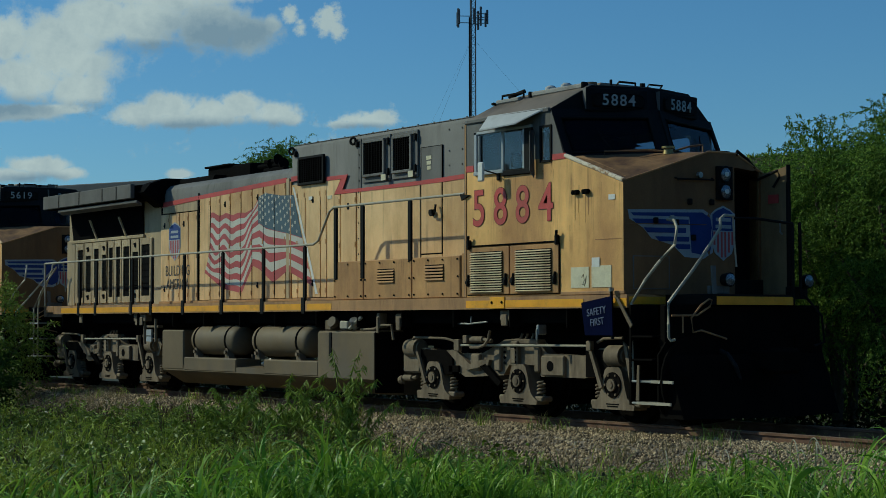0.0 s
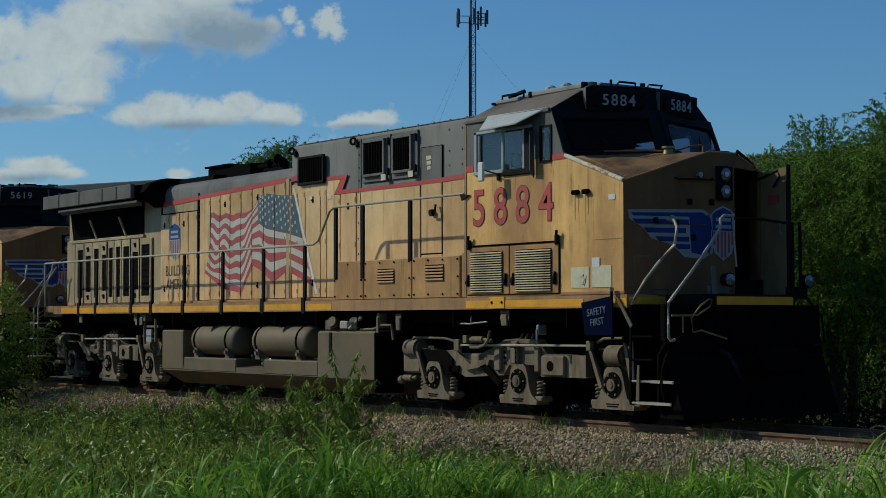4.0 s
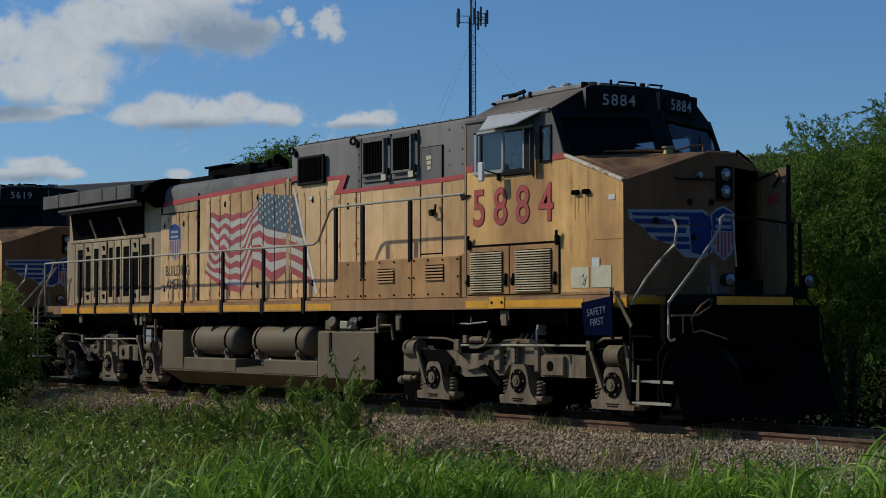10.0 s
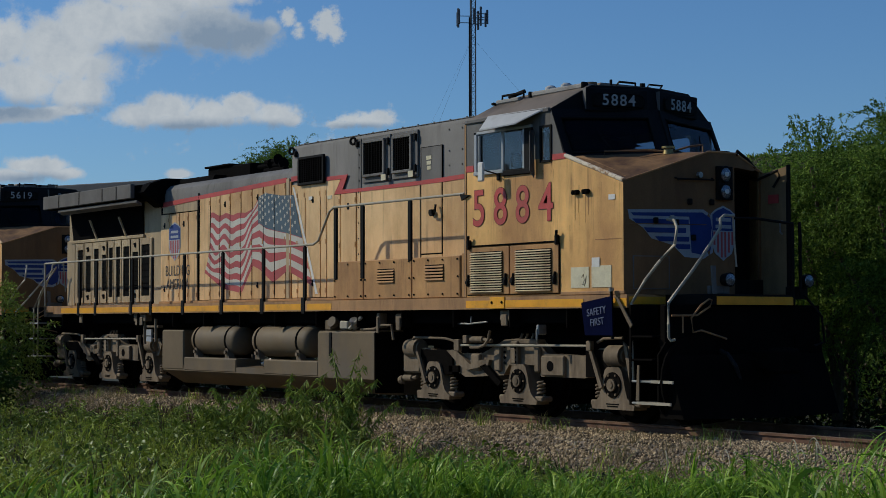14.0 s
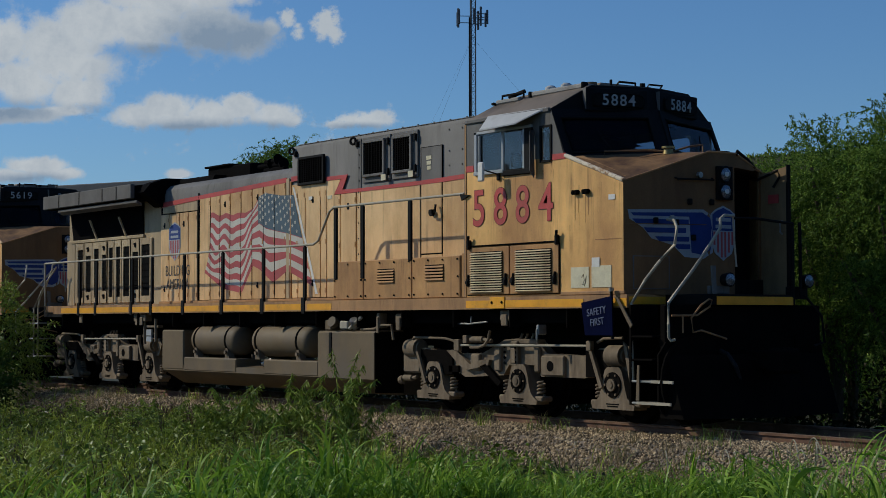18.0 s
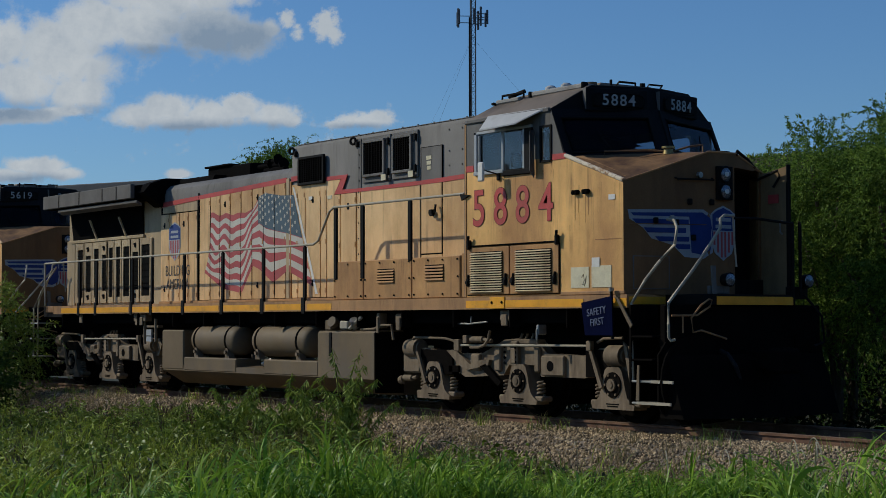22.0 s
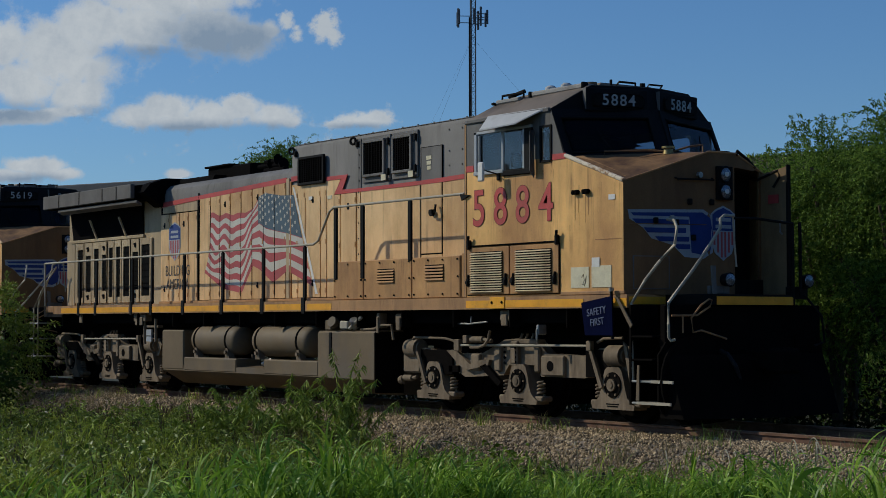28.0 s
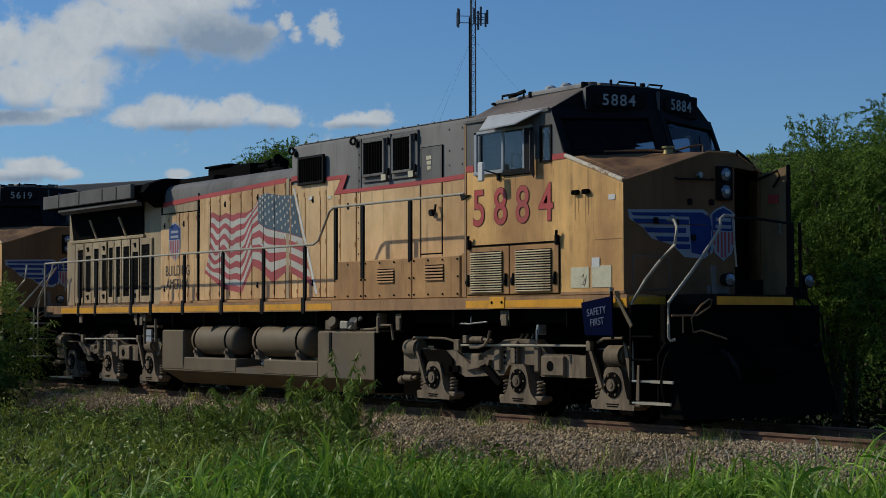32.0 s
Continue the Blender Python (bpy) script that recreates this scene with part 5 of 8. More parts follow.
        part("headlight_ring", Shape().tube([(1.07, 0.105 * math.cos(a), z + 0.105 * math.sin(a)) for a in np.linspace(0, 2 * math.pi, 21)], 0.014), BLACK, hl)
        # A white disc paints the bright reflection at the headlight's middle.
        part("headlight_glint", Shape().cyl((1.09, -0.01, z), (1.106, -0.01, z), 0.035, 10), WHITE, hl)
    # painted wings: stepped feathers on the near half of the nose
    def feather(poly, d=0.004, mt=LOGO_BLUE, name="wing_feather"):
        k = len(poly)
        vs = [(nose_x(y) + d, y, z) for y, z in poly] + [(nose_x(y) + d + 0.004, y, z) for y, z in poly]
        return part(name, Shape().add(vs, [tuple(range(k))[::-1], tuple(range(k, 2 * k))] + [(i, (i + 1) % k, k + (i + 1) % k, k + i) for i in range(k)]), mt, nf)
    feather([(-1.44, 2.86), (-0.34, 2.88), (-0.20, 2.80), (-0.15, 2.55), (-0.2, 2.3), (-0.34, 2.22), (-0.62, 2.24), (-0.80, 2.40), (-1.1, 2.48), (-1.22, 2.62), (-1.42, 2.74)], 0.003, LOGO_WHITE, "wing_outline")
    feather([(-1.40, 2.82), (-0.36, 2.84), (-0.24, 2.77), (-0.19, 2.55), (-0.24, 2.34), (-0.36, 2.27), (-0.52, 2.30), (-0.55, 2.78), (-1.36, 2.78)], 0.008)
    for y0, y1, z in ((-1.38, -0.56, 2.70), (-1.22, -0.60, 2.585), (-1.05, -0.56, 2.47), (-0.78, -0.54, 2.37)):
        feather([(y0, z + 0.04), (y1, z + 0.04), (y1, z - 0.025), (y0 + 0.06, z - 0.025)], 0.008)
    sh = lambda a, b, d: (1.005 + d - 0.24 * max(0, abs(a) - 0.25), a, 2.92 + b)
    shield(nf, 0, 0, 0.44, 0.72, 0, turn=sh)


def build_front(loco, full=True):
    """Steps, end platform, pilot and ditch lights."""
    plat = part("front_platform", Shape().box(0.78, 1.50, -0.86, 0.86, 1.60, 1.738, 0.01), BLACK, loco, "front end platform")
    part("platform_stripe", Shape().box(1.50, 1.512, -0.60, 0.80, 1.60, 1.71), STRIPE_YELLOW, plat, "yellow edge stripe")
    part("platform_stripe", Shape().box(0.80, 0.812, -1.50, -0.87, 1.61, 1.71), STRIPE_YELLOW, plat, "yellow edge stripe")
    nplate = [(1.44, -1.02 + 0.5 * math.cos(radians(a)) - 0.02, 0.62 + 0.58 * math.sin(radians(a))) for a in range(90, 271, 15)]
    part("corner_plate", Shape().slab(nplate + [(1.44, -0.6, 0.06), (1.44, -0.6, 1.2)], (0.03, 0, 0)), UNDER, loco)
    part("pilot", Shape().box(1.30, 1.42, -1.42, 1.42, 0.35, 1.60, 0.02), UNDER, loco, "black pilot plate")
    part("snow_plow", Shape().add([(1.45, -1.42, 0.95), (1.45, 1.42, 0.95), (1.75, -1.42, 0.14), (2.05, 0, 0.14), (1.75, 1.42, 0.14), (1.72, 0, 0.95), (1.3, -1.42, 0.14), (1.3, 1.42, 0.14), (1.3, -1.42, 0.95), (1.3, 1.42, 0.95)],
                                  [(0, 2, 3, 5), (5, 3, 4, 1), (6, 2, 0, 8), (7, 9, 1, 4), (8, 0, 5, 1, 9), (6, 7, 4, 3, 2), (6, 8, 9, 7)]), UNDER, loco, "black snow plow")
    part("coupler", Shape().box(1.4, 2.0, -0.14, 0.14, 0.75, 1.0, 0.03).box(1.95, 2.25, -0.2, 0.2, 0.70, 1.04, 0.05), UNDER, loco, "heavy knuckle coupler")
    for s in (-1, 1):
        for i, z in enumerate((0.34, 0.62, 0.90, 1.20)):
            y0, y1 = sorted((s * 1.52, s * (1.05 - 0.02 * i)))
            part("step", Shape().box(0.86, 1.28 if i else 1.45, y0, y1, z - 0.03, z, 0.008), STEEL if i < 2 else UNDER, loco, "worn steel step")
            if i < 2:
                part("step_edge", Shape().box(1.25 if i else 0.97, (1.66 if i else 1.62) if s < 0 else 1.30, s * 1.515 - 0.012, s * 1.515 + 0.012, z - 0.03, z + 0.008), PALE_STEEL, loco)
        part("step_stringer", Shape().box(0.82, 0.86, *sorted((s * 1.52, s * 1.05)), 0.30, 1.60), UNDER, loco)
        part("step_post", Shape().slab([(1.0, s * 1.52, 0.82), (1.04, s * 1.52, 0.82), (1.03, s * 1.52, 0.36), (0.97, s * 1.52, 0.36)], (0, s * 0.02, 0)), TANK, loco)
        part("pilot_wing", Shape().slab([(1.34, s * 1.5, 0.3), (1.34, s * 1.5, 0.95), (1.40, s * 1.42, 1.12), (1.42, s * 0.9, 1.2), (1.42, s * 0.9, 0.2), (1.36, s * 1.45, 0.2)], (0.03, 0, 0)), UNDER, loco)
        # stair handrails: the one beside the nose and the one at the platform's corner
        if s < 0:
            part("stair_handrail", Shape().tube([(0.86, s * 1.49, 0.60), (0.84, s * 1.49, 1.15), (0.83, s * 1.48, 1.62), (1.03, s * 1.42, 1.92), (1.2, s * 1.3, 2.18), (1.34, s * 1.18, 2.38), (1.35, s * 1.15, 2.6), (1.25, s * 1.10, 2.70), (1.06, s * 1.05, 2.72)], 0.021), PALE_STEEL if s < 0 else BLACK, loco, "bent pipe handrail")
            part("corner_handrail", Shape().tube([(1.56, s * 1.38, 1.15), (1.53, s * 1.43, 1.135), (1.52, s * 1.46, 1.18), (1.53, s * 1.47, 1.35), (1.53, s * 1.47, 1.62), (1.60, s * 1.1, 2.05), (1.62, s * 0.82, 2.38), (1.60, s * 0.62, 2.6), (1.58, s * 0.6, 2.72), (1.56, s * 0.5, 2.77), (1.52, s * 0.3, 2.77)], 0.021), PALE_STEEL if s < 0 else BLACK, loco, "bent pipe handrail")
            part("rail_post", Shape().tube([(1.50, s * 0.30, 2.77), (1.50, s * 0.27, 2.4), (1.50, s * 0.24, 2.10)], 0.013), PALE_STEEL, loco)
            part("uncoupling_lever", Shape().tube([(1.52, -0.446, 1.154), (1.52, -0.895, 1.267), (1.52, -1.04, 1.24), (1.52, -1.066, 1.431), (1.54, -0.917, 1.589), (1.54, -0.777, 1.67), (1.53, -0.71, 1.66), (1.53, -0.743, 1.578), (1.52, -0.968, 1.461), (1.52, -1.407, 1.457)], 0.013), SILL, loco)
            part("lever_guide", Shape().tube([(1.52, -1.215, 1.457), (1.52, -1.215, 1.232)], 0.012), SILL, loco)
        if s > 0:
            for y in (0.81, 0.95):
                part("corner_post", Shape().tube([(1.50, y, 1.70), (1.50, y, 2.60), (1.47, y + 0.02, 2.72)], 0.024), BLACK, loco, "black corner post")
            # far handrails are black: the shade on them is put into the paint
            part("corner_handrail", Shape().tube([(1.50, 0.81, 2.70), (1.50, 0.1, 2.75), (1.50, -0.27, 2.74)], 0.018), BLACK, loco)
            part("stair_handrail", Shape().tube([(1.53, 0.98, 1.75), (1.60, 1.25, 1.45), (1.60, 1.30, 1.1), (1.60, 1.1, 1.05)], 0.018), BLACK, loco)
        lx = -0.37 if s < 0 else 1.10
        d = part("ditch_light", Shape().cyl((1.40, lx, 1.93), (1.52, lx, 1.93), 0.08, 18, 0.095), BLACK, loco, "round ditch light")
        part("lens", Shape().skin([[(1.515 + dd, lx + 0.85 * r * math.cos(2 * math.pi * k / 18), 1.93 + 0.85 * r * math.sin(2 * math.pi * k / 18)) for k in range(18)] for dd, r in ((0.0, 0.1), (0.018, 0.09), (0.03, 0.05), (0.034, 0.005))], True), CHROME, d, "bluish-white lens")
        part("ditch_bracket", Shape().slab([(1.48, -0.605, 1.74), (1.48, -0.66, 1.74), (1.48, -0.69, 2.11), (1.48, -0.62, 2.11)], (0.03, 0, 0)).box(1.38, 1.44, -0.66, -0.30, 1.74, 1.85, 0.01) if s < 0 else Shape().box(1.36, 1.44, 0.80, 1.16, 1.68, 1.85, 0.01), GREY if s < 0 else BLACK, d)
    part("air_hose", Shape().tube([(1.45, 0.4, 1.0), (1.6, 0.42, 0.9), (1.7, 0.45, 0.7), (1.72, 0.5, 0.5)], 0.03), RUBBER, loco)
    part("air_hose", Shape().tube([(1.45, -0.5, 1.0), (1.62, -0.52, 0.95), (1.74, -0.5, 0.8), (1.74, -0.42, 0.62)], 0.03), RUBBER, loco)


def build_handrails(loco):
    low, high, y = 2.69, 3.28, -1.50
    for s in (-1, 1):
        part("handrail", Shape().tube([(-19.0, s * 1.5, low), (-7.28, s * 1.5, low), (-7.12, s * 1.5, low + 0.06), (-6.76, s * 1.5, high - 0.06), (-6.62, s * 1.5, high), (-2.9, s * 1.5, high)], 0.021), PALE_STEEL, loco, "long pipe handrail along the walkway")
        for x in (-17.07, -16.19, -14.43, -13.52, -12.11, -10.54, -9.01, -7.57):
            part("handrail_post", Shape().cyl((x, s * 1.5, 1.55), (x, s * 1.5, low), 0.022, 10).box(x - 0.06, x + 0.06, s * 1.53 - 0.015, s * 1.53 + 0.015, 1.52, 1.80, 0.01).box(x - 0.045, x + 0.045, s * 1.5 - 0.02, s * 1.5 + 0.02, 1.75, low - 0.03, 0.01), BLACK, loco, "black flat handrail post")
        for x in (-6.56, -5.73, -4.35):
            part("handrail_post", Shape().box(x - 0.05, x + 0.05, s * 1.5 - 0.02, s * 1.5 + 0.02, 2.08 if x < -5 else 2.33, high - 0.02, 0.012), BLACK, loco, "black flat handrail post")
    part("rail_bracket", Shape().slab([(-2.98, -1.5, 3.28), (-2.74, -1.5, 3.25), (-2.82, -1.5, 3.22), (-2.94, -1.5, 3.18)], (0, -0.03, 0)), BLACK, loco)
    part("rear_handrail", Shape().tube([(-19.0, -1.5, 2.69), (-19.0, -1.5, 1.74)], 0.02).tube([(-19.9, -1.4, 0.62), (-19.9, -1.4, 1.7), (-19.4, -1.3, 2.3), (-19.2, -1.2, 2.55), (-19.1, -1.2, 2.62)], 0.02).tube([(-20.4, -1.2, 1.7), (-19.7, -1.2, 2.2), (-19.3, -1.2, 2.6)], 0.02).tube([(-20.15, -1.2, 0.62), (-20.15, -1.2, 1.7), (-19.95, -1.2, 2.1)], 0.02), PALE_STEEL, loco, "rear stair handrails")
    part("rear_step", Shape().box(-20.15, -19.65, -1.45, -1.0, 0.60, 0.63, 0.006).box(-20.15, -19.65, -1.4, -1.0, 1.0, 1.03, 0.006).box(-20.15, -19.65, -1.4, -1.0, 1.35, 1.38, 0.006), STEEL, loco, "steel rear steps")
    part("rear_platform", Shape().box(-20.3, -18.95, -1.0, 1.0, 1.50, 1.738, 0.01), BLACK, loco)


def build_flag(loco):
    """The painted waving flag, stripe by stripe, on the hood doors."""
    y = -HY - 0.0275
    # upper edge, middle and lower edge of the cloth as x, z along the door
    reach = [0.0, 0.16, 0.35, 0.42, 0.5, 0.57, 0.66, 0.84, 1.0]
    upper = [(-12.08, 3.47), (-11.55, 3.43), (-10.96, 3.42), (-10.7, 3.42), (-10.39, 3.48), (-10.16, 3.69), (-9.92, 3.74), (-9.34, 3.66), (-8.89, 3.64)]
    middle = [(-12.12, 2.8), (-11.57, 2.74), (-10.91, 2.65), (-10.69, 2.82), (-10.43, 3.14), (-10.15, 3.24), (-9.9, 3.15), (-9.19, 3.02), (-8.61, 2.92)]
    lower = [(-12.33, 2.34), (-11.58, 2.02), (-10.81, 1.92), (-10.62, 2.17), (-10.38, 2.42), (-10.12, 2.34), (-9.64, 2.1), (-9.12, 2.29), (-8.23, 2.01)]

    def along(line, s):
        return [float(np.interp(s, reach, [p[k] for p in line])) for k in (0, 1)]

    def point(s, t):
        a, b, c = along(upper, s), along(middle, s), along(lower, s)
        w = (2 * (t - 0.5) * (t - 1), -4 * t * (t - 1), 2 * t * (t - 0.5))
        ripple = 0.085 * math.sin(37 * s + 2.5 * t + 0.6) * math.sin(math.pi * min(1, 0.12 + 0.88 * t)) * max(0.0, 1 - s / 0.46) ** 0.5 + 0.03 * math.sin(16 * s) * t * max(0, s - 0.5)
        return a[0] * w[0] + b[0] * w[1] + c[0] * w[2], a[1] * w[0] + b[1] * w[1] + c[1] * w[2] + ripple

    cloth = tagged(part("painted_flag", Shape().slab([(-8.93, y, 3.78), (-8.87, y, 3.78), (-8.05, y, 1.87), (-8.13, y, 1.87)], (0, -0.003, 0)), WHITE, loco), "large faded waving flag painted on the hood doors")

    def strip(t0, t1, s0, s1, d):
        n = 44
        rows = [[(x, y - d, z) for x, z in (point(s0 + (s1 - s0) * i / n, t0 + (t1 - t0) * k / 3) for i in range(n + 1))] for k in range(4)]
        return Shape().skin(rows)

    for i in range(13):
        part("flag_stripe", strip(i / 13, (i + 1) / 13, 0, 1, 0.001), FLAG_RED if i % 2 == 0 else FLAG_WHITE, cloth)
    part("flag_canton", strip(0.0, 0.53, 0.56, 1.0, 0.004), FLAG_BLUE, cloth)
    for i in range(9):
        for j in range(6 if i % 2 == 0 else 5):
            cx, cz = point(0.59 + 0.385 * (j + (0 if i % 2 == 0 else 0.5)) / 5.2, 0.03 + 0.46 * i / 8.3)
            ring = [(cx + r * math.sin(a), y - 0.007, cz + r * math.cos(a)) for k in range(10) for r, a in [((0.043 if k % 2 == 0 else 0.018), math.pi * k / 5)]]
            part("flag_star", Shape().slab(ring, (0, -0.002, 0)), FLAG_WHITE, cloth)


def build_lettering(loco, number):
    y = -SY - 0.006
    for ch, x in zip(number, (-2.525, -2.0, -1.475, -0.935)):
        letters(ch, 0.75, (x, y - 0.001, 3.015), DARK_RED, loco, "dark outline of a painted digit", wide=0.92, fatten=0.013, name="digit_outline", thick=0.001)
        letters(ch, 0.75, (x, y - 0.003, 3.015), RED, loco, "large red painted road number digit", wide=0.92, fatten=0.006, name="road_number_digit", thick=0.001)
    letters("BUILDING", 0.30, (-13.5, -HY - 0.030, 2.40), LETTER, loco, "black painted slogan", wide=0.80, name="slogan", thick=0.001)
    letters("AMERICA", 0.30, (-13.5, -HY - 0.030, 2.13), LETTER, loco, "black painted slogan", wide=0.80, name="slogan", thick=0.001)
    shield(loco, -13.63, 3.36, 0.52, 0.75, -HY - 0.028)


def build_cab_side_details(loco):
    # louvred doors under the cab
    for x0, x1, v0, v1 in ((-2.80, -1.77, -2.69, -1.92), (-1.75, -0.64, -1.60, -0.79)):
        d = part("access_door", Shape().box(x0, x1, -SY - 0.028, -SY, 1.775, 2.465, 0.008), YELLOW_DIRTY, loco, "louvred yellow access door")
        louvre(d, v0, v1, 1.81, 2.40, -SY - 0.03, 17, CREAM, 0.03)
        for x in (v0 - 0.07, v1 + 0.07):
            part("latch", Shape().box(x - 0.04, x + 0.04, -SY - 0.06, -SY - 0.02, 1.90, 2.02, 0.015).cyl((x, -SY - 0.06, 1.96), (x, -SY - 0.075, 1.96), 0.03, 10).tube([(x, -SY - 0.04, 2.0), (x + 0.03, -SY - 0.05, 2.07)], 0.018), BLACK, d, "black latch")
        part("door_shadow_gap", Shape().box(x0 - 0.01, x1 + 0.01, -SY - 0.012, -SY, 1.765, 1.775).box(x0 - 0.01, x0, -SY - 0.012, -SY, 1.775, 2.47).box(x1, x1 + 0.01, -SY - 0.012, -SY, 1.775, 2.47), SOOT, d)
    part("hinge_bar", Shape().box(-2.74, -0.70, -SY - 0.04, -SY - 0.002, 2.478, 2.50, 0.006), SOOT, loco)
    for x in (-2.74, -0.66):
        part("hinge_lug", Shape().box(x - 0.03, x + 0.03, -SY - 0.07, -SY, 2.44, 2.58, 0.015).tube([(x, -SY - 0.05, 2.56), (x + 0.02, -SY - 0.06, 2.64)], 0.02), BLACK, loco)
    part("access_plate", Shape().box(-2.22, -1.86, -1.546, -1.53, 1.57, 1.74, 0.006), STRIPE_YELLOW, loco)
    part("plate_bolts", bolts([(-2.16, -1.546, 1.66), (-1.92, -1.546, 1.66)], 0.02, 0.01), SOOT, loco)
    for x in (-0.265, -0.045):
        for q in (-0.032, 0.032):
            part("vent_nozzle", Shape().cyl((x + q, -SY, 3.14), (x + q, -SY - 0.05, 3.135), 0.034, 12).cyl((x + q, -SY - 0.05, 3.135), (x + q, -SY - 0.056, 3.135), 0.026, 10), SOOT, loco, "small black vent nozzle")
    streaks = Shape()
    for x, l in ((-0.30, 0.34), (-0.235, 0.24), (-0.075, 0.38), (-0.015, 0.28)):
        streaks.slab([(x - 0.008, -SY - 0.003, 3.10), (x + 0.008, -SY - 0.003, 3.10), (x + 0.003, -SY - 0.003, 3.10 - l), (x - 0.003, -SY - 0.003, 3.10 - l)], (0, -0.0015, 0))
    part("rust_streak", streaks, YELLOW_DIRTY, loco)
    part("placard", Shape().box(-0.39, -0.01, -SY - 0.010, -SY - 0.003, 1.84, 2.12), PAPER, loco, "pale notice sheet with a scribble")
    part("scribble", Shape().tube([(-0.16, -SY - 0.012, 1.98), (-0.12, -SY - 0.012, 2.02), (-0.1, -SY - 0.012, 1.94), (-0.14, -SY - 0.012, 1.88), (-0.07, -SY - 0.012, 1.9), (-0.06, -SY - 0.012, 2.0), (-0.1, -SY - 0.012, 1.86)], 0.0035, 5), DOOR_BROWN, loco)
    part("placard", Shape().box(0.05, 0.46, -SY - 0.010, -SY - 0.003, 1.84, 2.13), PAPER, loco, "stained notice sheet")
    part("placard", Shape().box(0.06, 0.22, -SY - 0.013, -SY - 0.010, 2.115, 2.24), WHITE, loco, "small white notice")
    part("placard", Shape().box(0.41, 0.54, -SY - 0.010, -SY - 0.003, 3.0, 3.07), WHITE, loco)
    part("seam_mark", Shape().box(0.12, 0.66, -SY - 0.006, -SY - 0.002, 2.475, 2.485), YELLOW_DIRTY, loco)
    part("nose_base_rail", Shape().box(-0.60, 0.74, -SY - 0.03, -SY, 1.742, 1.79, 0.008), SILL, loco)
    # nose top fittings: bell, rails, cleats
    bell = Shape().cyl((0.42, -0.45, 3.60), (0.42, -0.45, 3.66), 0.06, 14, 0.07).cyl((0.42, -0.45, 3.66), (0.42, -0.45, 3.74), 0.075, 14, 0.06).cyl((0.42, -0.45, 3.74), (0.42, -0.45, 3.77), 0.09, 14)
    part("nose_bell", bell, BRASS, loco, "small brass-coloured nose fitting")
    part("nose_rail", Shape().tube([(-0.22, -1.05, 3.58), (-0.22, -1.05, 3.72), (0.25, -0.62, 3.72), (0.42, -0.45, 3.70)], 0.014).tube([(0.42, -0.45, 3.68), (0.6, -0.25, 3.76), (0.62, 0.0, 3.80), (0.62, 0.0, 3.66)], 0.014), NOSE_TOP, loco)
    part("nose_grab_rail", Shape().tube([(0.62, 0.18, 3.66), (0.62, 0.18, 3.72), (0.72, 0.4, 3.71), (0.75, 0.42, 3.64)], 0.014), BLACK, loco)
    part("door_track", Shape().tube([(1.0, 0.26, 3.64), (0.98, 0.30, 3.70), (0.92, 0.55, 3.60), (0.88, 0.72, 3.50)], 0.022), BLACK, loco)
    part("nose_lug", Shape().cyl((0.98, -0.42, 3.34), (1.03, -0.42, 3.34), 0.04, 12).cyl((0.98, -0.9, 2.74), (1.0, -0.9, 2.74), 0.05, 12), STEEL, loco)
    for y, z in ((-0.55, 2.98), (-0.22, 2.98), (-1.05, 2.72), (-0.75, 2.70), (-0.5, 2.5)):
        part("nose_bracket", Shape().box(nose_x(y), nose_x(y) + 0.05, y - 0.035, y + 0.035, z - 0.04, z + 0.04, 0.012), BLACK, loco)
    part("nose_grab_rail", Shape().tube([(nose_x(-0.75), -0.75, 3.30), (nose_x(-0.75) + 0.05, -0.75, 3.28), (nose_x(-0.2) + 0.05, -0.2, 3.28), (nose_x(-0.2), -0.2, 3.30)], 0.012), BLACK, loco)
    # open nose door
    door = part("nose_door", Shape().slab([(0.80, 0.86, 1.76), (1.31, 0.90, 1.76), (1.31, 0.90, 3.50), (0.80, 0.86, 3.40)], (0, 0.05, 0)), DOOR_BROWN, loco, "nose door standing open")
    part("door_edge", Shape().box(1.31, 1.345, 0.88, 0.95, 1.76, 3.52, 0.008), BLACK, door)
    # red label plate on the door's inner face
    part("door_label_plate", Shape().slab([(1.0, 0.856, 3.0), (1.18, 0.870, 3.0), (1.18, 0.870, 3.12), (1.0, 0.856, 3.12)], (0, 0.01, 0)), RED, door, "red label plate")
    part("door_stay", Shape().tube([(0.84, 0.82, 3.34), (1.22, 0.82, 3.44), (1.24, 0.84, 3.36), (1.12, 0.84, 3.22)], 0.018), BLACK, door)
    part("door_handle", Shape().tube([(1.26, 0.86, 2.75), (1.26, 0.82, 2.72), (1.26, 0.82, 2.60), (1.26, 0.86, 2.57)], 0.014), STEEL, door)


def streaks(loco, x0, x1, z, y, n, longest, seed):
    """Thin rusty runs below an edge, uneven in place, width and length."""
    rnd, s = random.Random(seed), Shape()
    for _ in range(int(n * 0.6)):
        x, w, l = rnd.uniform(x0, x1), rnd.uniform(0.003, 0.010), longest * rnd.uniform(0.15, 1.0) ** 1.6
        top = z - rnd.uniform(0, 0.03)
        k = rnd.uniform(-0.006, 0.006)
        s.add([(x - w, y, top), (x + w, y, top), (x + w * 0.8 + k, y, top - l * 0.5), (x + k * 2, y, top - l), (x - w * 0.8 + k, y, top - l * 0.5)], [(0, 4, 3, 2, 1)])
    return tagged(part("rust_run", s.mesh("rust_run", False), RUN, loco), kind="stuff")


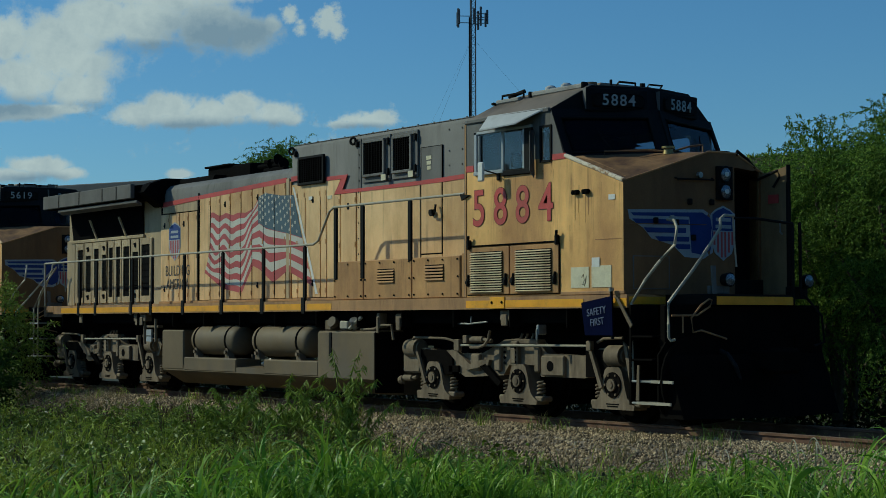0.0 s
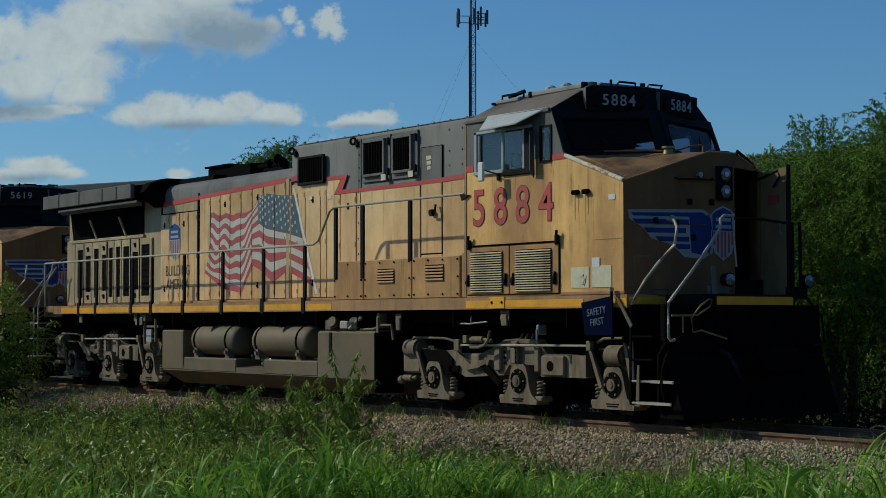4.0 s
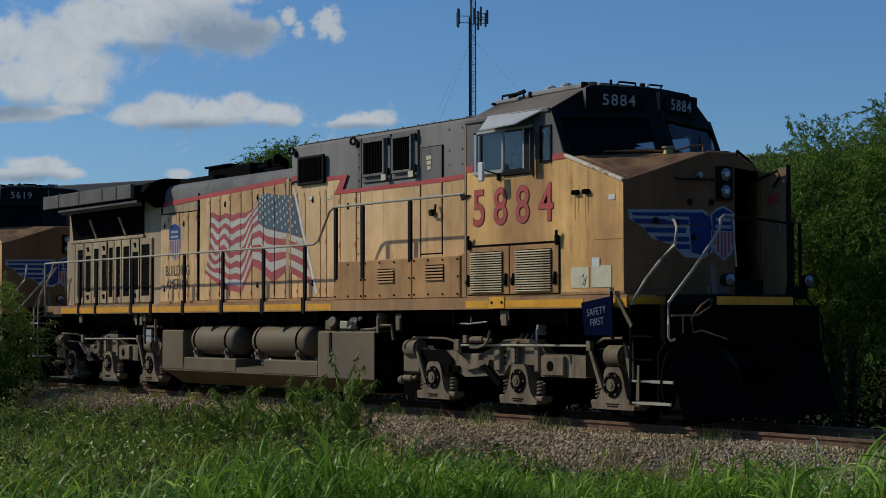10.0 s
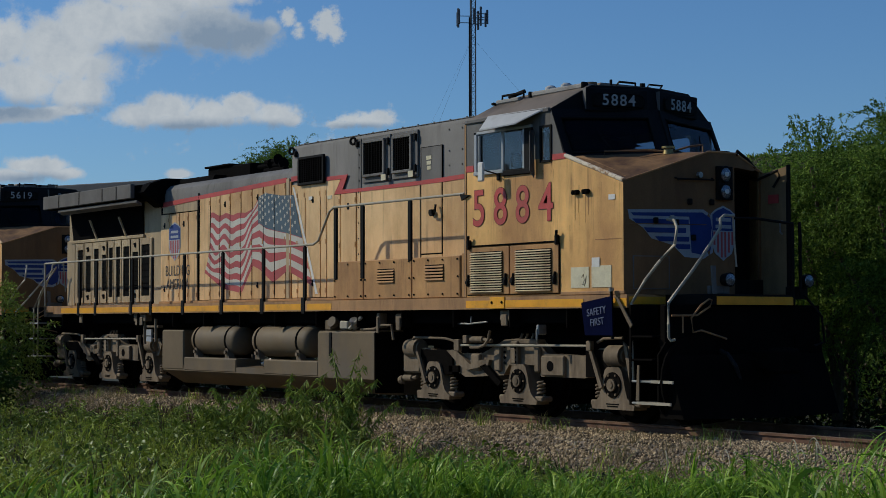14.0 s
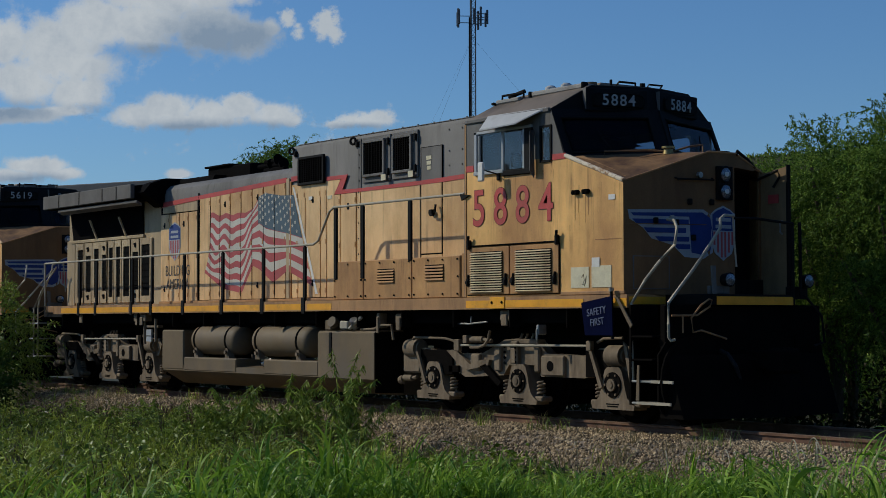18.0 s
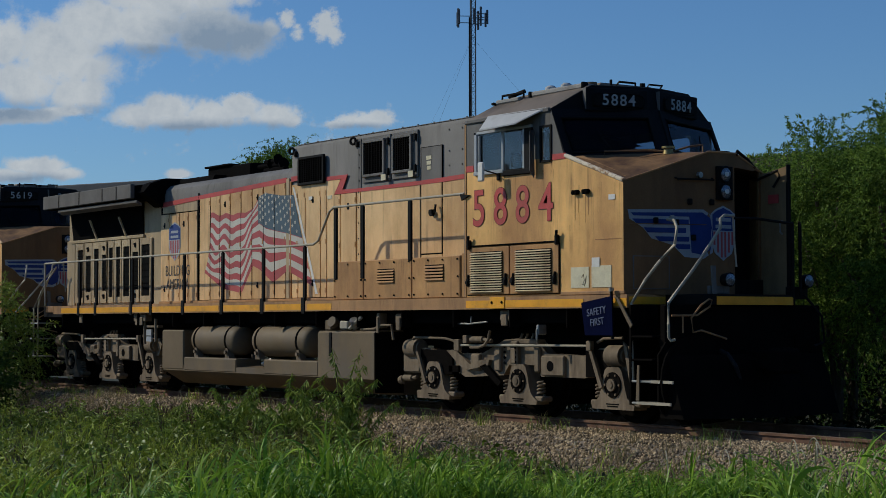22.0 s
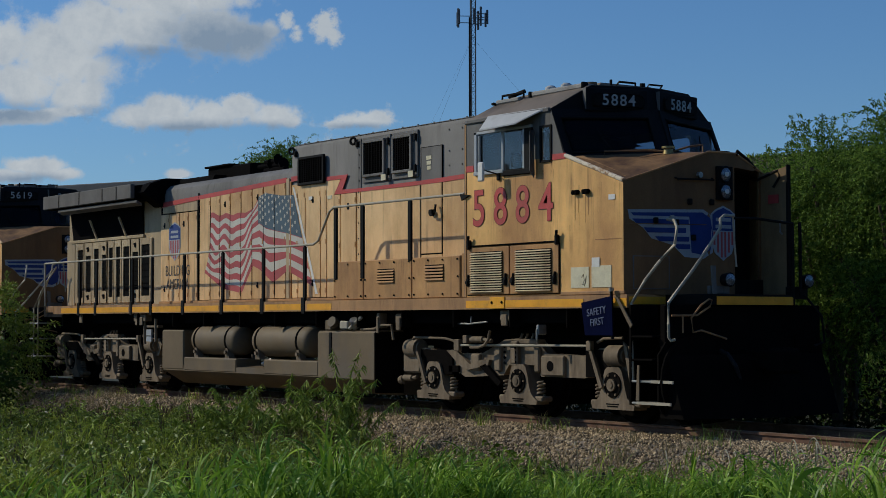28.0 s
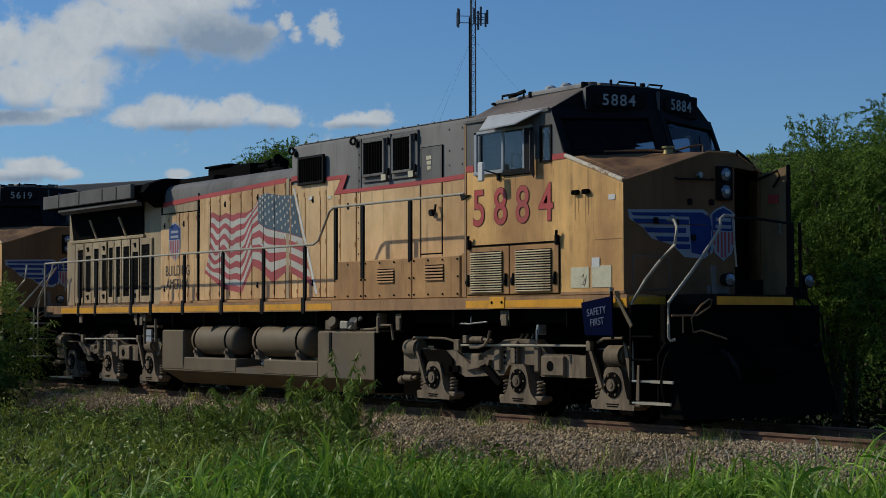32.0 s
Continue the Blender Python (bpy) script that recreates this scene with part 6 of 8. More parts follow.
def build_locomotive(x, number, full, label):
    loco = thing("diesel_locomotive", label, "locomotive", group="coupled locomotives", m=pose(x, 0, 0))
    build_underframe(loco, full)
    build_hood(loco, full)
    build_cab(loco, number, full)
    build_front(loco, full)
    if full:
        build_tank(loco)
        build_truck(loco, (0.15, -1.95, -4.11))
        build_truck(loco, (-14.2, -16.2, -18.12))
        build_handrails(loco)
        for x in (-12.10, -11.70, -11.29, -10.86, -10.43, -10.0, -9.58):
            part("door_joint", Shape().box(x - 0.006, x + 0.006, -HY - 0.0325, -HY - 0.026, 1.86, 3.62), SOOT, loco)
        part("end_brace", Shape().slab([(0.48, -1.34, 1.12), (0.56, -1.34, 1.05), (0.73, -1.34, 0.42), (0.66, -1.34, 0.40)], (0, 0.03, 0)), TRUCK, loco)
        build_flag(loco)
        build_lettering(loco, number)
        build_cab_side_details(loco)
        f, c = -HY - 0.0285, -SY - 0.0045
        for k, (x0, x1, z, y, n, l) in enumerate(((-12.5, -9.2, 3.72, f - 0.006, 26, 0.55), (-8.9, -6.8, 3.55, f, 16, 0.7), (-6.6, -4.9, 3.56, f + 0.006, 18, 0.8), (-4.2, -2.92, 3.58, f + 0.006, 14, 0.8), (-12.5, -6.8, 2.15, f - 0.006, 30, 0.35), (-14.2, -12.7, 3.55, f, 14, 0.7),
                                                 (-2.8, -0.55, 3.50, c, 34, 0.6), (-0.45, 0.66, 3.25, c, 22, 0.9), (-2.8, 0.6, 2.72, c, 26, 0.3), (-0.6, 0.66, 2.2, c, 16, 0.4), (-6.6, -3.05, 2.34, -1.5035, 40, 0.5), (-18.4, -14.4, 1.70, -1.5315, 20, 0.12), (-6.5, -2.9, 1.74, -1.5315, 26, 0.16), (-18.9, -14.7, 3.1, -HY - 0.043, 40, 0.8), (-8.9, -2.9, 4.42, -HY - 0.002, 30, 0.6), (-13.1, -5.5, 0.9, -1.4635, 16, 0.3))):
            streaks(loco, x0, x1, z, y, n, l, k)
    else:
        build_truck(loco, (0.0, -2.08, -4.15))
    return loco


engine = build_locomotive(0, "5884", True, "weathered yellow and grey diesel freight locomotive on the rails")
second = build_locomotive(-22.35, "5619", False, "yellow and dark grey diesel locomotive coupled behind another")

# ---- the sign hung on the engine ----
def build_sign():
    sign = thing("safety_sign", "navy blue safety sign hung on the deck edge", "sign")
    plate = part("sign_plate", Shape().slab([(-0.05, -1.60, 1.635), (0.58, -1.60, 1.72), (0.60, -1.60, 1.20), (0.03, -1.60, 1.20)], (0, -0.012, 0)), SIGN_BLUE, sign)
    for w, z, x in (("SAFETY", 1.515, 0.275), ("FIRST", 1.375, 0.29)):
        ob, c = letters(w, 0.14, (x, -1.616, z), SIGN_LETTER, plate, "pale lettering", wide=0.86), Vector((x, -1.616, z))
        ob.data.transform(Matrix.Translation(c) @ Matrix.Rotation(radians(-7), 4, "Y") @ Matrix.Translation(-c))
    part("sign_pole", Shape().cyl((0.56, -1.58, 1.15), (0.54, -1.58, 1.78), 0.022, 10), BLACK, sign)
    part("pole_cap", Shape().cyl((0.54, -1.58, 1.78), (0.54, -1.58, 1.83), 0.035, 10), PALE_STEEL, sign)
    part("sign_brace", Shape().slab([(0.60, -1.57, 1.70), (0.66, -1.57, 1.70), (0.92, -1.55, 1.34), (0.88, -1.55, 1.30)], (0, 0.02, 0)), TANK, sign)


build_sign()


# ---- distance: highway, mast ----
def road_at(s, off=0.0):
    return ROAD_A.x + ROAD_D.x * s + ROAD_N.x * off, ROAD_A.y + ROAD_D.y * s + ROAD_N.y * off


ROAD_M = Matrix.Translation((ROAD_A.x, ROAD_A.y, 0)) @ Matrix.Rotation(math.atan2(ROAD_D.y, ROAD_D.x), 4, "Z")


def build_highway():
    road = part("highway", Shape().box(-1200, 400, -6.4, 6.4, ROAD_Z - 1.2, ROAD_Z - 0.9), ASPHALT)
    road.matrix_basis = ROAD_M
    tagged(road, "asphalt highway deck on a raised bank", "road", kind="structure")
    fascia = part("bridge_parapet", Shape().box(-1200, -31, -7.2, -6.8, ROAD_Z - 2.4, ROAD_Z - 0.22, 0.05).box(-1200, -31, -7.35, -7.2, ROAD_Z - 1.35, ROAD_Z - 1.15, 0.03), CONCRETE)
    fascia.matrix_basis = ROAD_M
    tagged(fascia, "grey concrete bridge parapet, darkened for its shade", "bridge", kind="structure")
    pier = thing("bridge_pier", "plain concrete bridge pier", "bridge pier", group="bridge piers", m=ROAD_M @ pose(-52, 0, 0))
    part("pier_cap", Shape().box(-0.8, 0.8, -6.5, 6.5, ROAD_Z - 3.6, ROAD_Z - 2.4, 0.1), CONCRETE, pier)
    for y in (-4.5, 0, 4.5):
        part("column", Shape().cyl((0, y, -1.2), (0, y, ROAD_Z - 3.6), 0.5, 18), CONCRETE, pier)
    for s in (-76, -100):
        copy_thing(pier, ROAD_M @ pose(s, 0, 0))
    part("bridge_girder", Shape().box(-1200, -31, -5.8, 5.8, ROAD_Z - 2.4, ROAD_Z - 1.2), CONCRETE, fascia)
    rail = thing("guard_rail", "galvanised highway guard rail", "guard rail", kind="structure", m=ROAD_M)
    part("beam", Shape().across([(-6.9, 0.30), (-6.86, 0.36), (-6.9, 0.42), (-6.86, 0.48), (-6.9, 0.56), (-6.83, 0.56), (-6.79, 0.48), (-6.83, 0.42), (-6.79, 0.36), (-6.83, 0.30)], -31, 200), MAST, rail).location = (0, 0, ROAD_Z - 1.3)
    post = Shape().box(-0.06, 0.06, -6.8, -6.68, -0.5, 0.5).mesh("rail_post")
    for i in range(58):
        part("rail_post", post, MAST, rail).location = (-30 + 4 * i, 0, ROAD_Z - 1.3)


build_highway()


def build_mast():
    bx, by = EYE[0] - 0.8211 * 260 + 0.5707 * 4.4, EYE[1] + 0.5707 * 260 + 0.8211 * 4.4
    mast = thing("radio_mast", "tall grey lattice mast with antenna panels", "mast", m=pose(bx, by, -0.6, 0, 0, 35))
    legs = [(0.47 * math.cos(a), 0.47 * math.sin(a)) for a in (0.5, 2.6, 4.7)]
    H = 66
    for x, y in legs:
        part("mast_leg", Shape().cyl((x, y, 0), (x, y, H), 0.095, 8), MAST, mast)
    br = Shape()
    for i in range(0, H - 1):
        for k in range(3):
            a, b = legs[k], legs[(k + 1) % 3]
            if i % 2:
                a, b = b, a
            br.tube([(a[0], a[1], i), (b[0], b[1], i + 1)], 0.035, 4).tube([(a[0], a[1], i + 1), (b[0], b[1], i + 1)], 0.028, 4)
    tagged(part("lattice_brace", br, MAST, mast), kind="stuff")
    part("feeder_cable", Shape().cyl((-0.35, -0.25, 0), (-0.35, -0.25, 47), 0.15, 8), BLACK, mast)
    for z, tall in ((46.9, 2.1),):
        for k in range(3):
            a0 = math.radians(120 * k - 35)
            c, s = math.cos(a0), math.sin(a0)
            for q in (-1.0, 0.0, 1.0):
                cx, cy = 2.1 * c - q * 1.2 * s, 2.1 * s + q * 1.2 * c
                hgt = tall * (1.0 if q else 1.35)
                part("antenna_panel", Shape().box(cx - 0.14, cx + 0.14, cy - 0.14, cy + 0.14, z - hgt / 2, z + hgt / 2, 0.04), MAST, mast, "upright antenna panel")
            part("antenna_frame", Shape().tube([(0.3 * c, 0.3 * s, z - 0.7), (2.1 * c, 2.1 * s, z - 0.7)], 0.06, 6).tube([(0.3 * c, 0.3 * s, z + 0.3), (2.1 * c, 2.1 * s, z + 0.3)], 0.06, 6)
                 .tube([(2.1 * c - 1.3 * s, 2.1 * s + 1.3 * c, z - 0.5), (2.1 * c + 1.3 * s, 2.1 * s - 1.3 * c, z - 0.5)], 0.06, 6).tube([(2.1 * c - 1.3 * s, 2.1 * s + 1.3 * c, z + 0.4), (2.1 * c + 1.3 * s, 2.1 * s - 1.3 * c, z + 0.4)], 0.06, 6), MAST, mast)
    for k in range(3):
        a = math.radians(120 * k + 20)
        part("guy_wire", Shape().tube([(0, 0, 44), (38 * math.cos(a), 38 * math.sin(a), 0)], 0.011, 4), MAST, mast)


build_mast()


# ---- pickups on the highway ----
def build_pickup(paint, label, gear):
    t = thing("pickup_truck", label, "pickup truck", "pickups on the highway")
    S = 0.88

    def side(poly, y0, y1):
        return Shape().side([(x * S, z * S) for x, z in poly], y0 * S, y1 * S)

    def box(*b):
        return Shape().box(*[q * S for q in b[:6]], *b[6:])

    hull = [(-2.9, 0.55), (-2.9, 1.12), (-1.05, 1.14), (-0.98, 1.84), (-0.8, 1.92), (0.75, 1.92), (0.95, 1.86), (1.55, 1.22), (2.55, 1.12), (2.85, 0.98), (2.9, 0.5), (2.3, 0.45), (1.5, 0.45), (-1.5, 0.45), (-2.3, 0.45)]
    part("body", side(hull, -0.98, 0.98), paint, t)
    for s in (-1, 1):
        y = s * 0.985
        for poly in ([(-0.88, 1.26), (-0.84, 1.76), (-0.02, 1.78), (-0.02, 1.26)], [(0.06, 1.26), (0.06, 1.78), (0.72, 1.76), (1.28, 1.26)]):
            part("side_window", side(poly, y, y + s * 0.012), BLACK, t, "dark side glass")
        part("door_line", side([(0.01, 0.6), (0.03, 0.6), (0.03, 1.8), (0.01, 1.8)], y, y + s * 0.008), SOOT, t)
        for x in (-1.9, 1.9):
            w = part("wheel", Shape().cyl((x * S, s * 0.78 * S, 0.37), (x * S, s * S, 0.37), 0.37, 24), RUBBER, t, "black tyre")
            part("rim", Shape().cyl((x * S, s * S, 0.37), (x * S, s * 0.893, 0.37), 0.23, 18), STEEL, w)
        part("wing_mirror", box(1.15, 1.3, *sorted((s * 0.98, s * 1.18)), 1.2, 1.42, 0.03), BLACK, t)
    part("windscreen", Shape().slab([(0.99 * S, -0.86 * S, 1.83 * S), (0.99 * S, 0.86 * S, 1.83 * S), (1.53 * S, 0.86 * S, 1.26 * S), (1.53 * S, -0.86 * S, 1.26 * S)], (0.012, 0, 0.012)), BLACK, t)
    part("rear_window", Shape().slab([(-0.995 * S, -0.62, 1.8 * S), (-0.995 * S, 0.62, 1.8 * S), (-1.05 * S, 0.62, 1.3 * S), (-1.05 * S, -0.62, 1.3 * S)], (-0.012, 0, 0)), BLACK, t)
    part("rear_bumper", box(-3.05, -2.88, -0.95, 0.95, 0.5, 0.72, 0.03), STEEL, t)
    if gear == "boom":
        part("boom", Shape().tube([(-1.06, -0.44, 1.06), (-2.3, -0.44, 1.21), (-3.8, -0.44, 1.46)], 0.053, 8).tube([(-3.8, -0.44, 1.46), (-3.96, -0.44, 1.48), (-3.98, -0.44, 1.19)], 0.062, 8), STEEL, t, "steel boom over the bed")
    elif gear == "toolbox":
        part("toolbox", box(-1.75, -1.2, -0.95, 0.95, 1.1, 1.34, 0.02), BLACK, t, "black tool box behind the cab")
        part("bed_cover", box(-2.95, -1.78, -0.94, 0.94, 1.12, 1.17, 0.01), TRUCK_WHITE, t, "pale bed cover")
    else:
        part("bed_rack", box(-2.9, -1.15, -0.98, -0.92, 1.14, 1.2, 0.01), TRUCK_WHITE, t, "pale bed rail")
        part("bed_rack", box(-2.9, -1.15, 0.92, 0.98, 1.14, 1.2, 0.01), TRUCK_WHITE, t, "pale bed rail")
    return t


# each pickup with the moment at which it reaches the start of the near bank
PICKUPS = [(build_pickup(TRUCK_WHITE, "white crew-cab pickup carrying a rear boom", "boom"), 31.034),
           (build_pickup(TRUCK_GREY, "dark grey crew-cab pickup with a tool box", "toolbox"), 12.062),
           (build_pickup(TRUCK_BLUE, "pale blue-grey crew-cab pickup with bed rails", "rails"), 4.44)]


# ---- a dragonfly ----
def build_dragonfly():
    d = thing("dragonfly", "dark dragonfly in flight", "dragonfly")
    part("abdomen", Shape().tube([(-0.052, 0, 0.002), (-0.03, 0, 0.003), (-0.008, 0, 0.001), (0, 0, 0)], 0.0022, 8), INSECT, d)
    part("thorax", Shape().cyl((-0.004, 0, 0), (0.008, 0, 0.0), 0.0045, 10, 0.0055).cyl((0.008, 0, 0), (0.014, 0, -0.001), 0.0055, 10, 0.003), INSECT, d)
    part("head", Shape().cyl((0.014, 0, -0.001), (0.020, 0, -0.002), 0.0045, 10, 0.0035), INSECT, d)
    for s in (-1, 1):
        for x in (0.009, 0.001):
            part("wing", Shape().slab([(x, 0, 0.004), (x + 0.006, s * 0.02, 0.003), (x + 0.004, s * 0.036, 0.003), (x - 0.003, s * 0.037, 0.003), (x - 0.006, s * 0.02, 0.003)], (0, 0, 0.0004)), WING, d, "clear veined wing")
    return d


dragonfly = build_dragonfly()


# ---- clouds, far off ----
SKY_FACE = look(EYE, AIM) @ Matrix.Translation((0, 0, -3000))
PX = 3000 / 3126.7


def cloud_material(name, blobs, shades, seed, rag=1.0, grain=1.0, thin=0.0):
    """A soft cloud: round puffs with ragged edges, lit above and grey beneath."""
    m = bpy.data.materials.new(name)
    m.use_nodes = True
    n, l = m.node_tree.nodes, m.node_tree.links
    n.clear()
    out, em, tr, mx = n.new("ShaderNodeOutputMaterial"), n.new("ShaderNodeEmission"), n.new("ShaderNodeBsdfTransparent"), n.new("ShaderNodeMixShader")
    co = n.new("ShaderNodeTexCoord").outputs["Object"]

    def field(items, src):
        total = None
        for x, y, rx, ry in items:
            mp = n.new("ShaderNodeMapping")
            mp.vector_type = "POINT"
            mp.inputs["Location"].default_value = (-x / rx, -y / ry, 0)
            mp.inputs["Scale"].default_value = (1 / rx, 1 / ry, 0)
            ln, mr = n.new("ShaderNodeVectorMath"), n.new("ShaderNodeMapRange")
            ln.operation = "LENGTH"
            l.new(src, mp.inputs[0])
            l.new(mp.outputs[0], ln.inputs[0])
            mr.interpolation_type = "SMOOTHSTEP"
            mr.inputs["From Min"].default_value, mr.inputs["From Max"].default_value = 1.35, 0.0
            l.new(ln.outputs["Value"], mr.inputs[0])
            if total is None:
                total = mr.outputs[0]
            else:
                mm = n.new("ShaderNodeMath")
                mm.operation = "MAXIMUM"
                l.new(total, mm.inputs[0])
                l.new(mr.outputs[0], mm.inputs[1])
                total = mm.outputs[0]
        return total

    def calc(op, a, b):
        mm = n.new("ShaderNodeMath")
        mm.operation = op
        for k, v in enumerate((a, b)):
            if hasattr(v, "is_linked"):
                l.new(v, mm.inputs[k])
            else:
                mm.inputs[k].default_value = v
        return mm.outputs[0]

    off = n.new("ShaderNodeMapping")
    off.inputs["Location"].default_value = (seed * 37.0, seed * 11.0, seed * 5.0)
    l.new(co, off.inputs[0])
    warp = noise_at(n, l, off.outputs[0], 0.016 * grain, 6, rough=0.62)
    fine = noise_at(n, l, off.outputs[0], 0.05 * grain, 8, rough=0.68)
    ragged = calc("ADD", calc("MULTIPLY", calc("SUBTRACT", warp, 0.5), 1.5 * rag), calc("MULTIPLY", calc("SUBTRACT", fine, 0.5), 0.7 * rag))
    dens = calc("ADD", calc("SUBTRACT", field(blobs, co), thin), ragged)
    alpha = n.new("ShaderNodeMapRange")
    alpha.interpolation_type = "SMOOTHSTEP"
    alpha.inputs["From Min"].default_value, alpha.inputs["From Max"].default_value = 0.16, 0.74
    l.new(dens, alpha.inputs[0])
    grey = calc("ADD", field(shades, co), calc("ADD", calc("MULTIPLY", calc("SUBTRACT", fine, 0.5), 0.6), calc("MULTIPLY", calc("SUBTRACT", warp, 0.5), 0.9))) if shades else calc("MULTIPLY", fine, 0.25)
    gm = n.new("ShaderNodeMapRange")
    gm.inputs["From Min"].default_value, gm.inputs["From Max"].default_value = -0.12, 0.9
    l.new(grey, gm.inputs[0])
    col = mixed(n, l, gm.outputs[0], CLOUD_LIGHT, CLOUD_SHADE)
    l.new(col, em.inputs[0])
    em.inputs[1].default_value = CLOUD_GLOW
    l.new(alpha.outputs[0], mx.inputs[0])
    l.new(tr.outputs[0], mx.inputs[1])
    l.new(em.outputs[0], mx.inputs[2])
    l.new(mx.outputs[0], out.inputs[0])
    return m


CLOUD_LIGHT, CLOUD_SHADE, CLOUD_GLOW = (0.65, 0.65, 0.645), (0.28, 0.345, 0.43), 1.52


def build_cloud(label, cx, cy, wide, high, blobs, shades, seed, depth, rag=1.0, grain=1.0, thin=0.0):
    """cx, cy: middle of the cloud, blobs relative to it, all in units of the far sky sheet, y up."""
    mesh = bpy.data.meshes.new("cloud")
    mesh.from_pydata([(x, y, 0) for x, y in ((-wide * PX, -high * PX), (wide * PX, -high * PX), (wide * PX, high * PX), (-wide * PX, high * PX))], [], [(0, 1, 2, 3)])
    mesh.materials.append(cloud_material("cloud_vapour", [tuple(q * PX for q in b) for b in blobs], [tuple(q * PX for q in b) for b in shades], seed, rag, grain, thin))
    ob = tagged(new("cloud", mesh), label, "cloud", "drifting clouds", "structure")
    ob.visible_shadow = False
    return ob, ((cx - 784) * PX, (441 - cy) * PX, depth)


CLOUDS = [
    (build_cloud("large white cumulus with a grey underside", 200, 90, 420, 230,
                 [(-90, -5, 125, 95), (-150, -55, 95, 62), (-65, -75, 75, 50), (-30, 50, 110, 66), (60, 48, 130, 66), (170, 40, 125, 62), (238, 24, 66, 48), (278, 40, 22, 24), (-190, 20, 60, 60), (-170, -112, 120, 20), (100, 95, 190, 50)],
                 [(190, 22, 150, 58), (245, 22, 70, 48), (90, 0, 120, 22), (-190, -108, 120, 26), (-40, -112, 60, 22)], 1, 0, 0.9, 1.0), (2, -6), (-2, 5)),
    (build_cloud("small torn wisp of cloud", 555, 42, 170, 120,
                 [(-46, 14, 24, 34), (-30, -10, 24, 28), (22, 4, 40, 40), (36, -12, 22, 34)], [], 5.3, -20, 1.2, 1.9, 0.22), (4, -5), (-3, 7)),
    (build_cloud("long flat-bottomed white cloud", 365, 200, 230, 75,
                 [(-110, -8, 75, 30), (-60, 8, 70, 34), (10, 0, 80, 30), (60, 12, 60, 30), (120, -4, 65, 30), (-30, -14, 140, 18), (150, -14, 30, 16)],
                 [(-20, -30, 160, 20), (110, -28, 70, 16)], 3, 10, 0.95, 1.2), (1, -2), (-1, 2)),
    (build_cloud("thin pale cloud bank", 632, 214, 110, 45, [(0, 0, 66, 18), (-20, -6, 60, 12), (25, 4, 48, 18)], [(0, -12, 70, 10)], 4, 5, 1.5), (4, 0), (-4, 0)),
    (build_cloud("low white cloud over the train", 62, 300, 140, 60, [(-40, -10, 70, 18), (-10, 8, 50, 22), (30, 6, 50, 22), (60, -6, 40, 16)], [(-10, -18, 90, 14)], 5, 15), (4, 0), (-4, 1)),
    (build_cloud("low white cloud over the train", 322, 308, 70, 30, [(0, 0, 34, 12)], [], 6, 8), (1, 0), (-1, 0)),
    (build_cloud("faint veil of low cloud", 60, 205, 180, 60, [(-30, 0, 110, 20), (40, 10, 60, 14)], [(-20, -4, 100, 16)], 8, -12), (2, -3), (-2, 3)),
]

# ---- plants ----
def leaves_mesh(name, centres, dirs, length, width, material, fold=0.25):
    """Pointed leaves as folded quads: arrays of base points and directions."""
    n = len(centres)
    d = dirs / np.linalg.norm(dirs, axis=1, keepdims=True)
    r = RNG.normal(size=(n, 3))
    side = np.cross(d, r)
    side /= np.linalg.norm(side, axis=1, keepdims=True) + 1e-9
    up = np.cross(side, d)
    L = (length * RNG.uniform(0.6, 1.3, n))[:, None]
    Wd = (width * RNG.uniform(0.7, 1.3, n))[:, None]
    a = centres
    b = centres + d * L * 0.45 + side * Wd * 0.5 + up * Wd * fold
    c = centres + d * L
    e = centres + d * L * 0.45 - side * Wd * 0.5 + up * Wd * fold
    co = np.stack([a, b, c, e], 1).reshape(-1, 3)
    base = 4 * np.arange(n)[:, None]
    fs = np.concatenate([base + np.array([[0, 1, 2]]), base + np.array([[0, 2, 3]])], 1).reshape(-1, 3)
    return merged(name, co, fs, material)


def crown_points(n_spray, per, cx, cz, rx, rz, droop, spread, lobes):
    """Sprays of leaves through an uneven crown made of several lobes."""
    k = np.arange(lobes)
    lift = -0.78 + 1.35 * (k / (lobes - 1)) ** 0.7
    reach0 = np.where(lift > 0.2, 0.55, 0.8) * RNG.uniform(0.55, 1.0, lobes) * rx
    ls = np.stack([cx + reach0 * np.cos(2.4 * k + cz), reach0 * np.sin(2.4 * k + cz), cz + rz * lift], 1)
    which = RNG.integers(0, lobes, n_spray)
    v = RNG.normal(size=(n_spray, 3))
    v /= np.linalg.norm(v, axis=1, keepdims=True)
    rad = RNG.uniform(0.45, 1.0, n_spray) ** 0.6
    size = RNG.uniform(0.36, 0.52, lobes)[which]
    tip = ls[which] + v * (rad * size)[:, None] * np.array([rx, rx, rz])
    out = v * np.array([1, 1, 0.6])
    t = RNG.random((n_spray, per))
    reach = spread * RNG.uniform(0.5, 1.3, n_spray)
    p = tip[:, None] + out[:, None] * (t * reach[:, None])[..., None]
    p[..., 2] += -droop * t ** 2 * reach[:, None] + 0.15 * t * reach[:, None]
    p += RNG.normal(size=p.shape) * 0.05 * spread
    d = out[:, None] * 0.7 + RNG.normal(size=p.shape) * 0.6
    d[..., 2] -= droop * 0.6
    return p.reshape(-1, 3), d.reshape(-1, 3)


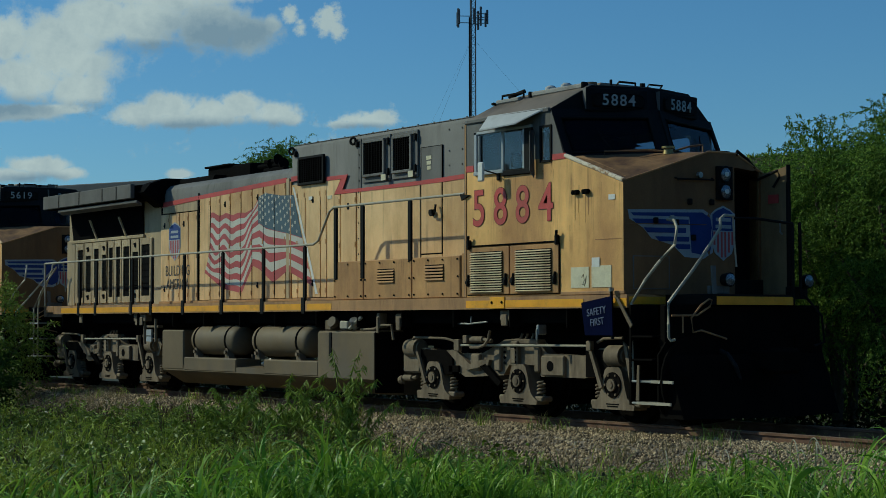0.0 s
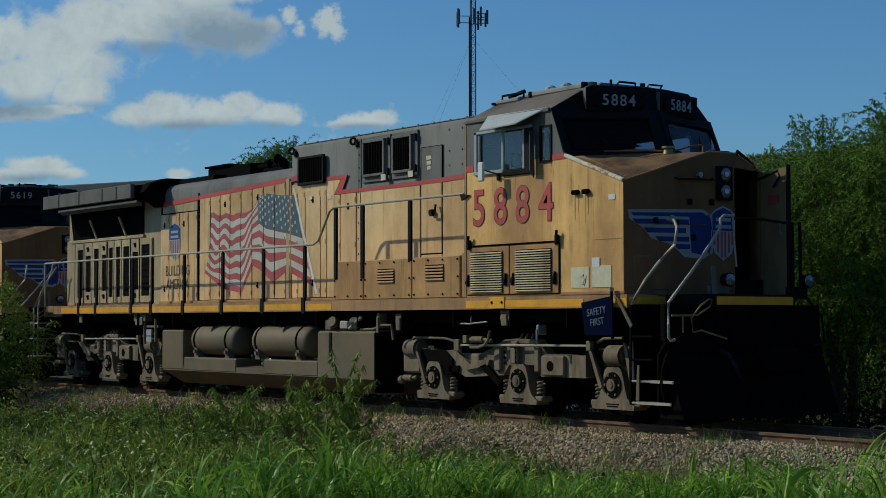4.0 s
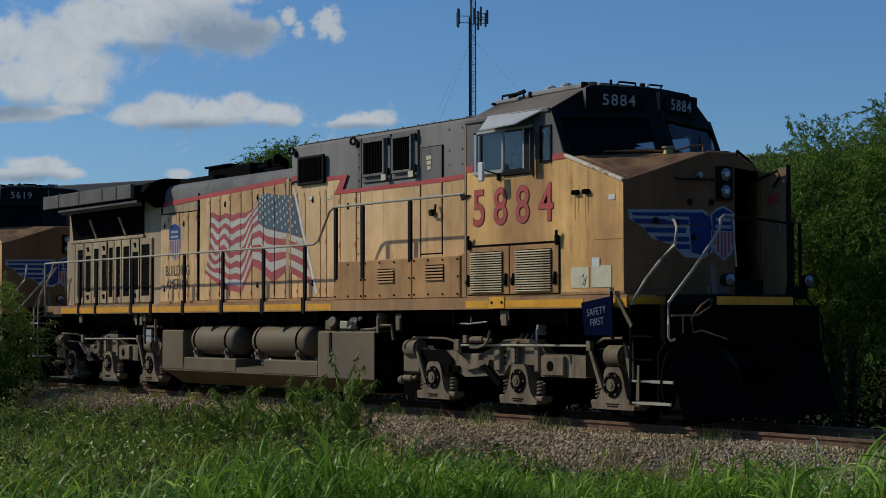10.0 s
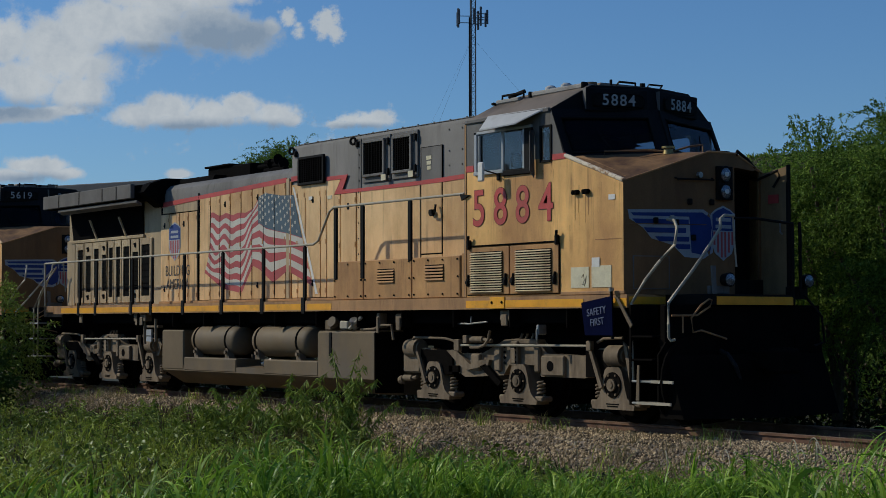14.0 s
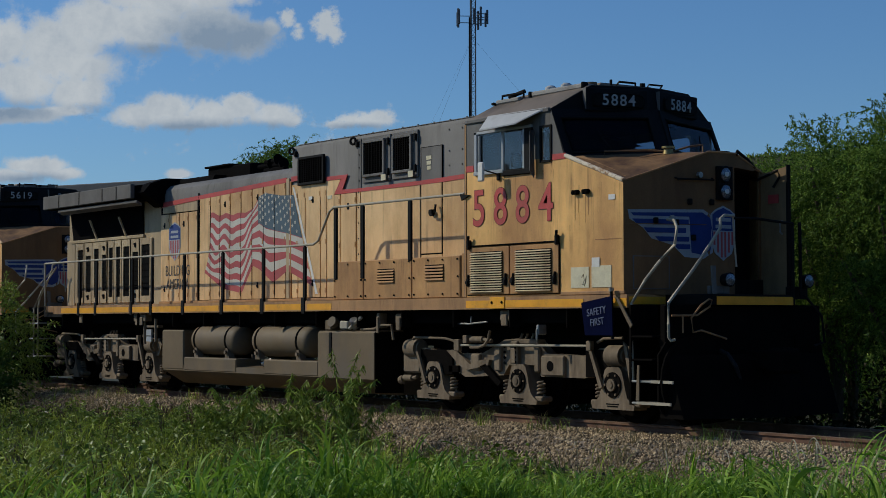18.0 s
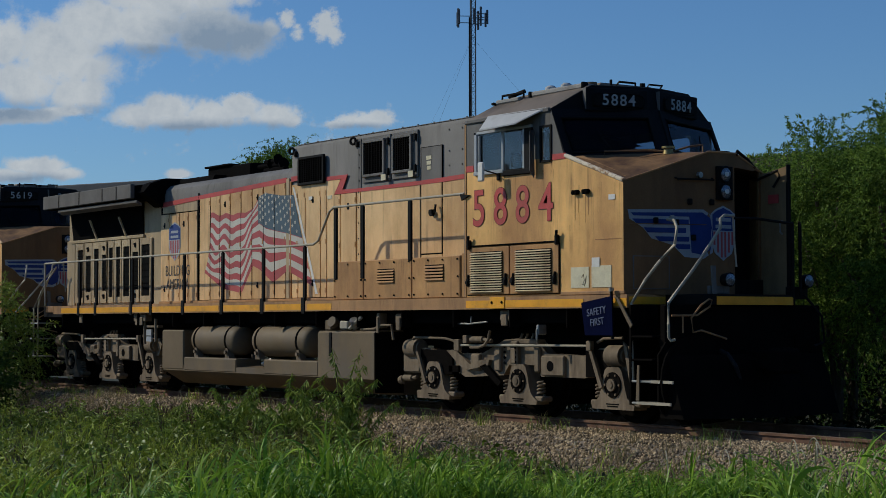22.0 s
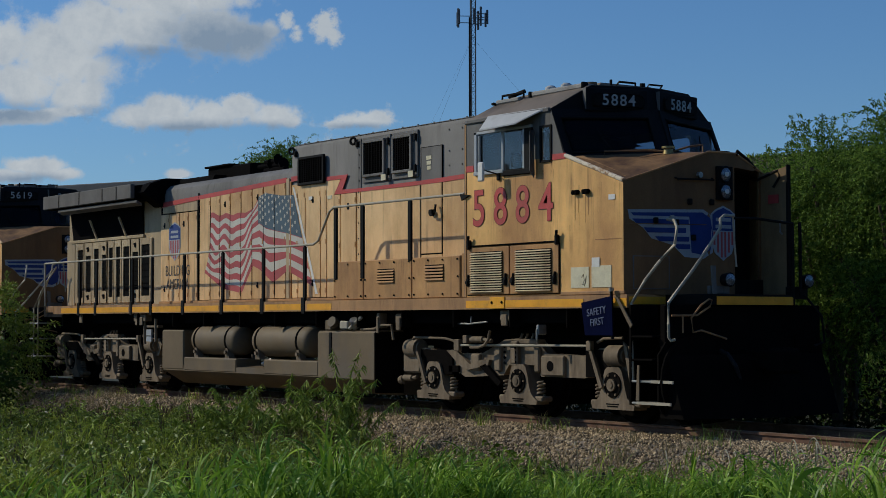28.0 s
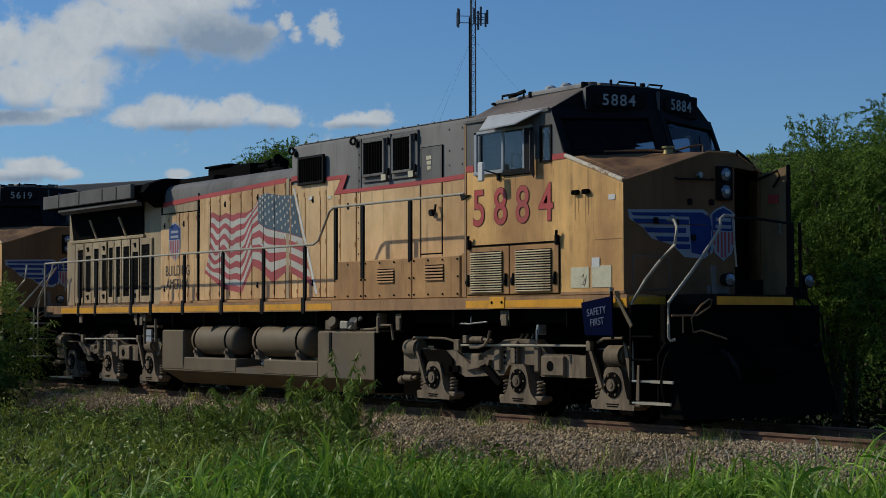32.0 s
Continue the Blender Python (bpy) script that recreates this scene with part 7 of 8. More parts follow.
def tree(x, y, height, rx, label, material, n_spray=700, per=26, droop=1.0, leaf=(0.11, 0.022), lobes=9, base=0.25, crowns=3, category="tree", trunk=0.13):
    z0 = float(land(x, y))
    t = thing("tree" if category == "tree" else category.replace(" ", "_"), label, category, m=pose(x, y, z0 - 0.1))
    tr = Shape()
    cz, rz = height * (base + (1 - base) / 2), height * (1 - base) / 2
    tr.tube([(0, 0, -0.1), (0.05, 0.04, height * 0.2), (-0.04, 0.06, height * 0.45), (0.0, 0.0, height * 0.75)], trunk, 8)
    part("trunk", tr, BARK, t, "grey-brown trunk")
    for k in range(7):
        a = 2.4 * k + x
        l = Shape()
        q = [(0, 0, height * (0.12 + 0.05 * k)), (0.35 * rx * math.cos(a), 0.35 * rx * math.sin(a), height * (0.3 + 0.06 * k)), (0.55 * rx * math.cos(a), 0.55 * rx * math.sin(a), height * (0.42 + 0.06 * k))]
        part("limb", l.tube(q, trunk * 0.38, 6), BARK, t)
    made = []
    for k in range(crowns):
        p, d = crown_points(n_spray // crowns, per, 0, cz, rx, rz, droop, 0.55, lobes)
        p[:, 2] = np.maximum(p[:, 2], 0.05)
        made.append(part("crown", leaves_mesh("crown", p, d, leaf[0], leaf[1], material), material, t, "feathery green foliage"))
    return t, made


SWAY = []


def grow(*args, **kw):
    t, crowns = tree(*args, **kw)
    SWAY.extend(crowns)
    return t


def willow(x, y, height, rx, n, label, material, leaf=(0.085, 0.022), per=26, clear=0.0, tufts=11, dense=1.0):
    """Many thin stems; each carries tufts of long twigs that rise, lean out and droop at the tip."""
    z0 = float(land(x, y))
    t = thing("willow", label, "willow", "willow thicket", m=pose(x, y, z0 - 0.1))
    part("trunk", Shape().tube([(0, 0, -0.1), (0.06, 0.04, height * 0.2), (-0.04, 0.08, height * 0.45), (0.02, 0.02, height * 0.7)], 0.09, 8), BARK, t, "grey-brown trunk")
    heads = []
    for k in range(tufts):
        a, q = 2.4 * k + x, (k + 0.5) / tufts
        reach = rx * (0.35 + 0.55 * math.sin(math.pi * min(1.0, 0.25 + 0.8 * q))) * RNG.uniform(0.6, 1.05)
        hz = height * (clear + (0.86 - clear) * q)
        p = (reach * math.cos(a), reach * math.sin(a), hz)
        heads.append(p)
        part("limb", Shape().tube([(0, 0, hz * 0.45), (p[0] * 0.45, p[1] * 0.45, hz * 0.72), p], 0.03, 6), BARK, t)
    heads = np.array(heads)
    for c in range(2):
        m = n // 2
        w = RNG.integers(0, tufts, m)
        o = RNG.normal(size=(m, 3)) * np.array([0.30, 0.30, 0.36]) * rx * dense * 0.62
        base = heads[w] + o
        base[:, 2] = np.minimum(np.maximum(base[:, 2], 0.1), height * 0.93)
        d = o / (np.linalg.norm(o, axis=1, keepdims=True) + 1e-6) * 0.8 + RNG.normal(size=(m, 3)) * 0.35
        d[:, 2] += 0.55
        d /= np.linalg.norm(d, axis=1, keepdims=True)
        reach = RNG.uniform(0.35, 0.85, m)
        s = np.linspace(0.05, 1, per)[None] + RNG.normal(size=(m, per)) * 0.02
        p = base[:, None] + d[:, None] * (s * reach[:, None])[..., None]
        p[..., 2] -= 0.55 * reach[:, None] * s ** 2.2
        along = d[:, None] - np.array([0, 0, 1.0]) * (1.1 * s ** 1.2)[..., None]
        dirs = along + RNG.normal(size=p.shape) * 0.55
        SWAY.append(part("crown", leaves_mesh("crown", p.reshape(-1, 3), dirs.reshape(-1, 3), leaf[0], leaf[1], material), material, t, "feathery green foliage"))
    return t


# willowy thicket beyond the track, beside the engine's nose
THICKET = "dense willowy tree with fine drooping leaves"
for x, y, h, r, n in ((-9.3, 14.6, 6.0, 1.7, 600), (-4.4, 6.6, 4.7, 1.2, 600),
                      (-3.4, 5.8, 5.1, 1.05, 900), (-2.5, 4.7, 5.0, 0.95, 1200), (-1.6, 5.3, 5.6, 1.1, 1500), (-1.0, 4.3, 5.4, 1.0, 1500), (-0.2, 5.0, 5.8, 1.1, 1500), (0.45, 4.2, 5.5, 1.0, 1500), (1.15, 4.9, 5.7, 1.1, 1200), (1.7, 4.2, 5.2, 1.0, 700)):
    willow(x, y, h, r, n, THICKET, LEAF_WILLOW, leaf=(0.06, 0.020) if y < 6 else (0.08, 0.024), per=30, clear=0.34 if y < 6 else 0.0)
for x, y, h, r, n in ((-5.6, 10.6, 2.0, 1.3, 500), (-4.0, 10.9, 2.2, 1.3, 500), (-2.4, 10.3, 2.1, 1.2, 500), (-7.0, 11.6, 2.4, 1.3, 500)):
    willow(x, y, h, r, n, "low sunlit willow bush behind the thicket", LEAF_WILLOW, leaf=(0.085, 0.028))
# tree top showing above the engine hood
for x, y, h, r in ((-22.4, 5.6, 6.9, 0.8), (-21.7, 5.8, 7.25, 0.9), (-21.0, 5.9, 7.3, 0.9)):
    willow(x, y, h, r, 1300, "bushy green tree rising behind the engine", LEAF_WILLOW, leaf=(0.06, 0.024), clear=0.58)
# shrubs beside the rear truck
willow(-19.3, -2.6, 3.05, 1.1, 800, "bright green willow shrub beside the track", LEAF_WEED, leaf=(0.10, 0.022), per=22)
grow(-17.2, -4.1, 1.7, 0.95, "dark green low shrub beside the track", LEAF_TREE, 420, 24, base=0.0, trunk=0.04, category="shrub", droop=0.3, leaf=(0.10, 0.045))
grow(-11.9, -6.6, 1.7, 0.85, "dark green low shrub beside the track", LEAF_TREE, 420, 24, base=0.0, trunk=0.04, category="shrub", droop=0.3, leaf=(0.09, 0.04))


def weed(x, y, height, stems, label, n=26, leaf=(0.17, 0.022), spread=0.5, hang=False):
    z0 = float(land(x, y))
    t = thing("weed", label, "weed", "weeds by the track", m=pose(x, y, z0))
    P, D = [], []
    for k in range(stems):
        a, reach = RNG.random() * 6.28, spread * RNG.uniform(0.4, 1.2)
        h = height * RNG.uniform(0.6, 1.05)
        pts = [np.array((reach * q ** 1.6 * math.cos(a), reach * q ** 1.6 * math.sin(a), h * (q - 0.22 * q ** 3))) for q in np.linspace(0, 1, 7)]
        part("stem", Shape().tube([tuple(p) for p in pts], 0.006, 5), LEAF_WEED, t)
        for j in range(n):
            q = RNG.uniform(0.25, 1.0)
            i = min(5, int(q * 6))
            p = pts[i] + (pts[i + 1] - pts[i]) * (q * 6 - i)
            b = RNG.random() * 6.28
            P.append(p)
            D.append((math.cos(b), math.sin(b), RNG.uniform(-2.2, -0.3) if hang else RNG.uniform(-0.9, 0.5)))
    SWAY.append(part("foliage", leaves_mesh("foliage", np.array(P), np.array(D, float), leaf[0], leaf[1], LEAF_WEED), LEAF_WEED, t))
    return t


for x, y, h, s in ((-3.3, -3.4, 1.95, 9), (-3.0, -3.2, 1.5, 7), (-3.75, -3.5, 1.3, 8), (-4.9, -3.4, 1.5, 9), (-4.4, -3.6, 1.1, 7), (-5.4, -3.4, 1.2, 8), (-6.75, -3.3, 1.35, 8), (-6.3, -3.6, 0.95, 7), (-7.4, -3.5, 0.8, 5), (-8.8, -3.4, 0.9, 5), (-2.5, -3.6, 0.75, 5), (-9.9, -3.2, 0.85, 5)):
    weed(x, y, h, s, "bright green leafy weed growing by the ballast", n=85, leaf=(0.125, 0.021), spread=0.6, hang=True)
for i in range(26):
    weed(-12.4 + 0.40 * i + 0.3 * math.sin(5 * i), -3.4 - 1.9 * ((i * 0.618) % 1), 0.45 + 0.42 * ((i * 0.382) % 1), 7, "tangled yellow-green weed in the ditch", n=26, leaf=(0.11, 0.024), spread=0.5)


def blades_mesh(name, x, y, z, h, w, lean, seg, material, bend=0.6):
    """Grass blades that taper and arch over; arrays for base, height, width and lean."""
    n = len(x)
    a = RNG.random(n) * 6.283
    f = RNG.random(n) * 6.283
    t = np.linspace(0, 1, seg + 1)
    out = lean[:, None] * t[None] ** 1.9
    cx = x[:, None] + np.cos(a)[:, None] * out
    cy = y[:, None] + np.sin(a)[:, None] * out
    cz = z[:, None] + h[:, None] * (t[None] - bend * (lean / (h + 0.01))[:, None] * 0.5 * t[None] ** 3)
    ww = w[:, None] * (1 - t[None] ** 1.8) * 0.5 + 0.0004
    sx, sy = np.cos(f)[:, None] * ww, np.sin(f)[:, None] * ww
    co = np.stack([np.stack([cx - sx, cy - sy, cz], -1), np.stack([cx + sx, cy + sy, cz + ww * 0.3], -1)], 2).reshape(-1, 3)
    k = 2 * (seg + 1)
    q = np.array([[2 * i, 2 * i + 1, 2 * i + 3, 2 * i + 2] for i in range(seg)])
    fs = (q[None] + k * np.arange(n)[:, None, None]).reshape(-1, 4)
    return merged(name, co, fs, material, True)


def arching_leaves(base, az, rise, length, width, seg, material):
    """Broad grass leaves that leave the stem steeply and arch over."""
    n = len(base)
    t = np.linspace(0, 1, seg + 1)
    fall = RNG.uniform(0.7, 1.7, n)
    e = rise[:, None] - fall[:, None] * t[None] ** 1.3 * 1.25
    step = (length / seg)[:, None]
    run = np.concatenate([np.zeros((n, 1)), np.cumsum(np.cos(e[:, :-1]) * step, 1)], 1)
    lift = np.concatenate([np.zeros((n, 1)), np.cumsum(np.sin(e[:, :-1]) * step, 1)], 1)
    bend = az[:, None] + RNG.normal(size=n)[:, None] * 0.35 * t[None]
    c = np.stack([base[:, None, 0] + np.cos(bend) * run, base[:, None, 1] + np.sin(bend) * run, base[:, None, 2] + lift], -1)
    shape = np.minimum(1, 0.45 + 3.2 * t) * (1 - t ** 2.2)
    w = (width[:, None] * shape[None] * 0.5 + 0.0006)[..., None]
    side = np.stack([-np.sin(bend), np.cos(bend), RNG.normal(size=n)[:, None] * 0.5 * np.ones_like(bend)], -1)
    co = np.stack([c - side * w, c + side * w], 2).reshape(-1, 3)
    k = 2 * (seg + 1)
    q = np.array([[2 * i, 2 * i + 1, 2 * i + 3, 2 * i + 2] for i in range(seg)])
    return merged("tall_grass", co, (q[None] + k * np.arange(n)[:, None, None]).reshape(-1, 4), material, True)


def fan(n, near, far, half=16.5):
    """Points spread over the meadow before the train, thinning out with distance."""
    a = radians(145.2) + np.radians(RNG.uniform(-half, half, n))
    d = 1 / RNG.uniform(1 / far, 1 / near, n)
    return EYE[0] + np.cos(a) * d, EYE[1] + np.sin(a) * d


def verge(x):
    """How near to the rails the meadow reaches."""
    return -3.1 + 0.85 * smoothstep(-13.5, -11, x) - 1.75 * smoothstep(-5.4, -2.7, x) + 0.30 * np.sin(x * 1.9) * np.sin(x * 0.7 + 1)


def lumps(x, y):
    """Uneven growth: thick and thin places, 0 to 1."""
    a = np.sin(1.1 * x + 1.7 * np.sin(0.6 * y)) * np.sin(1.3 * y + 0.8 * x) + 0.6 * np.sin(2.7 * x - y + 1) * np.sin(2.2 * y + 0.9 * x)
    return np.clip(0.5 + 0.42 * a, 0, 1)


def meadow_points(n, near, far, feather=0.3, low=0.0):
    x, y = fan(n, near, far)
    keep = (y < verge(x) + RNG.normal(size=n) * feather) & (lumps(x, y) + 0.35 * RNG.normal(size=n) > low)
    return x[keep], y[keep]


def leaf_clumps(name, n, per, near, far, radius, high, leaf, material, label, low=0.0, rise=0.3):
    """Low leafy weeds: domes of small leaves, taller where the meadow is thick."""
    x, y = meadow_points(n, near, far, 0.35, low)
    m = len(x)
    r = np.repeat(radius * RNG.uniform(0.6, 1.4, m), per) * np.sqrt(RNG.random(m * per))
    a = RNG.random(m * per) * 6.283
    cx, cy = np.repeat(x, per) + r * np.cos(a), np.repeat(y, per) + r * np.sin(a)
    top = np.repeat((0.35 + 0.9 * lumps(x, y)) * high * RNG.uniform(0.55, 1.25, m), per)
    cz = land(cx, cy) + top * (0.15 + 0.85 * RNG.random(m * per) ** 0.7) * (1 - 0.5 * (r / (1.4 * radius)) ** 2)
    d = np.stack([np.cos(a), np.sin(a), np.full(m * per, rise)], 1) + RNG.normal(size=(m * per, 3)) * 0.7
    g = leaves_mesh(name, np.stack([cx, cy, cz], 1), d, leaf[0], leaf[1], material)
    tagged(new(name, g), label, "weeds", kind="stuff")


def build_meadow():
    # thin grass over all of it
    x, y = meadow_points(62000, 14, 52, 0.4)
    n = len(x)
    h = RNG.uniform(0.12, 0.36, n) * (0.6 + 0.8 * lumps(x, y))
    g = blades_mesh("meadow_grass", x, y, land(x, y) - 0.02, h, RNG.uniform(0.008, 0.020, n), h * RNG.uniform(0.1, 0.8, n), 2, GRASS)
    tagged(new("meadow_grass", g), "knee-high green meadow grass and weeds", "grass", kind="stuff")
    leaf_clumps("meadow_weeds", 4200, 34, 14, 52, 0.17, 0.42, (0.085, 0.030), WEED_BRIGHT, "low yellow-green leafy weeds in the meadow")
    leaf_clumps("dark_meadow_weeds", 1500, 30, 14, 52, 0.20, 0.34, (0.10, 0.036), WEED_DARK, "dark green leafy weeds in the meadow", 0.35)
    leaf_clumps("vine_tangle", 900, 26, 18, 40, 0.32, 0.50, (0.075, 0.050), WEED_BRIGHT, "tangled broad-leaved creepers in the meadow", 0.6, 0.0)
    # dead stems and brown seed heads
    x, y = meadow_points(5200, 15, 50, 0.5, 0.3)
    n = len(x)
    h = RNG.uniform(0.25, 0.75, n)
    g = blades_mesh("dead_stems", x, y, land(x, y) - 0.02, h, RNG.uniform(0.010, 0.022, n), h * RNG.uniform(0.05, 0.5, n), 3, DEAD_STEM)
    tagged(new("dead_stems", g), "dead brown stems and seed heads in the meadow", "grass", kind="stuff")
    x = RNG.uniform(-13, -2.5, 2600)
    y = verge(x) - np.abs(RNG.normal(size=2600)) * 0.9
    h = RNG.uniform(0.2, 0.6, 2600)
    g = blades_mesh("dead_stems", x, y, land(x, y) - 0.02, h, RNG.uniform(0.010, 0.024, 2600), h * RNG.uniform(0.05, 0.5, 2600), 3, DEAD_STEM)
    tagged(new("dead_stems", g), "dead brown stems along the edge of the ballast", "grass", kind="stuff")
    x, y = meadow_points(2600, 14, 50, 0.6)
    n = len(x)
    h = RNG.uniform(0.2, 0.6, n)
    g = blades_mesh("dry_grass", x, y, land(x, y) - 0.02, h, RNG.uniform(0.006, 0.012, n), h * RNG.uniform(0.2, 0.8, n), 3, GRASS_DRY)
    tagged(new("dry_grass", g), "pale dry grass stalks among the green", "grass", kind="stuff")
    # rough tussocks that break up the meadow
    tx, ty = meadow_points(900, 15, 46, 0.15, 0.35)
    k, m = 34, len(tx)
    x, y = np.repeat(tx, k) + RNG.normal(size=m * k) * 0.07, np.repeat(ty, k) + RNG.normal(size=m * k) * 0.07
    h = np.repeat(RNG.uniform(0.25, 0.75, m), k) * RNG.uniform(0.5, 1.0, m * k)
    g = blades_mesh("grass_tussocks", x, y, land(x, y) - 0.02, h, RNG.uniform(0.008, 0.022, m * k), h * RNG.uniform(0.15, 0.8, m * k), 4, GRASS)
    tagged(new("grass_tussocks", g), "rough yellow-green grass tussocks in the meadow", "grass", kind="stuff")
    # broad arching leaves standing out of the meadow
    tx, ty = fan(700, 14.5, 34)
    ok = (ty < -4.4)
    tx, ty = tx[ok], ty[ok]
    k, m = 9, len(tx)
    x, y = np.repeat(tx, k) + RNG.normal(size=m * k) * 0.08, np.repeat(ty, k) + RNG.normal(size=m * k) * 0.08
    z = land(x, y) + np.repeat(RNG.uniform(0.05, 0.4, m), k) * RNG.random(m * k)
    g = arching_leaves(np.stack([x, y, z], 1), RNG.random(m * k) * 6.283, RNG.uniform(0.8, 1.5, m * k), RNG.uniform(0.2, 0.5, m * k), RNG.uniform(0.008, 0.018, m * k), 5, GRASS)
    tagged(new("meadow_blades", g), "broad green grass blades arching out of the meadow", "grass", kind="stuff")
    # tufts at the foot of the ballast and by the rails
    for name, count, mt, label in (("ballast_tufts", 150, GRASS_DRY, "dry grass tufts in the ballast"), ("green_tufts", 90, WEED_BRIGHT, "small green tufts in the ballast")):
        tx, ty = RNG.uniform(-20, 7, count), RNG.uniform(-3.6, -1.0, count)
        k = 22
        x, y = np.repeat(tx, k) + RNG.normal(size=count * k) * 0.10, np.repeat(ty, k) + RNG.normal(size=count * k) * 0.10
        z = bed_height(y)
        h = RNG.uniform(0.08, 0.32, len(x))
        g = blades_mesh(name, x, y, z, h, RNG.uniform(0.006, 0.012, len(x)), h * RNG.uniform(0.2, 0.8, len(x)), 3, mt)
        tagged(new(name, g), label, "grass", kind="stuff")


build_meadow()


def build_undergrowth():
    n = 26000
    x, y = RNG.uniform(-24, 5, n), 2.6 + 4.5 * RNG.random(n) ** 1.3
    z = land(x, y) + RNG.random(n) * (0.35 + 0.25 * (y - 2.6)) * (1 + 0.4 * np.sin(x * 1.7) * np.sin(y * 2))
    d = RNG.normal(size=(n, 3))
    tagged(new("undergrowth", leaves_mesh("undergrowth", np.stack([x, y, z], 1), d, 0.13, 0.05, LEAF_UNDER_SHADE)), "leafy undergrowth beyond the track, darkened for shade", "undergrowth", kind="stuff")


build_undergrowth()


def build_bank_grass():
    """Rough grass on the highway bank."""
    n = 22000
    along, off = RNG.uniform(-30, 60, n), 6.7 + 14.0 * RNG.random(n) ** 2
    x = ROAD_A.x + ROAD_D.x * along + ROAD_N.x * off
    y = ROAD_A.y + ROAD_D.y * along + ROAD_N.y * off
    h = RNG.uniform(0.14, 0.32, n)
    g = blades_mesh("bank_grass", x, y, land(x, y) - 0.05, h, RNG.uniform(0.05, 0.14, n), h * RNG.uniform(0.2, 0.9, n), 2, LEAF_WEED)
    tagged(new("bank_grass", g), "rough green grass on the highway bank", "grass", kind="stuff")


build_bank_grass()

TALL = []


def tall_clump(x, y, n, high, label, broad=1.0):
    z0 = float(land(x, y))
    m = 9
    sx, sy = RNG.normal(size=n) * 0.2, RNG.normal(size=n) * 0.2
    H = high * RNG.uniform(0.6, 1.05, n)
    q = RNG.uniform(0.35, 1.0, (n, m))
    lean = RNG.normal(size=(n, 2)) * 0.12
    base = np.stack([(sx[:, None] + lean[:, :1] * q), (sy[:, None] + lean[:, 1:] * q), H[:, None] * q * 0.92], -1).reshape(-1, 3)
    k = n * m
    me = arching_leaves(base, RNG.random(k) * 6.283, RNG.uniform(0.95, 1.5, k), RNG.uniform(0.22, 0.55, k) * (0.6 + 0.4 * broad), RNG.uniform(0.008, 0.022, k) * broad, 7, BLADE)
    ob = tagged(new("tall_grass", me), label, "grass clump", "tall grass clumps")
    ob.matrix_basis = pose(x, y, z0)
    TALL.append(ob)


def build_tall_grass():
    for i in range(150):
        a = radians(145.2 - 16 + 32 * ((i * 0.618034) % 1.0))
        d = 9.6 + 6.4 * ((i * 0.381966 + 0.13) % 1.0)
        x, y = EYE[0] + math.cos(a) * d, EYE[1] + math.sin(a) * d
        side = (145.2 - math.degrees(a)) / 16
        if side < -0.38 and i % 3:
            continue
        rise = np.interp(side, [-1, -0.55, -0.3, 0.1, 0.4, 0.65, 0.9], [0.086, 0.083, 0.066, 0.074, 0.077, 0.063, 0.045])
        high = (1.74 - float(rise) * d) / 1.06 - (0.09 if side < -0.38 else 0.06)
        broad = 1.15 if i % 3 == 0 else 0.8
        tall_clump(x, y, 5 if broad > 1 else 8, high * (1.12 if i % 7 == 0 and side < 0.5 else 1.0), "clump of tall bright green grass blades", broad)


build_tall_grass()


def build_dry_stalks():
    """Pale dead stems that arch over before the rail."""
    for x, y, long, turn, curl in ((5.45, -3.2, 1.28, 2.5, 3.4), (5.3, -3.15, 1.05, 5.7, 2.6), (4.45, -3.2, 0.95, 2.6, 3.0), (4.55, -3.3, 1.0, 5.6, 2.9), (4.1, -3.3, 0.8, 5.4, 2.4), (5.8, -3.2, 1.2, 2.6, 2.6), (5.75, -3.3, 1.3, 5.5, 3.0), (6.3, -3.2, 1.15, 2.3, 3.1), (3.2, -3.0, 0.7, 2.5, 2.2), (1.2, -2.7, 0.7, 5.5, 2.4)):
        st = thing("dry_stalk", "pale dead grass stalk bent over", "grass stalk", "dead stalks", m=pose(x, y, float(land(x, y))))
        pts, p, n = [(0, 0, 0)], Vector((0, 0, 0)), 16
        for i in range(n):
            e = 1.5 - curl * (i / n) ** 2.2
            p = p + Vector((math.cos(turn) * math.cos(e), math.sin(turn) * math.cos(e), math.sin(e))) * (long / n)
            pts.append(tuple(p))
        part("stem", Shape().tube(pts, 0.0065, 5), DEAD_STALK, st)


build_dry_stalks()


# unseen trees added ahead of the engine, behind the camera's shoulder, to block skylight
for i in range(14):
    a = radians(-62 + 9.5 * i)
    tree(20 + 24 * math.cos(a) + 2 * (i % 2), 2 + 26 * math.sin(a), 11 + (i * 7) % 4, 4.6, "unseen leafy tree added to block the sky", LEAF_TREE, 240, 20, droop=0.4, leaf=(0.62, 0.4), base=0.0, crowns=1, trunk=0.25)

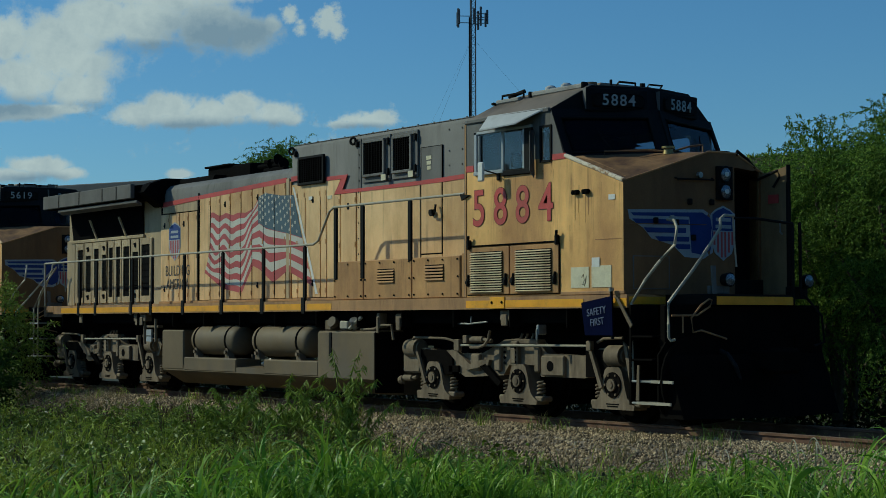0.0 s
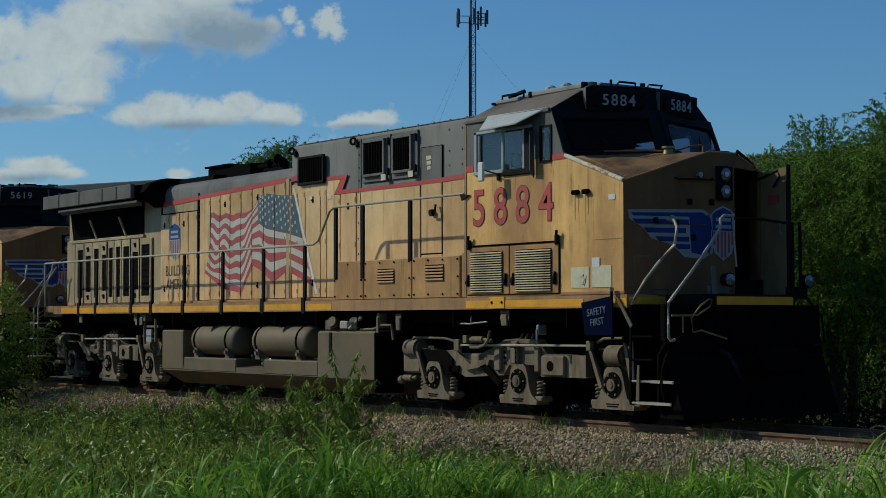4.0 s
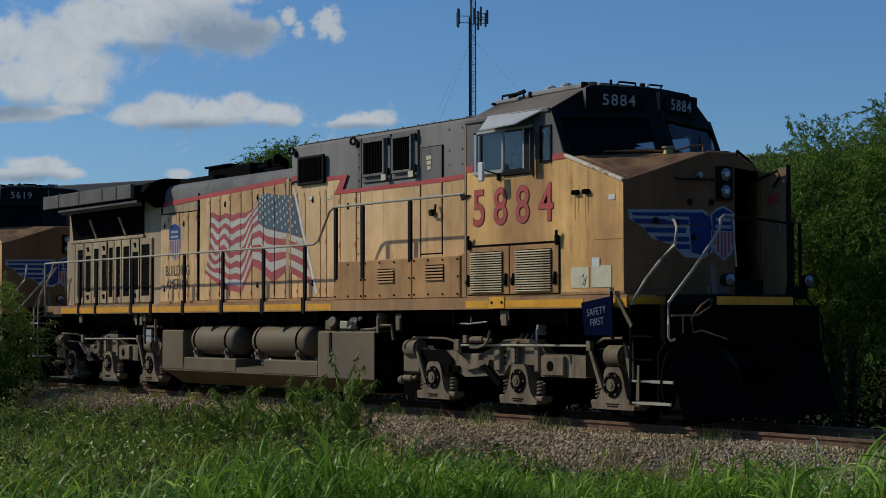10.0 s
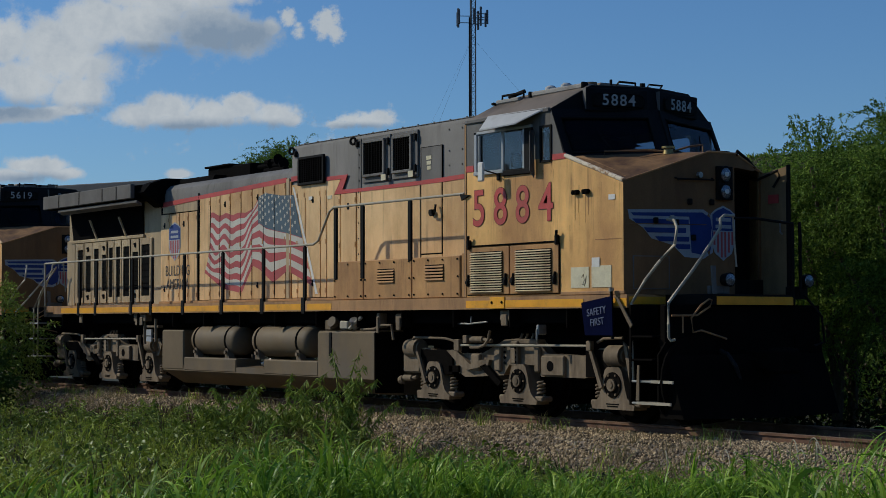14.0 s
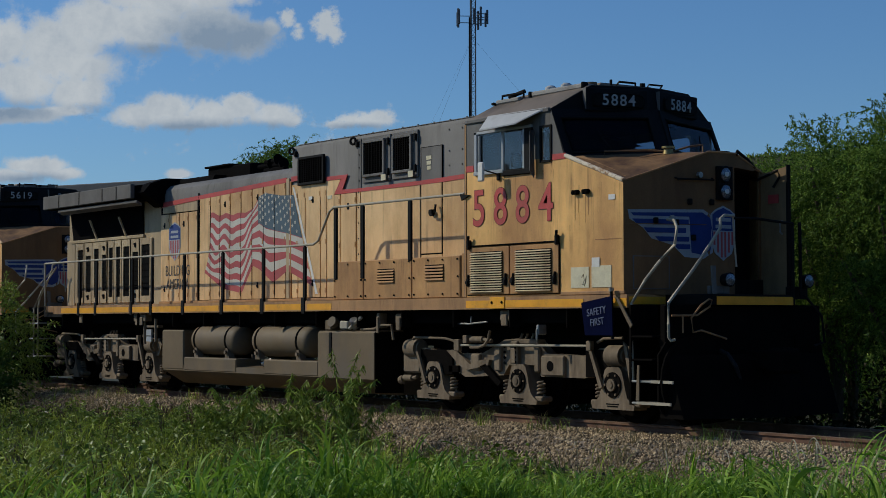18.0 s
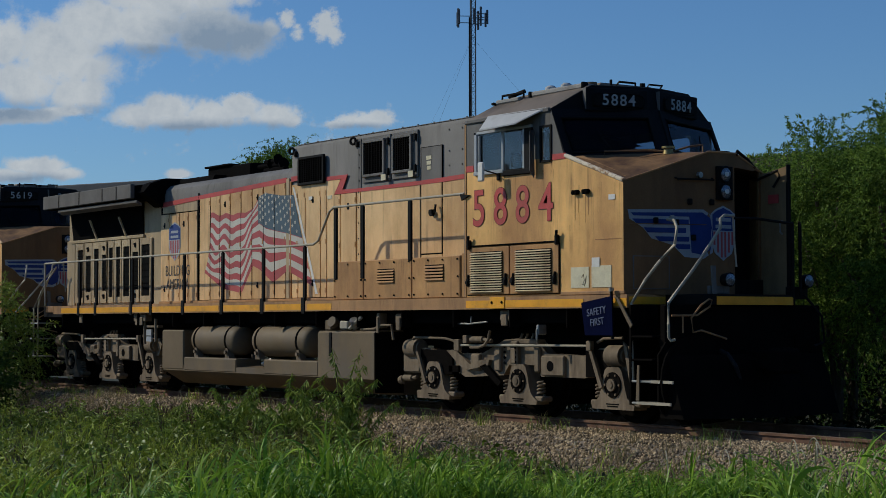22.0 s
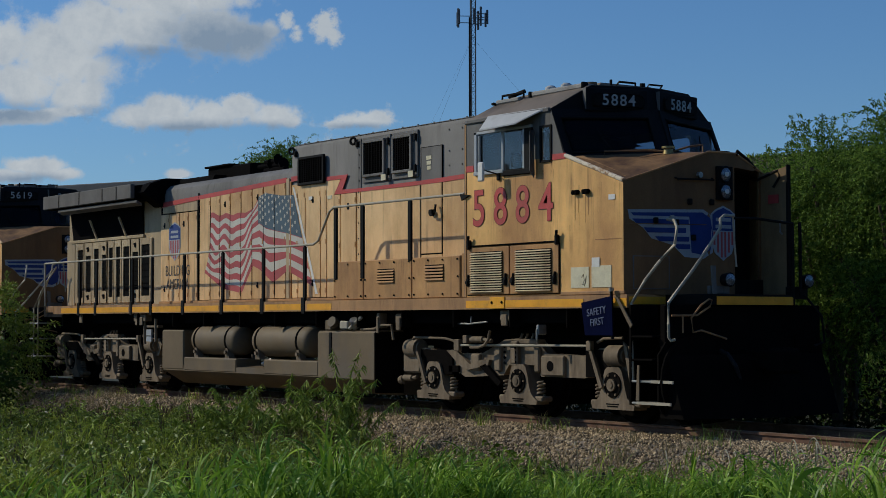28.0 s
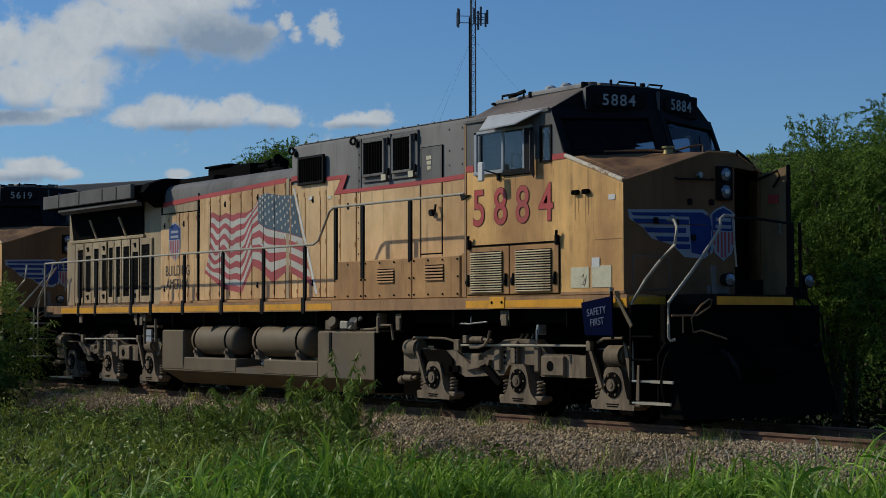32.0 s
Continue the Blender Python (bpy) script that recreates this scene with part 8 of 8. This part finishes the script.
# ---- what moves ----
def motions():
    for k, (built, first, last) in enumerate(CLOUDS):
        ob, (cx, cy, depth) = built
        rows = []
        for t in range(0, 33, 4):
            f = t / 32
            rows.append((t, SKY_FACE @ Matrix.Translation((cx + PX * (first[0] * (1 - f) + last[0] * f), cy - PX * (first[1] * (1 - f) + last[1] * f), depth))))
        walk(ob, rows)
    # the pickups keep one speed along the highway
    heading = math.atan2(ROAD_D.y, ROAD_D.x)
    for pickup, passing in PICKUPS:
        walk(pickup, [(t, Matrix.Translation((*road_at(PICKUP_SPEED * (t - passing), 3.2), ROAD_Z - 1.08)) @ Matrix.Rotation(heading, 4, "Z")) for t in range(0, 33, 2)])
    # the dragonfly darts past close by
    fly = [(0, -900, 120), (11.9, -900, 130), (12.3, -130, 152), (12.4, 103, 152), (12.5, 328, 166), (12.6, 541, 158), (12.7, 722, 164), (12.8, 930, 215), (12.9, 1120, 300), (13.0, 1330, 420), (13.3, 1900, 560), (32, 1900, 560)]
    d, s = 5.2, 5.2 / 3126.7
    walk(dragonfly, [(t, look(EYE, AIM) @ Matrix.Translation(((u - 784) * s, (441 - v) * s, -d)) @ pose(0, 0, 0, 0, 8, 0) @ Matrix.Rotation(radians(-84), 4, "X")) for t, u, v in fly])
    # wind in the leaves and the grass
    gust = random.Random(3)
    for ob in SWAY:
        base, ph = ob.matrix_basis.copy(), gust.uniform(0, 6.28)
        rows = [(t, base @ pose(0, 0, 0, 0.45 * math.sin(0.9 * t + ph), 0.40 * math.sin(0.6 * t + 1.7 * ph), 0.3 * math.sin(0.45 * t + ph))) for t in np.arange(0, 32.1, 1.6)]
        walk(ob, [(round(float(t), 2), m) for t, m in rows])
    for ob in TALL:
        base, ph = ob.matrix_basis.copy(), gust.uniform(0, 6.28)
        walk(ob, [(round(float(t), 2), base @ pose(0, 0, 0, 1.1 * math.sin(1.9 * t + ph), 0.9 * math.sin(1.4 * t + 2 * ph), 0.8 * math.sin(0.8 * t + ph))) for t in np.arange(0, 32.1, 0.8)])


PICKUP_SPEED = 33.8
motions()
